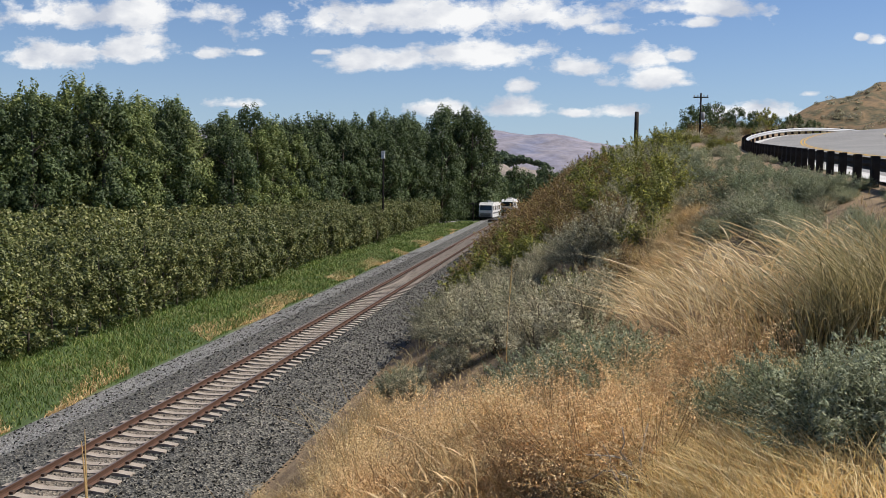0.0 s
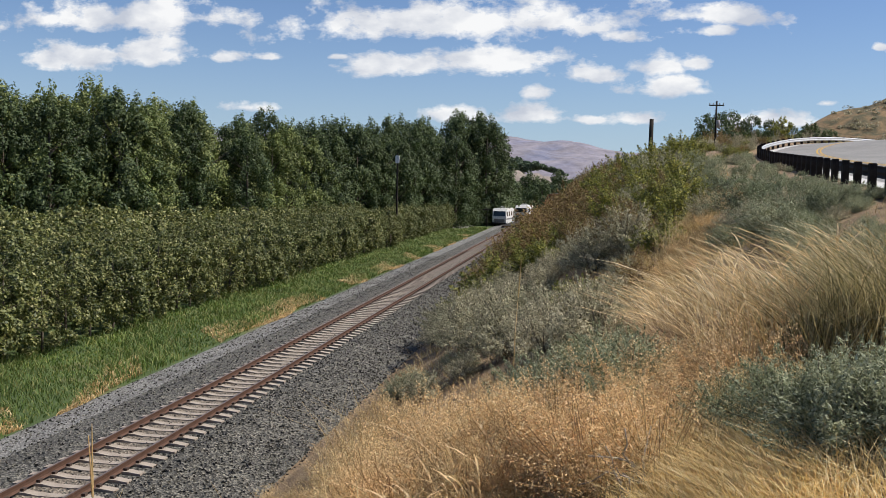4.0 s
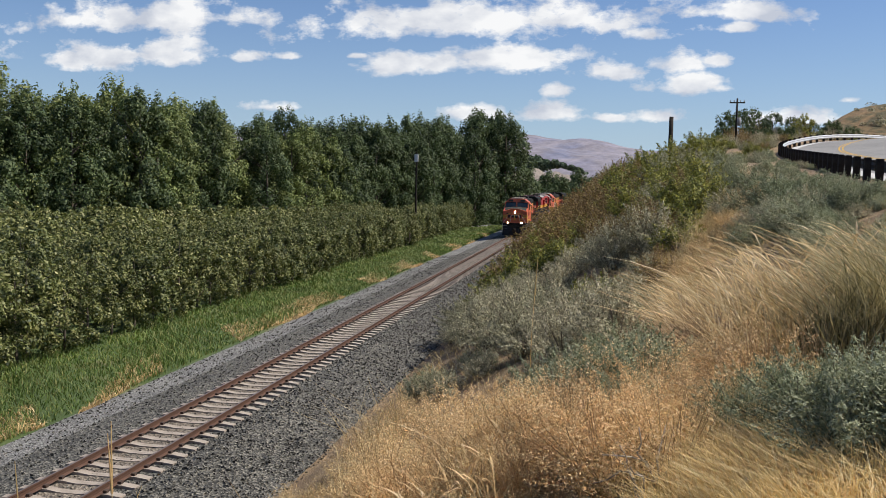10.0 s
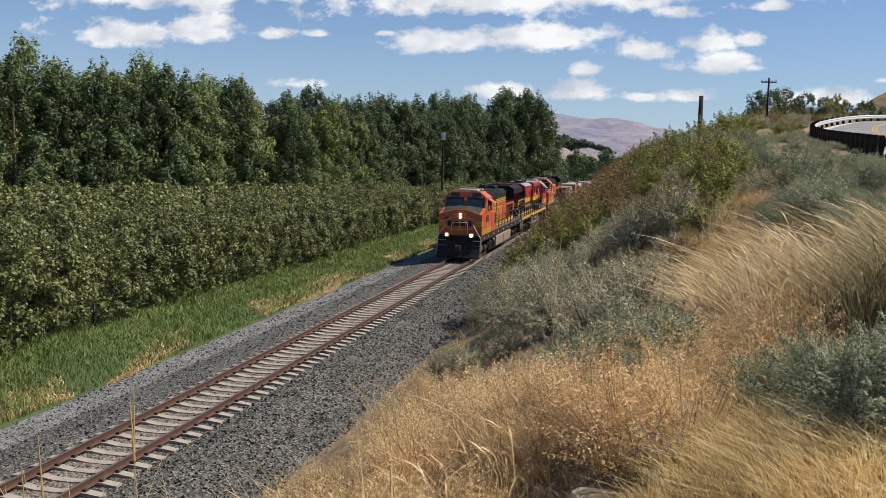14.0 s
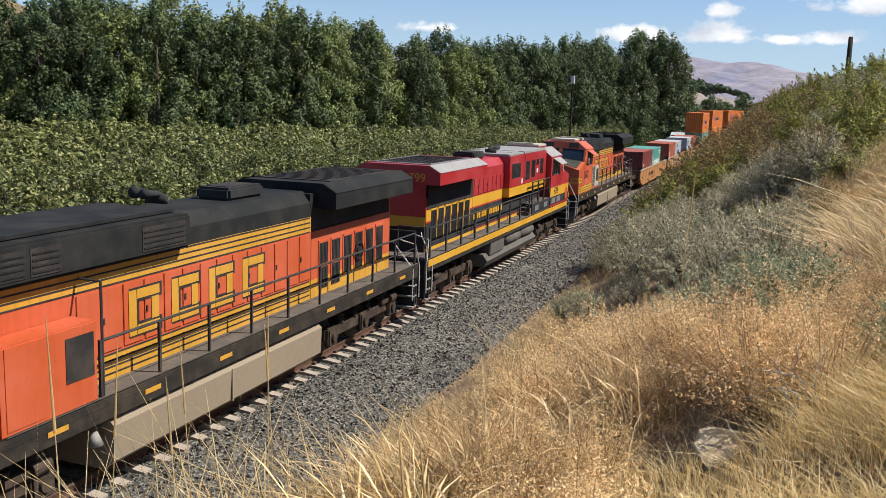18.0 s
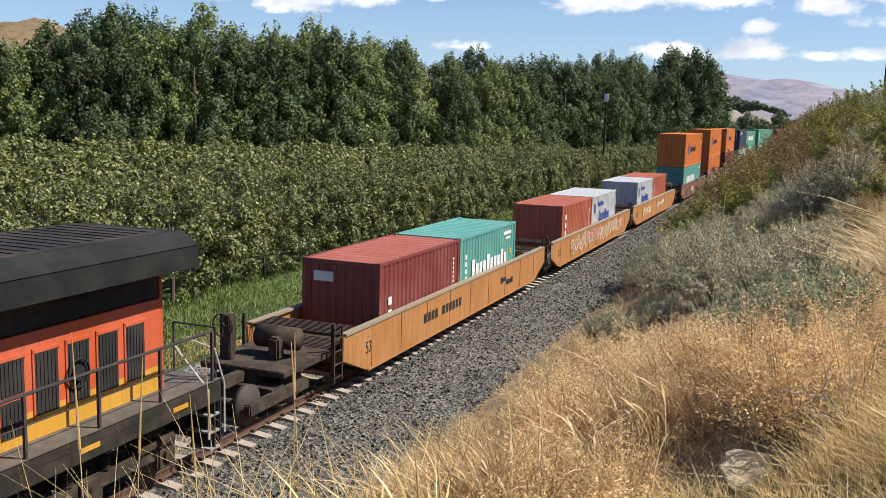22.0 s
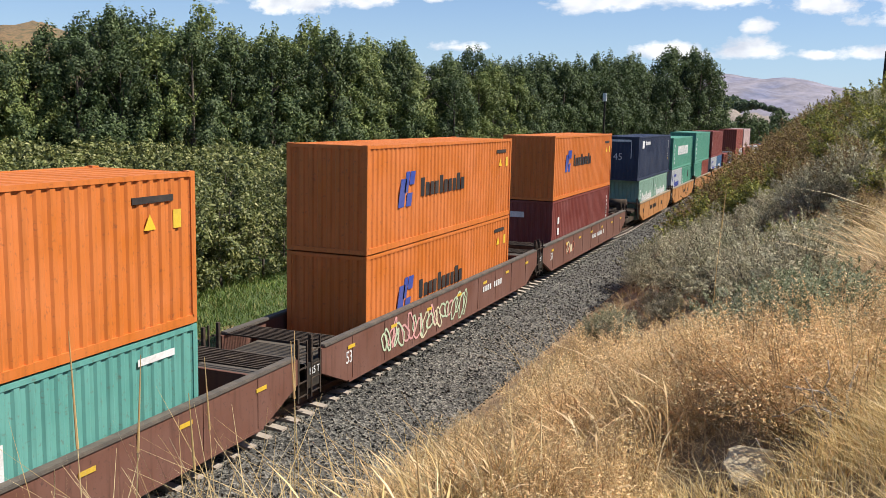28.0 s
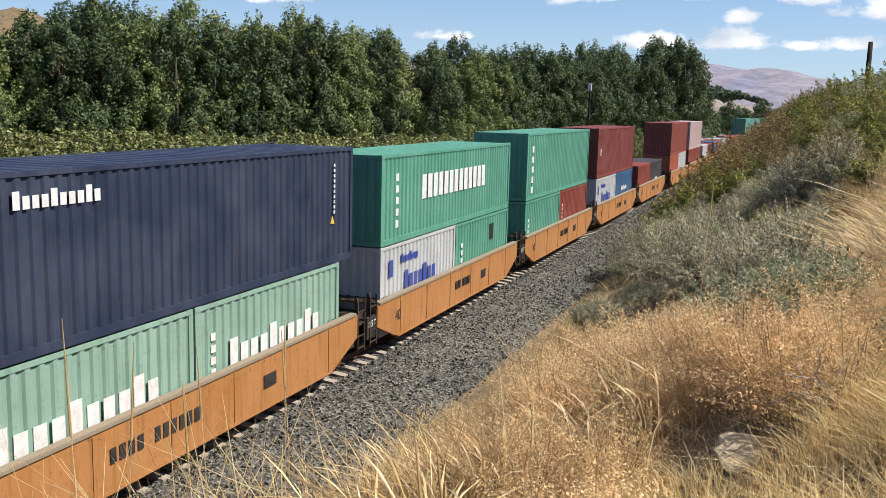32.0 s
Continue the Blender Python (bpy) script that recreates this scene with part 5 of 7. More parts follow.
def container(colour, length, height, z, middle, marks=(), roof=None):
    """A steel shipping container, its floor at z, riding with the train."""
    mat = BOX[colour]
    size = {6.06: "twenty-foot", 12.19: "forty-foot", 13.72: "forty-five-foot"}[length]
    C = thing("shipping_container", WORDS[colour] + " steel " + size + " shipping container on a well car", "container", "containers on the train")
    h, w = length / 2, 1.219
    for s in (-1, 1):
        part("side_wall", corrugated(-h + 0.12, h - 0.12, s * (w - 0.012), 0.16, height - 0.10), mat, C, "corrugated side wall")
        part("top_rail", Mesh().box(min(s * w, s * (w - 0.07)), max(s * w, s * (w - 0.07)), -h + 0.1, h - 0.1, height - 0.10, height - 0.012), mat, C)
        part("bottom_rail", Mesh().box(min(s * w, s * (w - 0.07)), max(s * w, s * (w - 0.07)), -h + 0.1, h - 0.1, 0.0, 0.16), mat, C)
        for e in (-1, 1):
            ys = sorted((e * h, e * (h - 0.13)))
            part("corner_post", Mesh().box(min(s * w, s * (w - 0.13)), max(s * w, s * (w - 0.13)), ys[0], ys[1], 0.118, height - 0.118), mat, C)
            for zz in (0.0, height - 0.118):
                part("corner_casting", Mesh().box(min(s * (w + 0.002), s * (w - 0.16)), max(s * (w + 0.002), s * (w - 0.16)), min(e * (h + 0.002), e * (h - 0.178)), max(e * (h + 0.002), e * (h - 0.178)), zz, zz + 0.118, 0.008), mat, C)
    rf = Mesh()
    n = int(length / 0.42)
    for k in range(n):
        a = -h + 0.1 + (length - 0.2) * k / n
        p = (length - 0.2) / n
        for (ya, za), (yb, zb) in zip(((a, 0), (a + 0.4 * p, 0), (a + 0.5 * p, -0.02), (a + 0.9 * p, -0.02)), ((a + 0.4 * p, 0), (a + 0.5 * p, -0.02), (a + 0.9 * p, -0.02), (a + p, 0))):
            rf.add([(-w + 0.06, ya, height - 0.02 + za), (w - 0.06, ya, height - 0.02 + za), (w - 0.06, yb, height - 0.02 + zb), (-w + 0.06, yb, height - 0.02 + zb)], [(0, 1, 2, 3)])
    part("roof_sheet", rf, BOX[roof] if roof else mat, C, "ribbed roof sheet")
    part("floor_pan", Mesh().box(-w + 0.05, w - 0.05, -h + 0.1, h - 0.1, 0.10, 0.16), P["truck"], C)
    # front wall (towards -y) and doors at the other end
    fw = Mesh()
    for k in range(8):
        xa, p = -w + 0.13 + k * (2 * w - 0.26) / 8, (2 * w - 0.26) / 8
        pts = ((xa, 0.03), (xa + 0.35 * p, 0.03), (xa + 0.5 * p, 0.07), (xa + 0.85 * p, 0.07), (xa + p, 0.03))
        for (a, d), (b, e) in zip(pts, pts[1:]):
            fw.add([(a, -h + d, 0.12), (b, -h + e, 0.12), (b, -h + e, height - 0.11), (a, -h + d, height - 0.11)], [(0, 1, 2, 3)])
    part("end_wall", fw, mat, C, "corrugated end wall")
    part("end_header", Mesh().box(-w + 0.1, w - 0.1, -h, -h + 0.08, height - 0.115, height - 0.012), mat, C)
    part("end_sill", Mesh().box(-w + 0.1, w - 0.1, -h, -h + 0.08, 0.0, 0.12), mat, C)
    for s in (-1, 1):
        d = part("door", Mesh().box(min(0.01 * s, s * (w - 0.13)), max(0.01 * s, s * (w - 0.13)), h - 0.06, h - 0.015, 0.12, height - 0.115, 0.006), mat, C, "cargo door")
        for x in (0.35, 0.85):
            part("lock_rod", Mesh().rod((s * x, h + 0.0, 0.15), (s * x, h + 0.0, height - 0.15), 0.018), P["silver"], d)
    for mk in marks:
        kind, y, zc, wid, hgt, m2 = mk
        if kind == "bar":
            part("marking", Mesh().box(w - 0.004, w + 0.004, y - wid / 2, y + wid / 2, zc - hgt / 2, zc + hgt / 2), m2, C, "painted marking")
        elif kind == "word":
            # a row of upright blocks where letters stand too worn to keep
            n = int(max(2, round(wid / (hgt * 0.66))))
            for k in range(n):
                a = y - wid / 2 + wid * k / n
                tall = 1.0 if wid > 5 or k % 4 == 0 else 0.72
                part("marking", Mesh().box(w - 0.004, w + 0.004, a, a + wid / n * 0.72, zc - hgt / 2, zc - hgt / 2 + hgt * tall), m2, C)
        elif kind == "column":
            n = int(max(2, round(hgt / (wid * 1.3))))
            for k in range(n):
                a = zc - hgt / 2 + hgt * k / n
                part("marking", Mesh().box(w - 0.004, w + 0.004, y - wid * 0.4, y + wid * 0.4, a, a + hgt / n * 0.62), m2, C)
        elif kind == "sail":
            em = Mesh()
            for p0, p1, z0, z1 in ((-0.42, -0.08, -0.5, 0.30), (0.04, 0.36, -0.5, -0.12), (0.10, 0.40, 0.12, 0.5), (-0.16, 0.06, -0.10, 0.5)):
                em.prism([(y + (p0 + 0.22 * z0) * wid, zc + z0 * hgt), (y + (p1 + 0.22 * z0) * wid, zc + z0 * hgt), (y + (p1 + 0.22 * z1) * wid, zc + z1 * hgt), (y + (p0 + 0.22 * z1) * wid, zc + z1 * hgt)], "x", w - 0.004, w + 0.004)
            part("emblem", em, m2, C, "slanted blue emblem")
        elif kind == "triangle":
            part("warning_sticker", Mesh().prism([(y - wid / 2, zc - hgt / 2), (y + wid / 2, zc - hgt / 2), (y, zc + hgt / 2)], "x", w - 0.004, w + 0.005), m2, C, "yellow warning triangle")
        elif kind == "endtext":
            end_text("size_mark", wid, hgt, m2, C, y, -h + 0.026, zc)
        elif kind == "endbar":
            part("marking", Mesh().box(y - wid / 2, y + wid / 2, -h + 0.018, -h + 0.03, zc - hgt / 2, zc + hgt / 2), m2, C)
    on_train(C, middle, z)
    return C


# ---- well cars ----
WELL = {"amber": painted("well_car_amber", (0.36, 0.150, 0.036), 0.65, 0.75, (0.10, 0.048, 0.028), 0.8), "brown": painted("well_car_brown", (0.135, 0.052, 0.030), 0.65, 0.75, (0.065, 0.032, 0.024), 0.85)}


def well_car(colour, half, middle, size_mark, plate, graffiti=(), lead_end=0.75, tail_end=0.75, brake=False):
    """One unit of an articulated well car: two deep side sills, end decks, shared bogies."""
    mat = WELL[colour]
    W = thing("well_car", {"amber": "weathered amber-orange", "brown": "rusty brown"}[colour] + " articulated well car carrying containers", "freight car", "well cars of the train")
    for s in (-1, 1):
        poly = [(-half, 0.95), (-half + 1.3, 0.42), (half - 1.3, 0.42), (half, 0.95), (half, 1.55), (-half, 1.55)]
        xs = sorted((s * 1.36, s * 1.46))
        sill = part("side_sill", Mesh().prism(poly, "x", xs[0], xs[1]), mat, W, "deep steel side sill")
        part("top_chord", Mesh().box(min(s * 1.28, s * 1.49), max(s * 1.28, s * 1.49), -half + 0.1, half - 0.1, 1.55, 1.63, 0.015), P["tank"] if colour == "amber" else P["deck"], sill)
        part("bottom_chord", Mesh().box(min(s * 1.25, s * 1.47), max(s * 1.25, s * 1.47), -half + 1.4, half - 1.4, 0.36, 0.42), mat, sill)
        for k in range(int(half)):
            y = -half + 1.6 + (2 * half - 3.2) * k / max(1, int(half) - 1)
            part("rib", Mesh().box(min(s * 1.46, s * 1.475), max(s * 1.46, s * 1.475), y - 0.02, y + 0.02, 0.45, 1.52), mat, sill)
    part("well_floor", Mesh().box(-1.25, 1.25, -half + 1.8, half - 1.8, 0.36, 0.44), P["truck"], W, "rusty well floor")
    for e, ext in ((-1, lead_end), (1, tail_end)):
        y0, y1 = sorted((e * (half - 1.3), e * (half + ext)))
        part("end_deck", Mesh().box(-1.15, 1.15, y0, y1, 1.05, 1.2, 0.02).box(-0.4, 0.4, y0, y1, 0.8, 1.06), P["deck"] if colour == "brown" else P["truck"], W, "dark steel end deck")
        part("end_bulkhead", Mesh().box(-1.36, 1.36, e * (half - 1.35) - 0.04, e * (half - 1.35) + 0.04, 0.44, 1.5), mat, W)
        grating = Mesh()
        for k in range(9):
            yy = e * (half - 1.1 + 0.12 * k)
            grating.box(-1.3, 1.3, yy - 0.025, yy + 0.025, 1.56, 1.6)
        part("grating", grating, P["truck"], W, "steel walkway grating")
        for s in (-1, 1):
            part("end_post", Mesh().box(s * 1.3 - 0.04, s * 1.3 + 0.04, e * (half + 0.25) - 0.04, e * (half + 0.25) + 0.04, 0.6, 1.95), P["truck"], W)
            lad = part("ladder", Mesh().box(s * 1.44 - 0.02, s * 1.44 + 0.02, e * (half + 0.05) - 0.02, e * (half + 0.05) + 0.02, 0.5, 1.9).box(s * 1.44 - 0.02, s * 1.44 + 0.02, e * (half + 0.45) - 0.02, e * (half + 0.45) + 0.02, 0.5, 1.9), P["truck"], W)
            for k in range(4):
                a, b = sorted((e * (half + 0.05), e * (half + 0.45)))
                part("rung", Mesh().box(s * 1.44 - 0.012, s * 1.44 + 0.012, a, b, 0.6 + 0.33 * k, 0.63 + 0.33 * k), P["truck"], lad)
        yb = e * (half + ext)
        bg = part("bogie", Mesh().box(0.92, 1.1, yb - 1.25, yb + 1.25, 0.5, 0.78, 0.03).box(-1.1, -0.92, yb - 1.25, yb + 1.25, 0.5, 0.78, 0.03).box(-1.0, 1.0, yb - 0.25, yb + 0.25, 0.45, 0.85), P["truck"], W, "two-axle bogie") if e < 0 or tail_end > 1 else None
        if bg:
            for a in (-0.89, 0.89):
                wm = Mesh()
                for s in (-1, 1):
                    wm.rod((s * 0.69, yb + a, 0.66), (s * 0.82, yb + a, 0.66), 0.46, 20)
                part("wheelset", wm.rod((-0.7, yb + a, 0.66), (0.7, yb + a, 0.66), 0.08, 8), P["wheel"], bg, "", True)
    if brake:
        bw = part("brake_wheel", Mesh().rod((-0.7, -half - lead_end + 0.25, 2.05), (-0.7, -half - lead_end + 0.31, 2.05), 0.05, 8), P["truck"], W, "hand brake wheel")
        ring = Mesh()
        for k in range(16):
            a, b = k * math.tau / 16, (k + 1) * math.tau / 16
            ring.rod((-0.7 + 0.28 * math.cos(a), -half - lead_end + 0.28, 2.05 + 0.28 * math.sin(a)), (-0.7 + 0.28 * math.cos(b), -half - lead_end + 0.28, 2.05 + 0.28 * math.sin(b)), 0.02, 5)
        for k in range(4):
            a = k * math.tau / 4
            ring.rod((-0.7, -half - lead_end + 0.28, 2.05), (-0.7 + 0.28 * math.cos(a), -half - lead_end + 0.28, 2.05 + 0.28 * math.sin(a)), 0.014, 5)
        part("brake_rim", ring, P["truck"], bw)
        part("brake_stand", Mesh().box(-0.85, -0.55, -half - lead_end + 0.35, -half - lead_end + 0.6, 1.2, 2.3, 0.03), P["truck"], W)
        part("air_tank", Mesh().rod((-0.35, -half - 1.0, 1.65), (0.75, -half - 1.0, 1.65), 0.28, 16), P["truck"], W, "rusty brake reservoir", True)
        part("valve", Mesh().box(0.2, 0.5, -half - 1.5, -half - 1.2, 1.2, 1.75, 0.05), P["truck"], W)
        part("coupler", Mesh().box(-0.12, 0.12, -half - lead_end - 0.9, -half - lead_end + 0.2, 0.86, 1.12, 0.03), P["truck"], W, "knuckle coupler")
    if lead_end < 1:
        part("end_plate", Mesh().box(1.38, 1.44, -half - 0.62, -half - 0.02, 0.72, 1.34, 0.01), P["dkgreen"], W, "dark end plate")
        side_text("load_mark", "125 T", 0.24, P["white"], W, 1.445, -half - 0.32, 1.12, 0.85)
    side_text("size_mark", size_mark, 0.45, P["ink"] if colour == "amber" else P["white"], W, 1.465, -half + 1.4, 1.0, 0.8)
    if plate:
        y, wid = plate
        for k in range(11):
            a = y - wid / 2 + wid * k / 11
            if k != 4:
                part("number_bar", Mesh().box(1.476, 1.480, a, a + wid / 11 * 0.62, 0.90, 1.18), P["ink"] if colour == "amber" else P["white"], W)
    for y, zc, wid, hgt, m2 in graffiti:
        if hgt < 0.35:
            shape = [(y - wid / 2, zc - hgt / 2), (y + wid / 2, zc - hgt / 2), (y + wid / 2, zc + hgt / 2), (y - wid / 2, zc + hgt / 2)]
        else:
            lean = 0.25 * math.sin(y * 37)
            shape = [(y + wid * 0.75 * math.cos(a) * (1 + 0.3 * math.sin(3 * a + y)) + lean * math.sin(a) * hgt, zc + 0.5 * hgt * math.sin(a)) for a in [k * math.tau / 10 for k in range(10)]]
        x = 1.478 + 0.0005 * (int(abs(y) * 10) % 7)
        if hgt < 0.35:
            part("side_marking", Mesh().prism(shape, "x", 1.4765, x + 0.002), m2, W)
            continue
        # a sprayed letter: a thin closed line, open inside
        n, ring = len(shape), []
        for k, (a, b) in enumerate(shape):
            (pa, pb), (na, nb) = shape[k - 1], shape[(k + 1) % n]
            ta, tb = na - pa, nb - pb
            q = math.hypot(ta, tb) + 1e-6
            ring += [(x, a - tb / q * 0.034, b + ta / q * 0.034), (x, a + tb / q * 0.034, b - ta / q * 0.034)]
        part("side_marking", Mesh().add(ring, [(2 * k, 2 * k + 1, (2 * k + 3) % (2 * n), (2 * k + 2) % (2 * n)) for k in range(n)]), m2, W)
    on_train(W, middle)
    return W


GRAF = {"lime": dusty("graffiti_pale_green", (0.50, 0.58, 0.38), 0.6), "cream": dusty("graffiti_cream", (0.66, 0.58, 0.38), 0.6), "pink": dusty("graffiti_pink", (0.66, 0.32, 0.30), 0.6), "tape": dusty("yellow_reflector", (0.66, 0.42, 0.03), 0.5)}


def scrawl(y0, y1, zc, hgt, mats, seed):
    """Loose painted tag: overlapping slanting strokes."""
    rng = random.Random(seed)
    out, y = [], y0
    while y < y1:
        w = rng.uniform(0.10, 0.42)
        out.append((y + w / 2, zc + rng.uniform(-0.12, 0.12), w * 0.8, hgt * rng.uniform(0.5, 1.0), mats[rng.randrange(len(mats))]))
        y += w * 0.95
    return out


def tape(half, n=7):
    return [(-half + 1.5 + (2 * half - 3) * k / (n - 1), 1.28, 0.38, 0.09, GRAF["tape"]) for k in range(n)]


F = 0.46  # floor of the wells
LO, HI = 2.59, 2.90


def consist():
    lead_engines()
    W = P["white"]
    cosco = [("word", 0.0, 1.42, 2.6, 0.55, BOX["blueink"]), ("word", -0.9, 2.1, 1.3, 0.26, BOX["blueink"]), ("bar", -2.3, 1.9, 0.25, 0.5, BOX["blueink"])]
    ship = [("word", 0.1, 1.38, 3.9, 0.62, W), ("column", -2.45, 1.3, 0.2, 1.5, W), ("triangle", 2.5, 0.9, 0.25, 0.22, BOX["warn"])]
    codes = [("bar", 2.0, 2.25, 0.9, 0.12, W), ("bar", 2.1, 2.05, 0.5, 0.10, W), ("bar", 2.45, 1.5, 0.16, 0.2, BOX["warn"])]
    # amber three-unit car, single height
    well_car("amber", 9.1, 79.9, "53", (-2.4, 3.2), scrawl(3.2, 5.2, 1.0, 0.25, [P["ink"]], 5)[:5], 2.3, 0.85, True)
    well_car("amber", 9.1, 99.2, "53", None, scrawl(-5.6, 6.4, 1.05, 0.75, [GRAF["cream"], GRAF["cream"], GRAF["pink"]], 2))
    well_car("amber", 9.1, 118.5, "53", None, scrawl(-5.5, -2.5, 1.05, 0.5, [GRAF["cream"]], 4) + scrawl(0, 3.0, 1.05, 0.18, [P["white"]], 8), 0.85, 1.3)
    # roof in a lighter red than the walls
    container("maroon", 6.06, LO, F, 76.33, [("column", -2.35, 1.15, 0.28, 1.1, W), ("endbar", -0.55, 2.1, 0.62, 0.28, W), ("column", 2.5, 1.5, 0.12, 1.2, W)], "redroof")
    container("teal", 6.06, LO, F, 82.46, ship + codes)
    container("brick", 6.06, LO, F, 95.73, [("column", -2.35, 1.5, 0.3, 1.5, W), ("column", 2.45, 1.5, 0.10, 1.2, W)])
    container("pale", 6.06, LO, F, 101.86, cosco)
    container("pale", 6.06, LO, F, 114.93, cosco)
    container("brick", 6.06, LO, F, 121.06, [("column", -2.45, 1.6, 0.14, 1.0, W)])
    # brown three-unit car, stacked
    well_car("brown", 9.1, 140.6, "53", None, tape(9.1) + scrawl(-2.5, -0.5, 1.0, 0.4, [GRAF["cream"]], 3), 1.3, 0.85, True)
    well_car("brown", 9.1, 159.9, "53", None, tape(9.1) + scrawl(-5.8, 0.6, 0.98, 0.85, [GRAF["lime"], GRAF["cream"], GRAF["lime"], GRAF["pink"]], 9) + [(2.4 + 0.24 * k, 1.05, 0.14, 0.20, W) for k in range(9) if k != 4])
    well_car("brown", 9.1, 179.05, "53", None, tape(9.1) + [(0.3 + 0.24 * k, 1.0, 0.14, 0.20, W) for k in range(12) if k not in (4, 10)] + scrawl(-5.2, -3.9, 0.98, 0.6, [GRAF["cream"], BOX["brick"]], 21), 0.85, 1.3)
    hap = lambda z: [("sail", -3.55, z, 1.15, 1.0, BOX["blueink"]), ("word", -0.7, z, 3.7, 0.55, P["ink"]), ("bar", 4.9, 2.45, 1.1, 0.12, P["ink"]), ("triangle", 4.8, 2.05, 0.32, 0.28, BOX["warn"]), ("bar", 5.55, 2.05, 0.22, 0.34, BOX["warn"])]  # noqa: E731
    container("teal", 12.19, LO, F, 140.3, [("word", -1.2, 1.4, 5.5, 0.6, W), ("column", -5.2, 1.3, 0.2, 1.4, W), ("bar", 4.9, 2.2, 1.0, 0.13, W), ("triangle", 5.3, 0.9, 0.25, 0.22, BOX["warn"])])
    container("orange", 12.19, HI, F + LO + 0.03, 140.3, hap(1.55))
    container("orange", 12.19, HI, F, 159.7, hap(1.45))
    container("orange", 12.19, HI, F + HI + 0.03, 159.7, hap(1.6))
    container("maroon", 12.19, HI, F, 178.2, [("column", -5.0, 1.55, 0.36, 1.5, W), ("endbar", -0.45, 2.25, 0.66, 0.26, W), ("column", 5.4, 1.6, 0.16, 1.7, W)])
    container("orange", 12.19, HI, F + HI + 0.03, 178.2, hap(1.7))
    # amber five-unit car
    for k in range(5):
        well_car("amber", 6.75, 199.9 + 14.75 * k, "40", (-1.4, 2.6) if k == 0 else (0.2, 1.5), [(2.4, 1.0, 0.5, 0.3, P["ink"])], 1.3 if k == 0 else 0.6, 1.3 if k == 4 else 0.6, k == 0)
    container("mint", 6.06, LO, F, 196.87, ship)
    container("mint", 6.06, LO, F, 203.0, ship)
    container("navy", 13.72, HI, F + LO + 0.03, 199.9, [("word", -3.35, 2.45, 1.9, 0.28, W), ("bar", -5.15, 2.35, 0.7, 0.5, W), ("column", 5.85, 1.9, 0.10, 1.3, W), ("triangle", 5.75, 1.1, 0.22, 0.2, BOX["warn"]), ("endtext", -0.15, 1.55, "45", 0.62, W), ("endbar", -0.05, 2.62, 1.5, 0.14, W), ("endbar", 0.72, 2.0, 0.05, 1.1, W)])
    container("pale", 6.06, LO, F, 211.6, cosco)
    container("green", 6.06, LO, F, 217.73, [("column", -2.4, 1.3, 0.22, 1.3, W), ("bar", 0.9, 1.9, 0.5, 0.6, P["ink"])])
    container("green", 12.19, LO, F + LO + 0.03, 214.65, [("word", 0.0, 1.5, 6.2, 0.75, W), ("column", -5.0, 1.3, 0.25, 1.7, W)])
    container("green", 6.06, LO, F, 226.35, [("column", -2.5, 1.3, 0.2, 1.2, W)])
    container("brown", 6.06, LO, F, 232.48, [("column", -2.5, 1.5, 0.14, 1.0, W)])
    container("green", 12.19, HI, F + LO + 0.03, 229.4, [("column", -5.2, 1.4, 0.35, 2.2, W)])
    container("pale", 6.06, LO, F, 241.1, cosco)
    container("blue", 6.06, LO, F, 247.23, [("word", 0.0, 1.5, 2.0, 0.3, W)])
    container("maroon", 12.19, HI, F + LO + 0.03, 244.15, [("bar", -5.2, 1.5, 0.2, 0.4, W)])
    container("brown", 6.06, LO, F, 255.85)
    container("dark", 6.06, LO, F, 261.98, [("bar", 0.0, 1.0, 1.2, 0.5, W)])
    # the rest of the train, far back
    for k, (lows, top) in enumerate(((("brick", "pale"), "brown"), (("brown", "brown"), "pink"), (("pale", "maroon"), None), (("blue", "brown"), None), (("pale", "dark"), None), (("brown", "maroon"), None), (("teal", "teal"), "teal"), (("orange", "brown"), "green"))):
        c = 276.4 + 14.75 * k + 3 * (k > 4)
        well_car("amber", 6.75, c, "40", (0.2, 1.5), (), 0.6, 0.6 if k not in (4, 7) else 1.3)
        container(lows[0], 6.06, LO, F, c - 3.07)
        container(lows[1], 6.06, LO, F, c + 3.07)
        if top:
            container(top, 12.19, HI, F + LO + 0.03, c)


consist()


# ---- vegetation ----
def unit_ball(n, rng, shell=0.55):
    d = rng.normal(size=(n, 3))
    d /= np.linalg.norm(d, axis=1)[:, None]
    return d * (shell + (1 - shell) * rng.uniform(size=n) ** 0.5)[:, None]


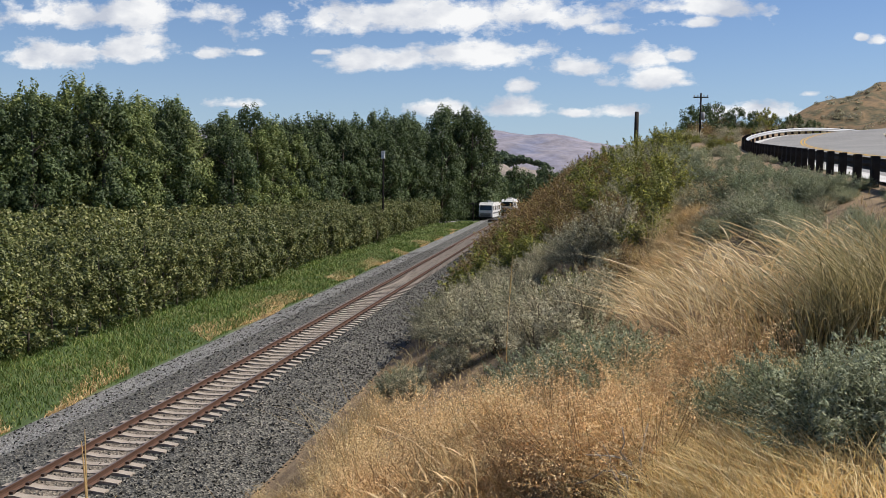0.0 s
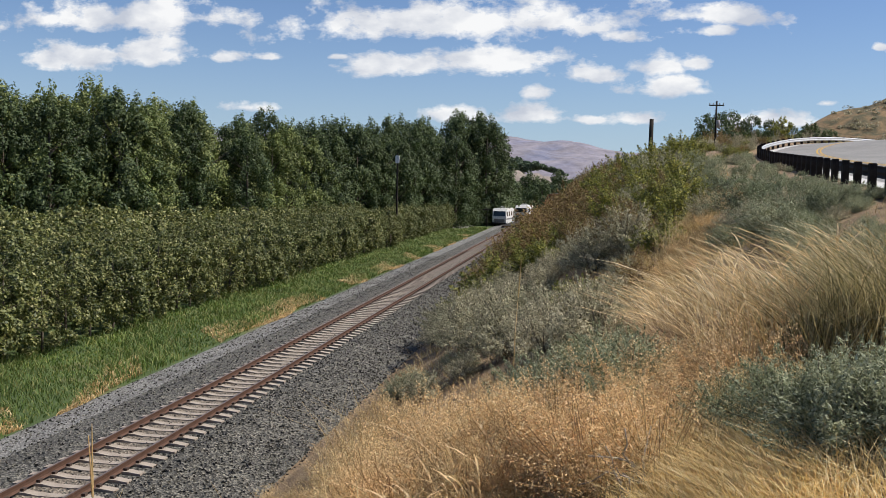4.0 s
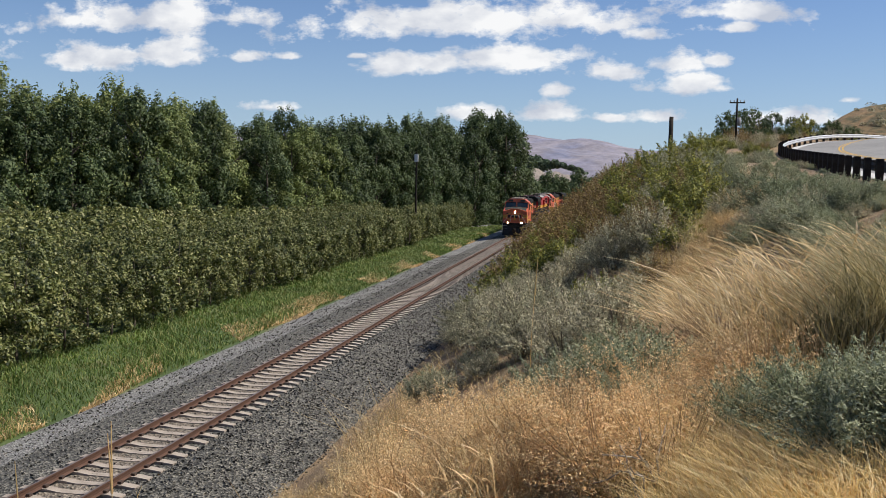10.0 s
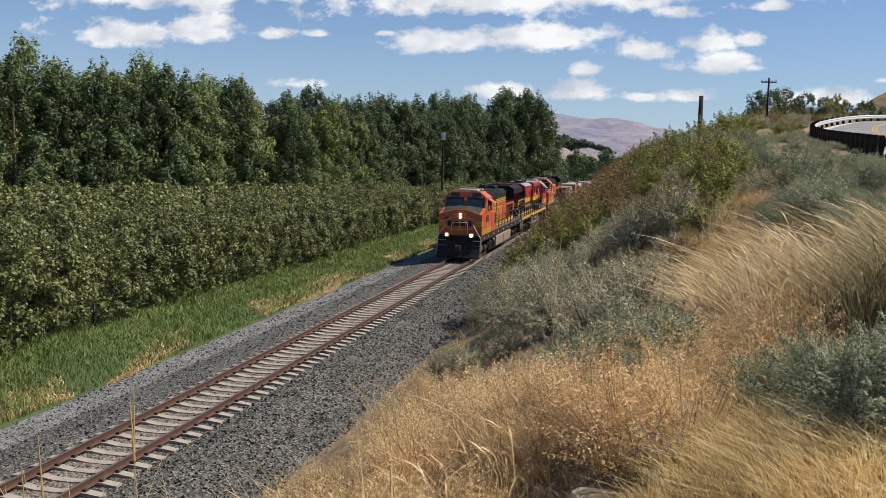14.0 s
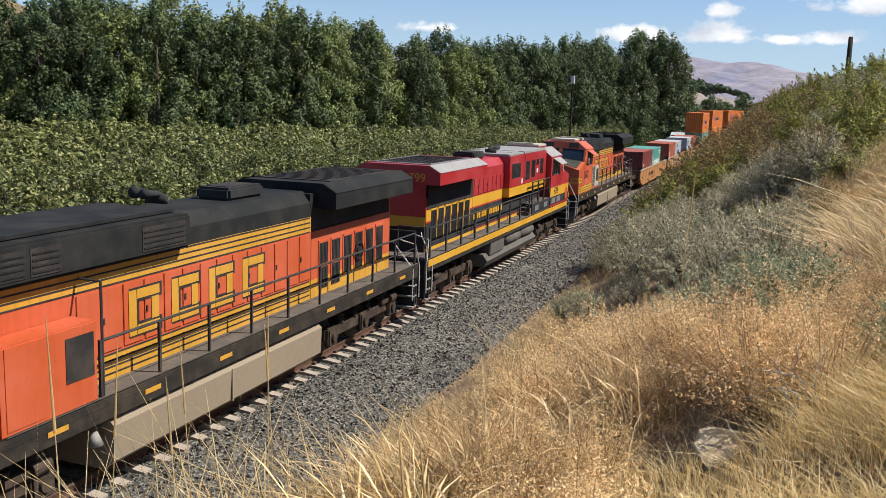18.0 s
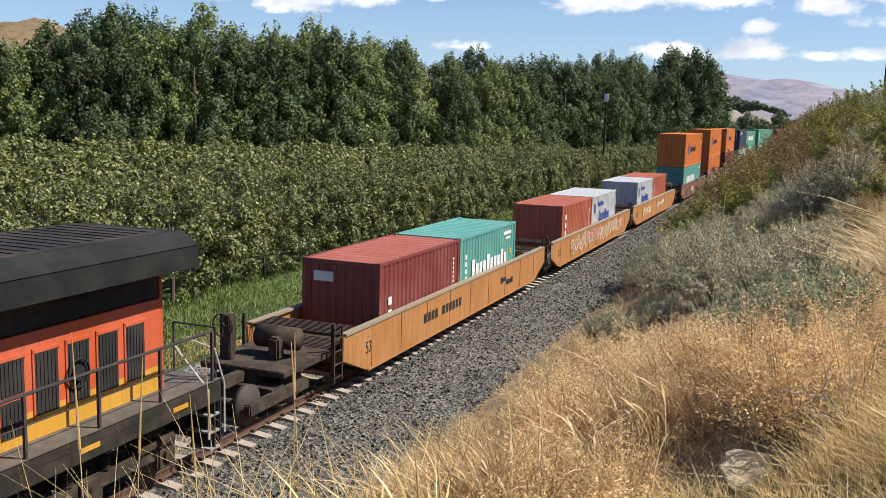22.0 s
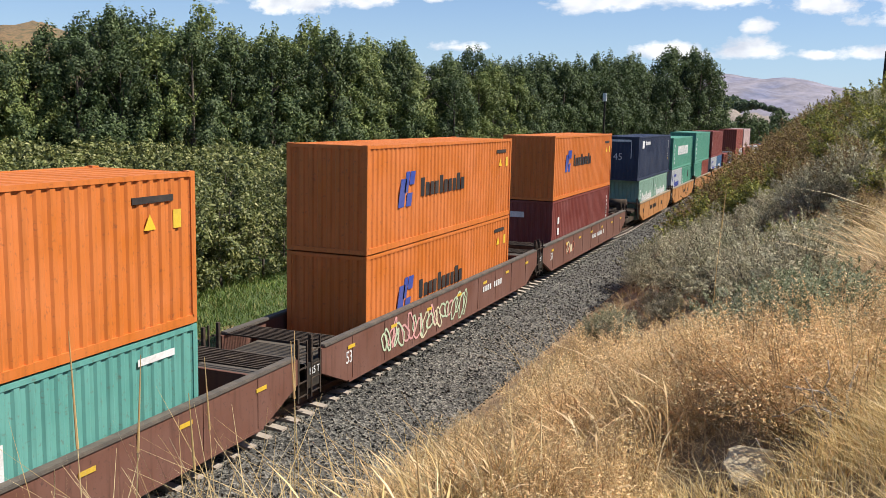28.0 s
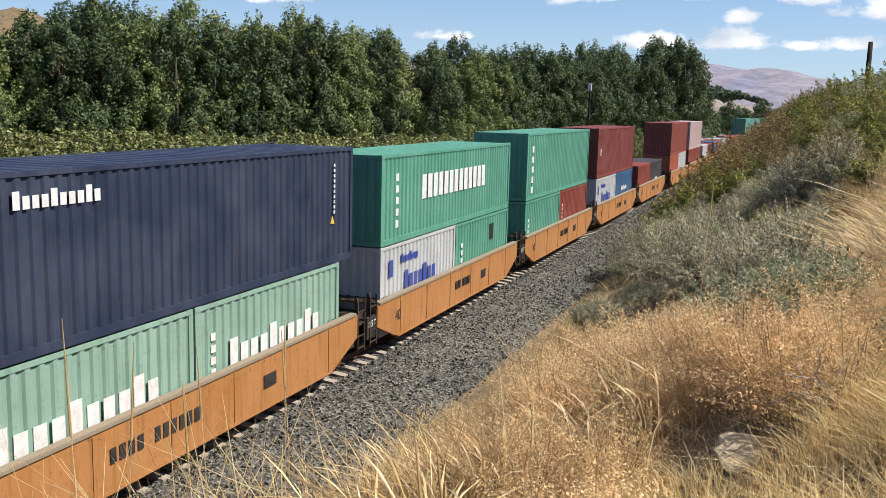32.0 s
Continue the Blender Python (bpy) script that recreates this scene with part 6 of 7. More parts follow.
def crown_points(rng, n, height, radius, base, clumps=26):
    """Leaf points and facings of a crown: uneven clumps on limbs, and upright tufts along the top."""
    c = []
    for k in range(clumps):
        t = (k + rng.uniform()) / clumps
        r = radius * math.sqrt(max(0.05, 1 - ((t - 0.38) / 0.66) ** 2)) * rng.uniform(0.5, 1.08)
        a = rng.uniform(0, math.tau)
        s = radius * rng.uniform(0.15, 0.30) * (1.12 - 0.5 * t)
        c.append((r * math.cos(a), r * math.sin(a), base + (height * 0.94 - base) * t, s, 1.25))
    for k in range(clumps // 5):
        a, t = rng.uniform(0, math.tau), rng.uniform(0.72, 1.0)
        r = radius * 0.62 * math.sqrt(max(0.02, 1.05 - t)) * 1.7 * rng.uniform(0.2, 1)
        c.append((r * math.cos(a), r * math.sin(a), base + (height - base) * t, radius * rng.uniform(0.08, 0.13), 2.8))
    c = np.array(c)
    share = c[:, 3] ** 1.25
    which = rng.choice(len(c), n, p=share / share.sum())
    d = unit_ball(n, rng, 0.30)
    p = d * c[which, 3:4]
    p[:, 2] *= c[which, 4]
    p += c[which, :3]
    p[:, 2] = np.maximum(p[:, 2], base * 0.4)
    out = np.stack([p[:, 0], p[:, 1], 0 * p[:, 0]], 1) / radius
    return p, d + 0.45 * out


def hedge_points(rng, n, height, radius, base, clumps=62):
    """Leaf points and facings of a pruned orchard tree: leafy shoots round a bushy head, open about the foot."""
    a, t = rng.uniform(0, math.tau, clumps), rng.uniform(size=clumps) ** 0.85
    r = radius * rng.uniform(0.35, 1.0, clumps) ** 0.5 * (1.02 - 0.45 * t ** 3) * (0.62 + 0.38 * np.minimum(1, t / 0.25))
    z = base + (height - base) * t * rng.uniform(0.86, 1.04, clumps)
    s = rng.uniform(0.20, 0.38, clumps)
    c = np.stack([r * np.cos(a), r * np.sin(a), z], 1)
    which = rng.integers(0, clumps, n)
    d = unit_ball(n, rng, 0.3)
    p = c[which] + d * s[which, None] * np.array([1, 1, 1.3])
    out = p * np.array([1, 1, 0]) / radius
    return p, d * 0.8 + 0.35 * out


def limbs(mesh, rng, height, radius, thick, n):
    mesh.rod((0, 0, -0.3), (0.05, 0.03, height * 0.45), thick, 8, thick * 0.6)
    mesh.rod((0.05, 0.03, height * 0.45), (0.0, 0.0, height * 0.92), thick * 0.6, 6, thick * 0.12)
    for k in range(n):
        h = height * rng.uniform(0.15, 0.7)
        a = rng.uniform(0, math.tau)
        r = radius * rng.uniform(0.5, 0.9)
        mesh.rod((0, 0, h), (r * math.cos(a), r * math.sin(a), h + height * rng.uniform(0.1, 0.25)), thick * 0.35, 5, thick * 0.08)


def tree_kind(name, label, rng, height, radius, leaves, leaf, mat, base=0.8, clumps=26, thick=0.28):
    T = thing(name, label, "tree", "trees behind the orchard" if height > 8 else "orchard trees")
    m = Mesh()
    limbs(m, rng, height, radius, thick, 9)
    part("trunk", m, M["bark"], T, "grey-brown trunk with limbs")
    pts, facing = crown_points(rng, leaves, height, radius, base, clumps) if height > 4.5 else hedge_points(rng, leaves, height, radius, base)
    part("crown", flakes("crown", pts, leaf, 0.6, 0.35, mat, rng, facing=facing), mat, T, "leafy crown")
    return T


def place_copies(proto, spots, group=""):
    """The first spot takes the tree itself, the others its copies."""
    for k, (x, y, z, s, turn) in enumerate(spots):
        ob = proto if k == 0 else copy_thing(proto, Matrix.Identity(4))
        ob.location, ob.scale, ob.rotation_euler = (x, y, z), (s, s, s), (0, 0, turn)


def tree_line():
    rng = np.random.default_rng(11)
    kinds = []
    for k in range(3):
        kinds.append(tree_kind("poplar_tree", "tall dense green broadleaf tree behind the orchard", rng, 15.0, 4.1, 14500, 0.145, M["tree_leaf"], 0.3, 120, 0.30))
    for k in range(2):
        kinds.append(tree_kind("poplar_tree", "tall dark green broadleaf tree behind the orchard", rng, 15.0, 4.2, 14500, 0.145, M["dark_leaf"], 0.3, 120, 0.30))
    kinds.append(tree_kind("poplar_tree", "dense dark green broadleaf tree behind the orchard", rng, 15.5, 3.8, 13500, 0.145, M["dark_leaf"], 0.4, 110, 0.28))
    spots = [[] for _ in kinds]
    line = [(-62, 5), (-56, 22), (-50, 38), (-42, 57), (-33, 76), (-27, 96), (-19.5, 117), (-9.6, 139)]
    lx, ly = [p[0] for p in line], [p[1] for p in line]
    t = 0.0
    while t <= 7:
        i = min(6, int(t))
        x = lx[i] + (lx[i + 1] - lx[i]) * (t - i)
        y = ly[i] + (ly[i + 1] - ly[i]) * (t - i)
        for row in range(3):
            dx, dy = rng.normal(0, 0.9), rng.normal(0, 0.9)
            ox, oy = -3.6 * row * 0.9, 3.6 * row * 0.35
            h = np.interp(t, TOP_T, TOP_H) / 15.0 * rng.uniform(0.86, 1.04) * (0.92 if row == 0 else 1.0)
            q = int(rng.integers(0, 3)) if t < 1.6 else int(rng.integers(0, 6)) if t < 5.2 else int(rng.choice([3, 4, 3, 4, 5]))
            spots[q].append((x + ox + dx, y + oy + dy, float(land(x + ox, y + oy)) - 0.1, h, rng.uniform(0, 6.28)))
        t += 0.19
    for x, y, h in ((-7.0, 143, 1.22), (-8.8, 147, 1.28), (-6.0, 148, 1.12), (-11.5, 141, 1.24), (-12.5, 146, 1.3)):
        spots[5].append((x, y, float(land(x, y)) - 0.1, h, 3.1 * h + y))
    for kd, sp in zip(kinds, spots):
        if sp:
            place_copies(kd, sp)
    # trees by the crossing and beyond it
    far = tree_kind("roadside_tree", "dark green tree beyond the level crossing", rng, 9.0, 4.6, 8200, 0.20, M["dark_leaf"], 0.2, 70, 0.25)
    place_copies(far, [(-7.0 + 3.3 * k + rng.normal(0, 1), 196 + rng.uniform(-8, 30) + 1.5 * k, -0.8, rng.uniform(0.8, 1.15), rng.uniform(0, 6)) for k in range(12)] +
                 [(-14, 150, -0.8, 1.2, 1.0), (-20, 160, -0.8, 1.3, 2.0), (-26, 152, -0.8, 1.4, 4.0), (-10, 172, -0.8, 0.9, 3.0)])
    roadside = tree_kind("hill_tree", "round green tree beside the road", rng, 6.0, 3.6, 4200, 0.15, M["dark_leaf"], 0.1, 50, 0.2)
    place_copies(roadside, [(x, y, float(land(x, y)) - 0.3, k, 1.7 * k + x) for x, y, k in ((26.2, 99, 0.78), (28.4, 101, 0.66), (24.6, 97, 0.60), (31.0, 101, 0.48), (22.6, 96, 0.42), (33.6, 102, 0.40), (35.6, 100, 0.34), (20.8, 94, 0.40), (29.6, 97, 0.34), (27.2, 95, 0.32), (32.4, 97, 0.30), (24.0, 92, 0.30), (22.0, 90, 0.30), (38.5, 103, 0.5), (41.0, 104, 0.45))])
    bright = tree_kind("yellow_green_shrub", "pale yellow-green rounded shrub beside the road", rng, 4.6, 2.4, 3600, 0.11, M["green_shrub"], 0.2, 30, 0.12)
    place_copies(bright, [(34.2, 98.5, float(land(34.2, 98.5)) - 0.2, 0.62, 0.3)])


TOP_T = (0, 1, 2, 3, 4, 5, 6, 7)
TOP_H = (8.4, 11.0, 13.2, 16.4, 15.6, 15.2, 16.2, 18.8)


def orchard():
    rng = np.random.default_rng(21)
    kinds = [tree_kind("orchard_tree", "leafy orchard tree pruned into a hedge row", rng, 4.2, 1.85, 4300, 0.080, M["orchard_leaf"], 0.40, 22, 0.09) for _ in range(4)]
    spots = [[] for _ in kinds]
    back = []
    for row in range(13):
        x = -12.2 - 3.9 * row
        y = -14.0
        while y < 132:
            edge = np.interp(y, [5, 22, 38, 57, 76, 96, 117, 139], [-62, -56, -50, -42, -33, -27, -19.5, -13]) + 3.6
            if x > edge:
                px, py, s = x + rng.normal(0, 0.25), y + rng.normal(0, 0.3), rng.uniform(0.82, 1.1)
                if row < 3 and len(spots[0]) + len(spots[1]) + len(spots[2]) + len(spots[3]) < 230:
                    spots[int(rng.integers(0, 4))].append((px, py, float(land(px, py)), s, rng.uniform(0, 6.28)))
                else:
                    back.append((px, py, float(land(px, py)), s))
            y += 1.9
    for kd, sp in zip(kinds, spots):
        place_copies(kd, sp)
    pts, facing = [], []
    for px, py, pz, s in back:
        d = math.hypot(px - 12, py + 19)
        n = int(np.clip(1300 * (45 / d) ** 1.5, 300, 1300))
        c, f = hedge_points(rng, int(n * 1.6), 4.2 * s, 2.0, 1.8, 40)
        pts.append(c + (px, py, pz))
        facing.append(f)
    allp = np.concatenate(pts)
    dd = np.hypot(allp[:, 0] - 12, allp[:, 1] + 19)
    tagged(new("orchard_rows", flakes("orchard_rows", allp, 0.06 + 0.0010 * dd, 0.6, 0.5, M["orchard_leaf"], rng, facing=np.concatenate(facing))), "dense leafy rows of orchard trees", "orchard", kind="stuff")


tree_line()
orchard()


def bush_kind(name, label, category, rng, height, radius, leaves, leaf, mat, stem, plumes=34, aspect=0.3, fat=0.15, upright=1.0, twigs=30, airy=0.0):
    """A shrub of leafy plumes that fan out from its foot, with dark gaps between them."""
    B = thing(name, label, category, name + "s on the slope")
    m = Mesh()
    foots, tips, fats = [], [], []
    for k in range(plumes):
        a, up = rng.uniform(0, math.tau), rng.uniform(0.05, 1.0) ** 0.8
        out = radius * math.sqrt(1 - up * up * 0.95) * rng.uniform(0.72, 1.10)
        h = height * (0.16 + 0.84 * up) * rng.uniform(0.74, 1.10)
        q = 0.30 + 0.25 * airy
        foots.append((out * q * math.cos(a), out * q * math.sin(a), h * 0.42 * (1 - airy)))
        tips.append((out * math.cos(a), out * math.sin(a), h))
        fats.append(fat * radius * rng.uniform(0.7, 1.35))
        if k < twigs:
            wob = Vector((rng.normal(), rng.normal(), 0)) * 0.05 * radius
            mid = Vector(foots[-1]) + wob
            m.rod((0.05 * math.cos(a), 0.05 * math.sin(a), -0.1), mid, 0.014 * height, 4, 0.009 * height)
            m.rod(mid, tips[-1], 0.008 * height, 3, 0.003 * height)
    tagged(part("twig_tangle", m, stem, B, "bare twiggy stems"), kind="stuff")
    foots, tips, fats = np.array(foots), np.array(tips), np.array(fats)
    size = np.linalg.norm(tips - foots, axis=1) * fats
    which = rng.choice(plumes, leaves, p=size / size.sum())
    t = rng.uniform(0, 1.08, leaves)[:, None]
    way = (tips - foots)[which]
    way = way / (np.linalg.norm(way, axis=1)[:, None] + 1e-6)
    d = unit_ball(leaves, rng, 0.35)
    round_ = np.sin(np.pi * np.clip(0.18 + 0.78 * t, 0, 1)) ** 0.7
    p = foots[which] * (1 - t) + tips[which] * t + d * fats[which, None] * round_
    p[:, 2] = np.maximum(p[:, 2], 0.02)
    out = p * np.array([1 / radius, 1 / radius, 0.6 / height])
    tagged(part("foliage", flakes("foliage", p, leaf, aspect, 0.72, mat, rng, (way + np.array([0, 0, 0.5])) * upright, d * 0.8 + out * 0.45), mat, B, "small leaves"), kind="stuff")
    return B


def put_bushes(proto, spots, rng):
    for k, (x, y, s) in enumerate(spots):
        ob = proto if k == 0 else copy_thing(proto, Matrix.Identity(4))
        ob.location = (x, y, float(land(x, y)) - 0.04)
        ob.scale, ob.rotation_euler = (s * rng.uniform(0.92, 1.1), s * rng.uniform(0.92, 1.1), s), (0, 0, rng.uniform(0, 6.28))


def fill_slope():
    """More shrubs between the placed ones, capped low beside the road to suit the camera's view of the guard rail, and
    denser at the foot of the bank.
    """
    rng = np.random.default_rng(9)

    def put(kind, x, y, s):
        kind.append((round(float(x), 2), round(float(y), 2), round(float(s), 2)))

    def free(x, y, gap, kinds):
        return all(math.hypot(x - a, y - b) > gap for k in kinds for a, b, c in k)

    for _ in range(1100):
        y = 4 + 100 * rng.uniform() ** 1.2
        x = rng.uniform(5.3, float(np.interp(y, ROAD_Y, ROAD_X)) - 1.0)
        if abs(x - STRIP(y)) < 1.0 and y < 19 or y < 13 and x < 7.4:
            continue
        if not free(x, y, 0.75 + 0.010 * math.hypot(x - 12, y + 19), (SAGE, GREEN, RUST, BLUE)):
            continue
        u, r, s = (x - 5) / (float(np.interp(y, ROAD_Y, ROAD_X)) - 5), rng.uniform(), rng.uniform(0.7, 1.25) * (0.8 if y < 14 else 1)
        # height cap that keeps the guard rail clear in the camera's view
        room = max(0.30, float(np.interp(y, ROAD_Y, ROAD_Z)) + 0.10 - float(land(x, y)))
        if y < 22 and x < 11:
            kind = SAGE if r < 0.85 else BLUE
        elif u < 0.45:
            kind = RUST if r < 0.42 else GREEN if r < 0.62 else SAGE
        elif y < 50 and u > 0.68:
            kind = BLUE if r < 0.75 else SAGE
        else:
            kind = SAGE if r < 0.45 else GREEN if r < 0.72 else RUST
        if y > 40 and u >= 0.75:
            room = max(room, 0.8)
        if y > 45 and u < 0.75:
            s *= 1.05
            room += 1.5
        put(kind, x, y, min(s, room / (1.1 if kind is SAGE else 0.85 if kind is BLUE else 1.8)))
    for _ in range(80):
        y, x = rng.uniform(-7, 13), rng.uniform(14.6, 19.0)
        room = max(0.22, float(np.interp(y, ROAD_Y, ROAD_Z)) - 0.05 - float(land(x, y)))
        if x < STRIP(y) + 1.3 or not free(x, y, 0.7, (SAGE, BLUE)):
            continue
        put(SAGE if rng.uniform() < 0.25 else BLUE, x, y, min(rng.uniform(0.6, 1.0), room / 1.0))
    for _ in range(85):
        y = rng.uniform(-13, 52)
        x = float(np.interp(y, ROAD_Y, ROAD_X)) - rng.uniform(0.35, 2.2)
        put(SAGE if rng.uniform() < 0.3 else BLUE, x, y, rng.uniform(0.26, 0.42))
    for _ in range(34):
        y = rng.uniform(-3, 17)
        put(DRY, STRIP(y) + rng.normal(0, 0.5), y, rng.uniform(0.35, 0.65))
    for gx in np.arange(9.6, 12.9, 0.55):
        for gy in np.arange(-16.4, -10.6, 0.55):
            x, y = gx + rng.normal(0, 0.14), gy + rng.normal(0, 0.14)
            by_rock = -0.36 < x - ROCK_AT[0] < 0.75 and -17.2 < y < ROCK_AT[1] + 0.45
            if math.hypot(x - 12, y + 19.3) > 2.9 and x < 11.6 + 0.35 * (y + 17) and not by_rock:
                put(DRY, x, y, rng.uniform(0.42, 0.78))


def STRIP(y):
    """The line of the bare, dry strip that runs down the bank."""
    return 13.3 + 0.19 * (y - 2)


def slope_plants():
    rng = np.random.default_rng(5)
    sage = [bush_kind("sagebrush", "grey-green sagebrush on the dry slope", "shrub", rng, 1.1, 1.0, 10000, 0.030, M["sage_leaf"], M["stem"], 95, 0.26, 0.125, 1.9, 26) for _ in range(3)]
    blue = [bush_kind("rabbitbrush", "pale blue-green rabbitbrush on the dry slope", "shrub", rng, 0.85, 0.72, 11500, 0.019, M["blue_sage"], M["stem"], 90, 0.34, 0.15, 1.5, 20) for _ in range(3)]
    dry = [bush_kind("dry_mustard", "dried orange-brown tumble mustard bush", "shrub", rng, 0.85, 0.8, 9500, 0.0125, M["dry_leaf"], M["dry_stem"], 130, 0.42, 0.20, 0.3, 60, 0.45) for _ in range(4)]
    green = [bush_kind("green_shrub", "yellow-green leafy shrub on the bank", "shrub", rng, 1.9, 1.5, 5200, 0.050, M["green_shrub"], M["stem"], 44, 0.55, 0.17, 0.4, 26) for _ in range(3)]
    rust = [bush_kind("rusty_shrub", "rust-brown autumn shrub on the bank", "shrub", rng, 1.8, 1.6, 6000, 0.042, M["rust_shrub"], M["stem"], 60, 0.5, 0.14, 0.5, 40) for _ in range(2)]
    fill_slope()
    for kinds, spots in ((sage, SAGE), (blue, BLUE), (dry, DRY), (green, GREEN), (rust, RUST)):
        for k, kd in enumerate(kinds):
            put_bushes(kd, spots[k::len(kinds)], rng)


ROCK_AT = (11.86, -14.13)
SAGE = [(5.4, 21.8, 1.4), (8.36, 9.25, 1.7), (9.75, 5.62, 1.6), (11.06, 0.51, 1.25), (11.22, 2.86, 1.4), (12.12, -0.72, 1.35), (11.73, 5.5, 1.24), (8.78, 12.17, 1.41), (6.2, 21.44, 1.26), (9.96, 10.51, 1.33), (12.03, 13.32, 1.44), (13.18, 13.15, 1.6), (11.38, 17.25, 1.11), (10.54, 16.31, 0.99), (14.81, 32.96, 1.9), (16.77, 42.58, 1.7), (13.0, 9.7, 0.7), (12.6, 4.51, 0.6), (16.49, 7.29, 0.97), (15.85, 14.0, 0.95), (12.0, 2.09, 0.72), (13.8, 60.0, 2.1), (11.8, 66.0, 2.2), (7.2, 15.5, 1.2)]
BLUE = [(16.66, 10.26, 1.8), (16.98, 19.39, 1.5), (16.28, 4.45, 1.5), (17.42, 6.06, 1.3), (18.09, 5.94, 1.1), (17.87, 10.54, 1.25), (18.86, 26.0, 1.1), (17.93, 31.32, 1.34), (18.68, 6.09, 0.8), (18.52, 45.75, 1.7), (19.22, 22.12, 0.9), (18.51, 9.68, 0.9), (19.2, 6.02, 0.5), (12.4, 2.2, 0.77), (12.05, -11.07, 0.95), (12.2, -12.0, 0.85), (11.74, -4.74, 0.7), (7.19, 5.89, 0.94), (6.66, 6.1, 0.95), (12.8, -13.4, 0.47), (13.11, -13.8, 0.6), (13.22, -14.2, 0.66), (13.55, -14.3, 0.72), (13.7, -14.1, 0.62), (13.05, -13.3, 0.4), (13.45, -13.8, 0.55), (12.43, -11.44, 0.75), (11.7, -10.2, 0.95), (12.2, -9.6, 0.85), (11.3, -9.4, 0.9), (11.5, -4.1, 0.8), (11.1, -2.0, 0.66)]
DRY = [(7.5, 1.02, 1.26), (9.38, -3.84, 1.44), (11.13, -11.92, 0.77), (11.53, -12.39, 0.72), (11.88, -13.01, 0.65), (11.14, -12.98, 0.63), (10.26, -11.84, 0.57), (7.43, -3.39, 0.92), (6.73, 7.56, 0.98), (11.58, -9.88, 0.62), (10.26, -2.99, 0.89), (7.26, -1.12, 1.15), (11.04, -14.05, 0.49), (10.1, -13.46, 0.54), (9.86, -14.32, 0.51), (10.55, -13.69, 0.54), (9.54, -14.5, 0.58), (10.9, -12.01, 0.35), (11.5, -13.1, 0.55), (11.3, -16.4, 0.31), (10.9, -16.5, 0.33), (8.84, -12.07, 0.38), (5.89, -3.85, 0.93), (5.87, -1.96, 0.87)]
GREEN = [(15.58, 18.59, 0.85), (14.6, 20.5, 0.8), (13.55, 52.6, 1.2), (9.95, 19.5, 0.8), (13.82, 20.0, 0.75), (10.76, 23.44, 0.8), (9.21, 20.8, 0.75), (15.9, 24.0, 1.0), (15.2, 28.0, 1.1), (12.6, 38.0, 1.3), (14.4, 35.0, 1.3)]
RUST = [(11.03, 38.19, 1.32), (9.63, 38.8, 1.37), (8.09, 31.22, 1.16), (7.53, 27.36, 1.03), (8.77, 35.52, 1.39), (12.3, 25.53, 0.9), (13.59, 28.37, 0.9), (6.2, 45.0, 1.2), (8.8, 70, 1.1), (11.3, 62, 1.2), (11.0, 72, 1.2), (10.6, 84, 1.4), (10.6, 54, 1.1), (12.6, 72, 1.4), (13.2, 80, 1.6), (13.8, 90, 1.8), (7.4, 58, 1.2), (8.4, 92, 1.5)]
slope_plants()


def on_land(x, y):
    return np.stack([x, y, land(x, y)], 1)


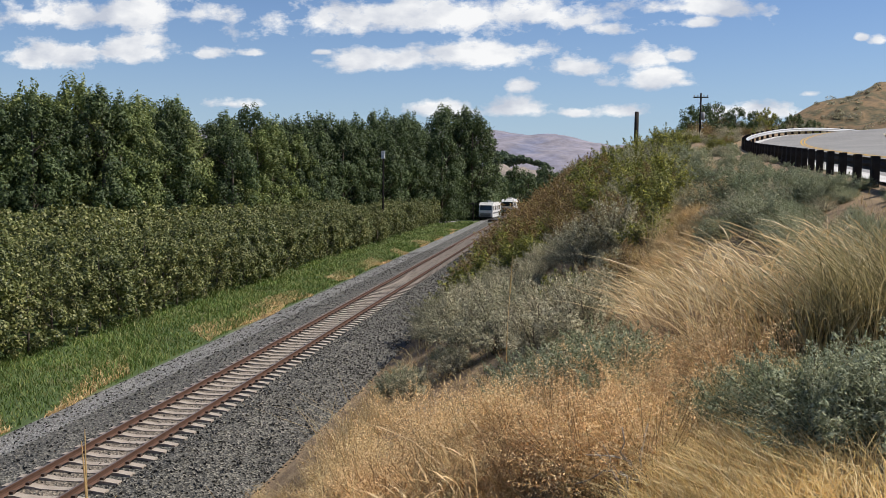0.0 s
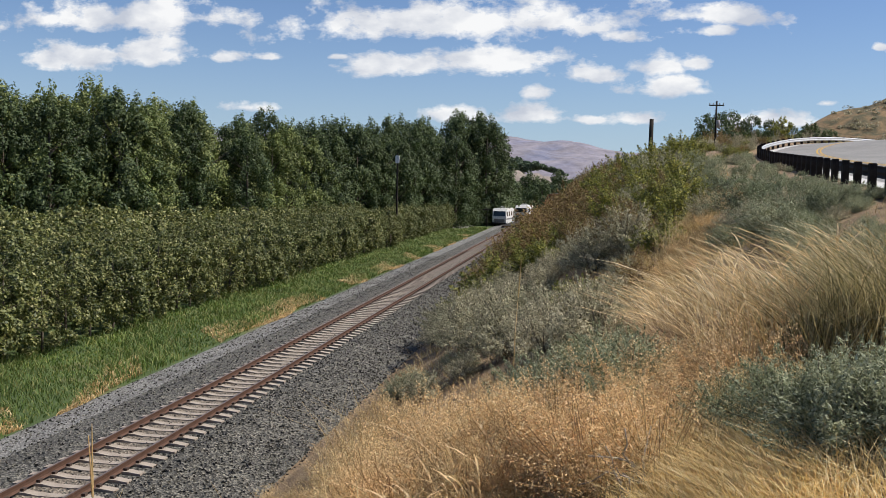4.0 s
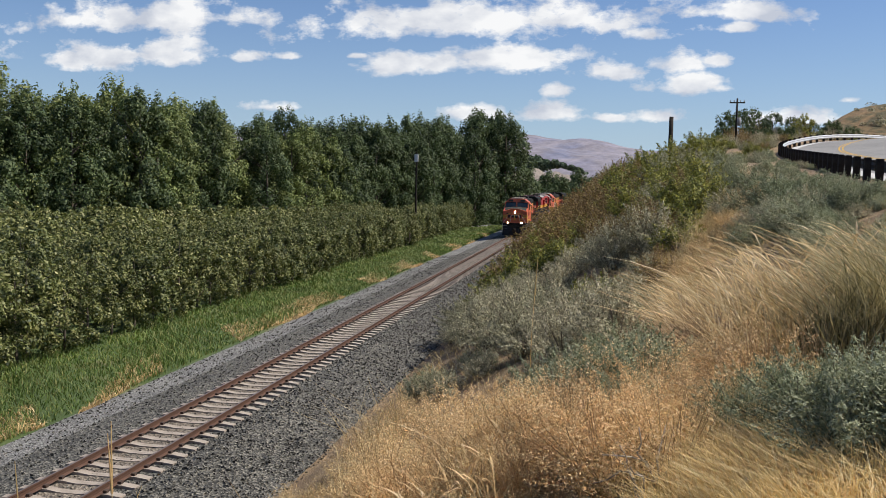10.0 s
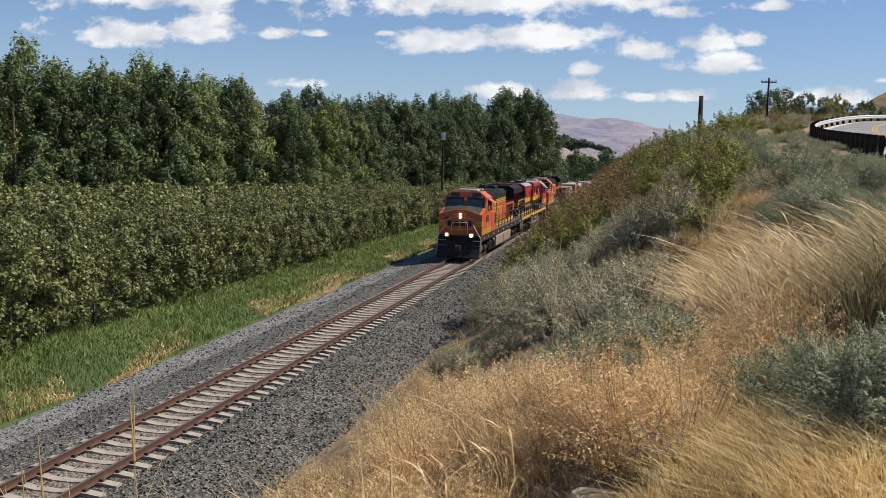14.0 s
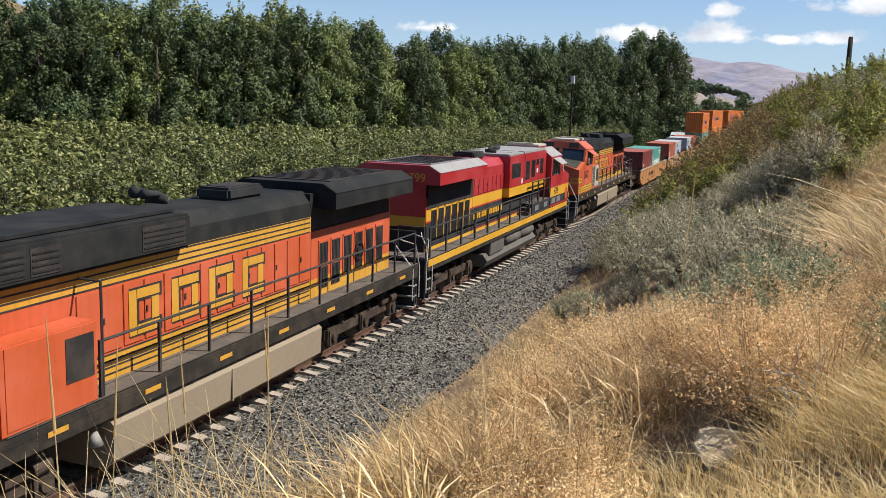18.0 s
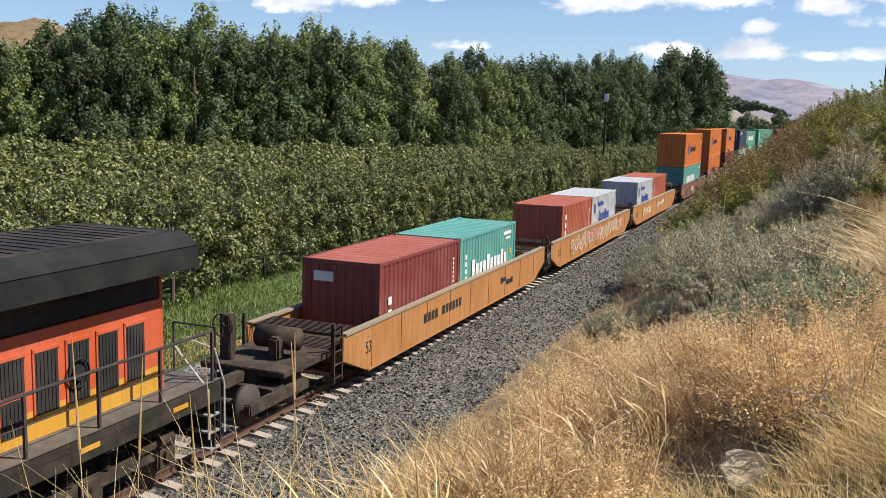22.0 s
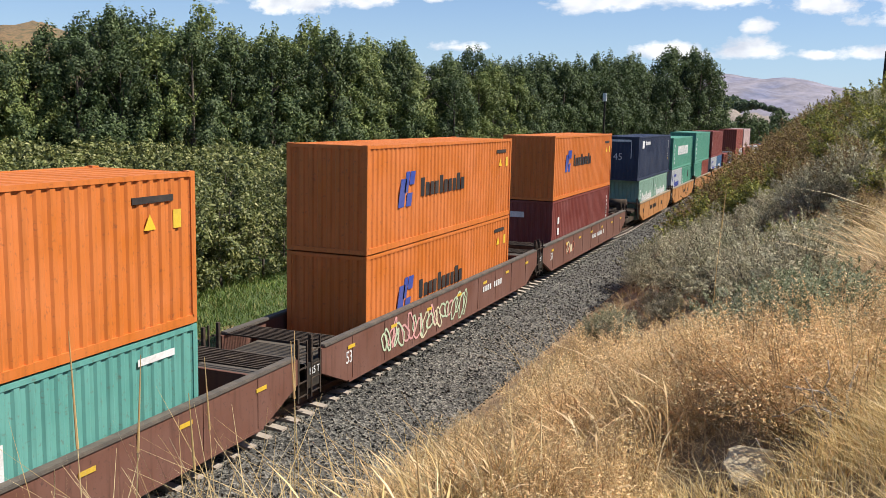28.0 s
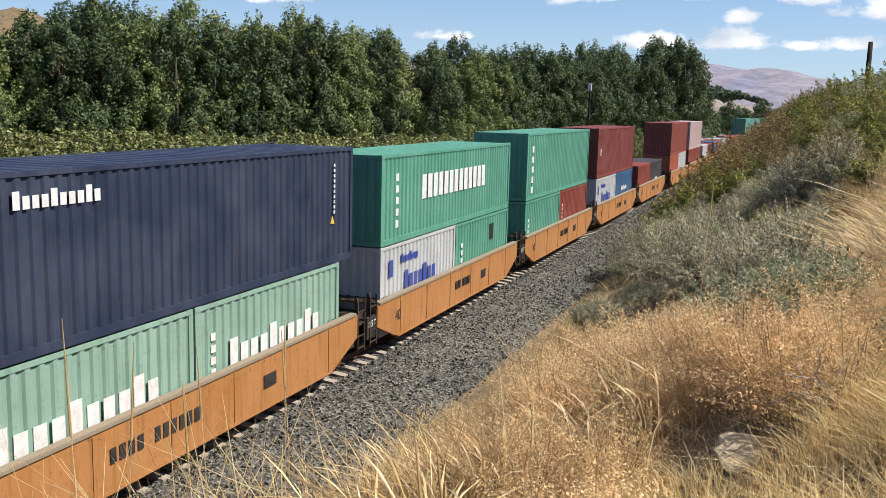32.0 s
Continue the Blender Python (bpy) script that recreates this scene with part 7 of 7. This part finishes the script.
def grasses():
    rng = np.random.default_rng(8)
    # short dry grass over the whole bank
    n = 28000
    x, y = rng.uniform(5.2, 19.0, n), -18 + 75 * rng.uniform(size=n) ** 1.6
    far = np.hypot(x - 12, y + 19.3) > 2.2
    x, y = x[far], y[far]
    keep = (x < 14.3) | (rng.uniform(size=len(x)) < 0.35)
    x, y = x[keep], y[keep]
    clump = np.sin(x * 2.1 + np.sin(y * 1.7)) * np.sin(y * 1.9 + x) > -0.35
    x, y = x[clump], y[clump]
    d = np.hypot(x - 12, y + 19.3)
    me = blades("dry_grass", on_land(x, y), 0.14 + 0.005 * d, 0.0034 + 0.0003 * d, 0.8, M["dry_grass"], rng, (-0.5, 0.1, 0))
    tagged(new("dry_grass", me), "short dry yellow grass on the slope", "grass", kind="stuff")
    # tall clumps
    for name, mat, label, clumps, per, h, w, bend in (
            ("tall_dry_grass", "dry_grass", "tall straw-coloured grass leaning over the slope", TALL, 70, 0.85, 0.0060, 0.5),
            ("reed_grass", "tuft_green", "tall olive and straw reed grass", REED, 260, 1.20, 0.0048, 0.42),
            ("pale_grass", "gold_grass", "pale yellow feathery grass", PALE, 280, 0.34, 0.0034, 0.60)):
        roots, hs = [], []
        for cx, cy, s in clumps:
            a, r = rng.uniform(0, math.tau, per), 0.42 * np.sqrt(s) * np.sqrt(rng.uniform(size=per))
            roots.append(np.stack([cx + r * np.cos(a), cy + r * np.sin(a)], 1))
            hs.append(np.full(per, h * s))
        xy = np.concatenate(roots)
        me = blades(name, on_land(xy[:, 0], xy[:, 1]), np.concatenate(hs), w, bend, M[mat], rng, (-0.6, 0.25, 0))
        tagged(new(name, me), label, "grass", kind="stuff")
    # long stems arching down the bank below the reeds
    n = 1300
    x, y = rng.uniform(12.9, 14.7, n), rng.uniform(-12.4, -2.0, n)
    keep = np.sin(x * 3.1 + 2 * np.sin(y * 0.9)) * np.sin(y * 1.7 + x) > -0.1
    x, y = x[keep], y[keep]
    d = np.hypot(x - 12, y + 19.3)
    me = arches("arching_grass", on_land(x, y), 0.55 + 0.050 * d, 0.0026 + 0.00030 * d, (-0.5, 0.0, 0), M["pale_blade"], rng, 1.0)
    tagged(new("arching_grass", me), "long straw stems arching down the bank", "grass", kind="stuff")
    n = 9000
    x, y = rng.uniform(12.7, 15.6, n), rng.uniform(-12.6, -1.0, n)
    d = np.hypot(x - 12, y + 19.3)
    me = blades("dead_thatch", on_land(x, y), 0.20 + 0.016 * d, 0.0030 + 0.0003 * d, 1.1, M["thatch"], rng)
    tagged(new("dead_thatch", me), "brown tangled thatch, darkened for shade under the tall grass", "grass", kind="stuff")
    # dry tufts down the bare strip
    n = 9000
    y = rng.uniform(-3, 20, n)
    x = STRIP(y) + rng.normal(0, 0.75, n)
    keep = np.sin(x * 4.3 + np.sin(y * 2.1)) * np.sin(y * 3.1 + x) > -0.3
    me = blades("strip_grass", on_land(x[keep], y[keep]), 0.34, 0.008, 0.8, M["dry_grass"], rng, (-0.6, -0.2, 0))
    tagged(new("strip_grass", me), "dry tufts on the bare strip of the bank", "grass", kind="stuff")
    n = 1500
    s = rng.uniform(0, 1, n)
    x, y = 7.6 + 3.9 * s + rng.normal(0, 0.30, n), -15.7 + 2.7 * s + rng.normal(0, 0.22, n)
    keep = np.sin(s * 31) + np.sin(s * 12 + 1) > -0.4
    x, y = x[keep], y[keep]
    me = arches("crest_straw", on_land(x, y), np.interp(x, (7.6, 9.5, 11.5), (1.15, 0.75, 0.52)), np.full(len(x), 0.0042), (-0.25, 0.1, 0), M["pale_blade"], rng, 0.9)
    tagged(new("crest_straw", me), "pale straw clumps along the edge of the weeds", "grass", kind="stuff")
    n = 9000
    x, y = rng.uniform(10.4, 13.6, n), rng.uniform(-16.8, -12.2, n)
    me = blades("straw_litter", on_land(x, y) + np.array([0, 0, 0.01]), 0.09, 0.0022, 2.2, M["dry_grass"], rng)
    tagged(new("straw_litter", me), "broken straw lying on the ground", "litter", kind="stuff")
    tufts = ((9.35, -16.55), (9.6, -16.2), (9.85, -16.05), (9.15, -15.9), (10.15, -15.8), (9.5, -15.55), (8.9, -15.6), (10.5, -15.45))
    c = np.array([tufts[k % len(tufts)] for k in range(760)]) + rng.normal(0, 0.11, (760, 2))
    me = arches("near_straw", on_land(c[:, 0], c[:, 1]), np.full(760, 0.85), np.full(760, 0.0034), (-0.15, 0.1, 0), M["gold_grass"], rng, 1.3)
    tagged(new("near_straw", me), "tall pale straw with seed heads near the camera", "grass", kind="stuff")
    # green verge beside the orchard and straw patches along the ballast
    n = 70000
    y = -20 + 150 * rng.uniform(size=n) ** 1.4
    x = rng.uniform(-12.5, -5.0, n)
    d = np.hypot(x - 12, y + 19)
    me = blades("verge_grass", on_land(x, y), 0.26 + 0.10 * np.sin(y * 0.5 + x), 0.004 + 0.00045 * d, 0.5, M["green_grass"], rng)
    tagged(new("verge_grass", me), "green weedy grass verge beside the orchard", "grass", kind="stuff")
    n = 34000
    y = -20 + 130 * rng.uniform(size=n) ** 1.3
    x = -5.0 - 2.2 * rng.uniform(size=n) ** 1.6 - 0.25 * np.sin(y * 0.6)
    keep = np.sin(y * 0.55 + x) + np.sin(y * 0.23 + 1) > -0.25
    x, y = x[keep], y[keep]
    d = np.hypot(x - 12, y + 19)
    me = blades("straw_patches", on_land(x, y), 0.16, 0.004 + 0.00045 * d, 0.7, M["dry_grass"], rng)
    tagged(new("straw_patches", me), "dry straw patches at the ballast edge", "grass", kind="stuff")


TALL = [(13.75, -4.51, 1.09), (13.14, -11.24, 0.77), (13.27, -11.6, 0.74), (13.48, -11.37, 0.71), (14.01, -3.72, 1.03), (13.51, -9.74, 0.63), (13.63, -11.03, 0.68), (13.72, -11.46, 0.7), (13.0, -12.59, 0.55), (14.37, 10.08, 1.49), (8.02, -15.55, 1.75), (8.18, -15.38, 1.64), (8.35, -15.22, 1.53), (8.54, -15.05, 1.42), (8.75, -14.92, 1.23), (8.91, -14.81, 1.11), (9.13, -14.67, 0.99), (9.35, -14.52, 0.93), (9.53, -14.42, 0.88), (9.7, -14.3, 0.88), (9.94, -14.18, 0.85), (10.23, -14.02, 0.87), (6.69, 0.14, 1.66), (7.19, 0.15, 1.35), (8.66, -15.01, 1.25), (8.45, -15.15, 1.43), (8.28, -15.32, 1.51), (9.52, -14.55, 0.65), (9.69, -14.44, 0.63), (9.84, -14.29, 0.71), (10.01, -14.17, 0.78)]
REED = [(13.65, -12.48, 0.51), (13.86, -12.37, 0.64), (14.2, -11.25, 0.68), (14.04, -12.26, 0.75), (13.94, -11.77, 0.56), (14.13, -12.33, 0.75), (14.33, -11.39, 0.77)]
PALE = [(12.62, -14.38, 0.61), (12.76, -14.55, 0.74), (12.9, -14.66, 0.72), (13.0, -14.78, 0.78), (12.85, -14.33, 0.61), (12.52, -14.22, 0.63), (12.7, -14.16, 0.55), (13.11, -14.86, 0.63), (12.4, -14.29, 0.54), (12.8, -14.05, 0.48), (11.51, -14.43, 0.5), (12.21, -14.48, 0.5), (11.86, -14.68, 0.3), (11.66, -14.93, 0.3), (12.11, -15.03, 0.35), (12.46, -14.33, 0.6), (12.66, -14.73, 0.5), (12.41, -13.83, 0.6), (12.86, -14.13, 0.6), (12.31, -15.33, 0.5), (12.61, -15.63, 0.5), (12.06, -15.73, 0.5), (12.96, -15.03, 0.6), (11.86, -15.33, 0.35), (12.76, -13.63, 0.7), (13.16, -14.43, 0.7), (13.06, -13.23, 0.7), (12.16, -13.58, 0.6), (12.46, -13.38, 0.6), (12.21, -13.23, 0.7), (12.66, -13.93, 0.6)]
grasses()


def stalk(x, y, h, lean, thick):
    """One tall seed stalk."""
    z = float(land(x, y))
    S = thing("grass_stalk", "tall straw-coloured seed stalk", "grass stalk", "single stalks in front of the line")
    a, b, c = Vector((x, y, z - 0.05)), Vector((x + lean * 0.35, y, z + h * 0.6)), Vector((x + lean, y + 0.02, z + h))
    part("stem", Mesh().rod(a, b, thick, 5, thick * 0.8).rod(b, c, thick * 0.8, 5, thick * 0.4), M["dry_grass"], S)
    part("seed_head", Mesh().rod(b + (c - b) * 0.55, c + (c - b) * 0.12, thick * 1.9, 6, thick * 0.5), M["dry_grass"], S, "pale seed head")


for args in [(9.1, -15.88, 2.1, 0.06, 0.0035), (9.28, -16.33, 2.23, -0.1, 0.0035), (8.47, -13.32, 2.06, -0.02, 0.005), (9.48, -16.95, 1.99, -0.1, 0.0035), (10.97, -16.54, 1.23, -0.1, 0.0035), (10.98, -16.36, 1.1, -0.1, 0.0035), (11.13, -9.36, 1.81, 0.06, 0.005), (8.61, -13.46, 1.9, -0.1, 0.005), (8.97, -14.99, 1.87, -0.1, 0.0035), (9.41, -15.71, 1.68, -0.1, 0.0035)]:
    stalk(*args)


def rock(x, y, s):
    bm = bmesh.new()
    bmesh.ops.create_icosphere(bm, subdivisions=3, radius=1)
    for v in bm.verts:
        n = noise.noise(v.co * 1.3) * 0.55 + noise.noise(v.co * 3.7) * 0.2 + noise.noise(v.co * 9) * 0.06
        v.co *= 1 + n
        v.co.x *= 1.15
        v.co.z = max(-0.6, min(0.6 + 0.12 * v.co.x, v.co.z))
    me = bpy.data.meshes.new("rock")
    bm.to_mesh(me)
    bm.free()
    me.shade_flat()
    me.materials.append(M["rock"])
    ob = tagged(new("rock", me), "pale cracked boulder among dry weeds", "rock")
    ob.location, ob.scale, ob.rotation_euler = (x, y, float(land(x, y)) + 0.06 * s), (s * 1.1, s, s * 0.62), (0.62, 0.12, 0.4)


rock(11.86, -14.13, 0.13)


def dead_branch(x, y, size, seed):
    """A bleached dead branch, forked and bent, lying among the weeds."""
    rng = np.random.default_rng(seed)
    B = thing("dead_branch", "bleached grey dead branch lying among dry weeds", "branch", "dead branches beside the boulder")
    B.location = (x, y, float(land(x, y)))
    for k in range(4):
        p, d = Vector((0, 0, 0.02)), Vector((rng.normal() * 0.7, rng.normal() * 0.4, rng.uniform(0.3, 0.9))).normalized()
        m, r = Mesh(), 0.010 * size
        for j in range(5):
            q = p + d * 0.085 * size
            m.rod(p, q, r, 6, r * 0.8)
            p, r = q, r * 0.8
            d = (d + Vector((rng.normal(), rng.normal(), rng.normal() - 0.1)) * 0.38).normalized()
        part("limb", m, M["bleached"], B, "", True)


dead_branch(12.18, -14.05, 0.9, 2)
dead_branch(12.32, -13.9, 1.1, 5)
dead_branch(12.05, -14.2, 0.7, 8)


# ---- poles, vehicles, distance ----
def utility_pole(x, y, h, arms=True):
    U = thing("utility_pole", "dark wooden utility pole with a cross arm" if arms else "plain dark timber post", "pole")
    U.location = (x, y, float(land(x, y)))
    r = 0.12 if arms else 0.2
    part("shaft", Mesh().rod((0, 0, -0.5), (0, 0, h), r, 10, r * 0.75), M["timber"], U, "", True)
    if arms:
        a = part("cross_arm", Mesh().box(-0.75, 0.75, -0.06, 0.06, h - 0.5, h - 0.38), M["timber"], U)
        for k in (-0.68, -0.3, 0.3, 0.68):
            part("insulator", Mesh().rod((k, 0, h - 0.36), (k, 0, h - 0.2), 0.05, 8), P["cream"], a)
        part("transformer", Mesh().rod((0.22, -0.1, h * 0.45), (0.22, -0.1, h * 0.45 + 0.8), 0.2, 12), P["silver"], U, "grey pole transformer", True)


utility_pole(15.9, 50.0, 4.21, False)
utility_pole(24.1, 79.9, 5.03)


def valley_pole(x, y, h):
    V = thing("valley_pole", "thin wooden pole with a white box before the trees", "pole")
    V.location = (x, y, float(land(x, y)))
    part("shaft", Mesh().rod((0, 0, -0.5), (0, 0, h), 0.13, 8, 0.1), M["timber"], V)
    part("box", Mesh().box(-0.22, 0.22, -0.25, 0.0, h - 1.0, h - 0.1, 0.03), P["white"], V, "small white box")


valley_pole(-11.2, 88.0, 10.9)


def motorhome(x, y, turn, stripe):
    R = thing("motorhome", "white motorhome with dark windscreen parked by the crossing", "motorhome", "parked motorhomes")
    white, dark = P["white"], P["grey"]
    body = Mesh().prism([(-3.6, 0.55), (3.6, 0.55), (3.6, 2.85), (3.3, 3.05), (-3.0, 3.05), (-3.55, 2.6), (-3.75, 1.4)], "x", -1.2, 1.2)
    part("body", body, white, R, "white coach body")
    part("windscreen", Mesh().add([(-1.05, -3.70, 1.75), (1.05, -3.70, 1.75), (1.0, -3.57, 2.62), (-1.0, -3.57, 2.62)], [(0, 1, 2, 3)]), M["glass"], R)
    part("grille", Mesh().box(-0.9, 0.9, -3.80, -3.7, 0.75, 1.25, 0.02), dark, R)
    part("bumper", Mesh().box(-1.2, 1.2, -3.95, -3.7, 0.45, 0.7, 0.04), P["black"], R)
    for s in (-1, 1):
        part("headlight", Mesh().rod((s * 0.85, -3.84, 1.0), (s * 0.85, -3.79, 1.0), 0.12, 10), GREY_LAMP, R)
        part("stripe", Mesh().box(min(s * 1.2, s * 1.21), max(s * 1.2, s * 1.21), -3.5, 3.5, 1.15, 1.4), stripe, R)
        for a, b in ((-3.0, -2.2), (-1.5, -0.3), (0.6, 1.6), (2.2, 3.0)):
            part("window", Mesh().box(min(s * 1.2, s * 1.215), max(s * 1.2, s * 1.215), a, b, 1.75, 2.5), M["glass"], R)
        for yy in (-2.4, 2.0):
            w = part("wheel", Mesh().rod((s * 0.95, yy, 0.42), (s * 1.2, yy, 0.42), 0.42, 18), P["black"], R)
            part("hub", Mesh().rod((s * 1.2, yy, 0.42), (s * 1.22, yy, 0.42), 0.2, 12), P["silver"], w)
    part("roof_unit", Mesh().box(-0.45, 0.45, -1.2, 0.0, 3.05, 3.35, 0.06).box(-0.4, 0.4, 1.4, 2.2, 3.05, 3.25, 0.05), white, R)
    R.location, R.rotation_euler = (x, y, float(land(x, y)) + 0.02), (0, 0, radians(turn))


motorhome(-3.6, 141.5, -6, P["grey"])
motorhome(-1.7, 164.0, -5, P["tank"])


def crossing():
    m = Mesh()
    m.box(-17, -2.4, 122, 150, -0.95, -0.68)
    tagged(part("gravel_yard", m, M["gravel"], None), "pale gravel pull-out beside the level crossing", "gravel", kind="structure")
    c = Mesh().box(-2.4, -0.84, 126, 131.5, -0.3, 0.15).box(-0.67, 0.67, 126, 131.5, -0.3, 0.15).box(0.84, 3.0, 126, 131.5, -0.3, 0.15)
    tagged(part("crossing_deck", c, M["timber"], None), "dark timber level crossing deck", "level crossing", kind="structure")
    S = thing("crossing_sign", "dark post with a small shelter roof by the crossing", "sign")
    S.location = (-5.9, 136.0, -0.45)
    part("post", Mesh().rod((0, 0, -0.3), (0, 0, 3.0), 0.08, 8), M["timber"], S)
    part("board", Mesh().box(-0.9, 0.9, -0.2, 0.2, 2.75, 2.9), M["darkrail"], S)


crossing()


def ridge(name, label, mat, cx, cy, length, turn, h, depth, seed, n=90, rows=10, kind="structure", scrub=0, shape=((0, 0.12, 0.5, 0.85, 1), (0.35, 0.85, 1.0, 0.75, 0.3))):
    """A long hill with gullies."""
    noise.seed_set(seed)
    v, f = [], []
    for j in range(rows):
        s = j / (rows - 1)
        for i in range(n):
            t = i / (n - 1)
            a = (t - 0.5) * length
            prof = np.interp(t, *shape)
            g = noise.fractal(Vector((t * 14, s * 2.2, seed)), 1.0, 2.0, 5)
            z = h * prof * math.sin(s * math.pi / 2) ** 0.9 + g * h * 0.16 * (0.4 + s)
            v.append((a, s * depth, z if j else -8))
    for j in range(rows - 1):
        for i in range(n - 1):
            k = j * n + i
            f.append((k, k + 1, k + n + 1, k + n))
    me = bpy.data.meshes.new(name)
    me.from_pydata(v, [], f)
    me.materials.append(mat)
    me.shade_smooth()
    if scrub:
        rng, grid = np.random.default_rng(seed), np.array(v).reshape(rows, n, 3)
        p, q = rng.uniform(0, rows - 1.01, scrub), rng.uniform(0, n - 1.01, scrub)
        j, i = p.astype(int), q.astype(int)
        p, q = (p - j)[:, None], (q - i)[:, None]
        c = (grid[j, i] * (1 - q) + grid[j, i + 1] * q) * (1 - p) + (grid[j + 1, i] * (1 - q) + grid[j + 1, i + 1] * q) * p
        size = rng.uniform(0.4, 1.3, scrub)
        pts = np.concatenate([unit_ball(70, rng, 0.3) * (s * 1.3, s * 1.3, s * 0.8) + m + (0, 0, 0.3 * s) for m, s in zip(c, size)])
        bush = tagged(new("hillside_scrub", flakes("hillside_scrub", pts, 0.2, 0.6, 0.4, M["sage_leaf"], rng)), "dark dry scrub dotted over the hillside", "shrubs", kind="stuff")
        bush.location, bush.rotation_euler = (cx, cy, 0), (0, 0, radians(turn))
    ob = tagged(new(name, me), label, "hill", kind=kind)
    ob.location, ob.rotation_euler = (cx, cy, 0), (0, 0, radians(turn))
    noise.seed_set(1)


ridge("far_ridge", "bare blue-brown ridge on the horizon with haze in its colour", M["farhill"], -600, 2350, 4600, 3, 150, 700, 3, 160, 12, shape=((0, 0.2, 0.5, 0.58, 0.66, 0.72, 1), (0.4, 0.9, 1.0, 1.0, 0.74, 0.62, 0.35)))
ridge("brown_hill", "dry brown hill behind the trees", M["hill"], -560, 520, 1100, 42, 98, 320, 7, shape=((0, 0.3, 0.5, 0.60, 1), (0.6, 1.0, 0.95, 0.45, 0.2)))
ridge("road_hill", "dry grassy hillside above the road", M["hill"], 120, 150, 260, -38, 40, 110, 12, 70, 14, scrub=1100)
ridge("pale_cut", "pale bare slope across the valley", M["paleslope"], -62, 470, 130, -6, 13.5, 50, 15)


def far_woods():
    rng = np.random.default_rng(31)
    n = 26000
    x = rng.uniform(-120, 90, n)
    y = rng.uniform(300, 440, n)
    band = np.sin(x * 0.05 + 1.3) * 25 + 360
    keep = np.abs(y - band) < 50
    x, y = x[keep], y[keep]
    z = rng.uniform(0, 7, len(x)) * (0.6 + 0.5 * np.sin(x * 0.21) * np.sin(y * 0.1))
    # a wooded brow above the pale slope, lower towards the river
    n2 = 15000
    x2, y2 = rng.uniform(-130, -4, n2), rng.uniform(520, 548, n2)
    top = np.interp(x2, (-130, -45, -14, -4), (25, 23, 16, 12)) + 1.2 * np.sin(x2 * 0.9) * np.sin(x2 * 0.37 + 1)
    foot = 13.0 + 1.6 * np.sin(x2 * 0.23)
    z2 = foot + (top - foot) * rng.uniform(0, 1, n2) ** 0.7
    x, y, z = np.concatenate([x, x2]), np.concatenate([y, y2]), np.concatenate([z, np.maximum(z2, 6)])
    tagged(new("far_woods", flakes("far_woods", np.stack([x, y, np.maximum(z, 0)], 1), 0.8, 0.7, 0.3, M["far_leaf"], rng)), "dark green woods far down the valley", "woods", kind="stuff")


far_woods()


def hill_scrub():
    rng = np.random.default_rng(41)
    cx, cy = rng.uniform(30, 170, 620), rng.uniform(40, 190, 620)
    up = land(cx, cy)
    ok = cx - np.interp(cy, ROAD_Y, ROAD_X) > 10
    cx, cy, up = cx[ok], cy[ok], up[ok]
    pts = []
    for x, y, z in zip(cx, cy, up):
        s = rng.uniform(0.5, 1.5)
        pts.append(unit_ball(130, rng, 0.3) * (s * 1.2, s * 1.2, s * 0.8) + (x, y, z + 0.4 * s))
    tagged(new("hill_scrub", flakes("hill_scrub", np.concatenate(pts), 0.16, 0.6, 0.4, M["sage_leaf"], rng)), "scattered scrub on the dry hillside", "shrubs", kind="stuff")


hill_scrub()
motions()
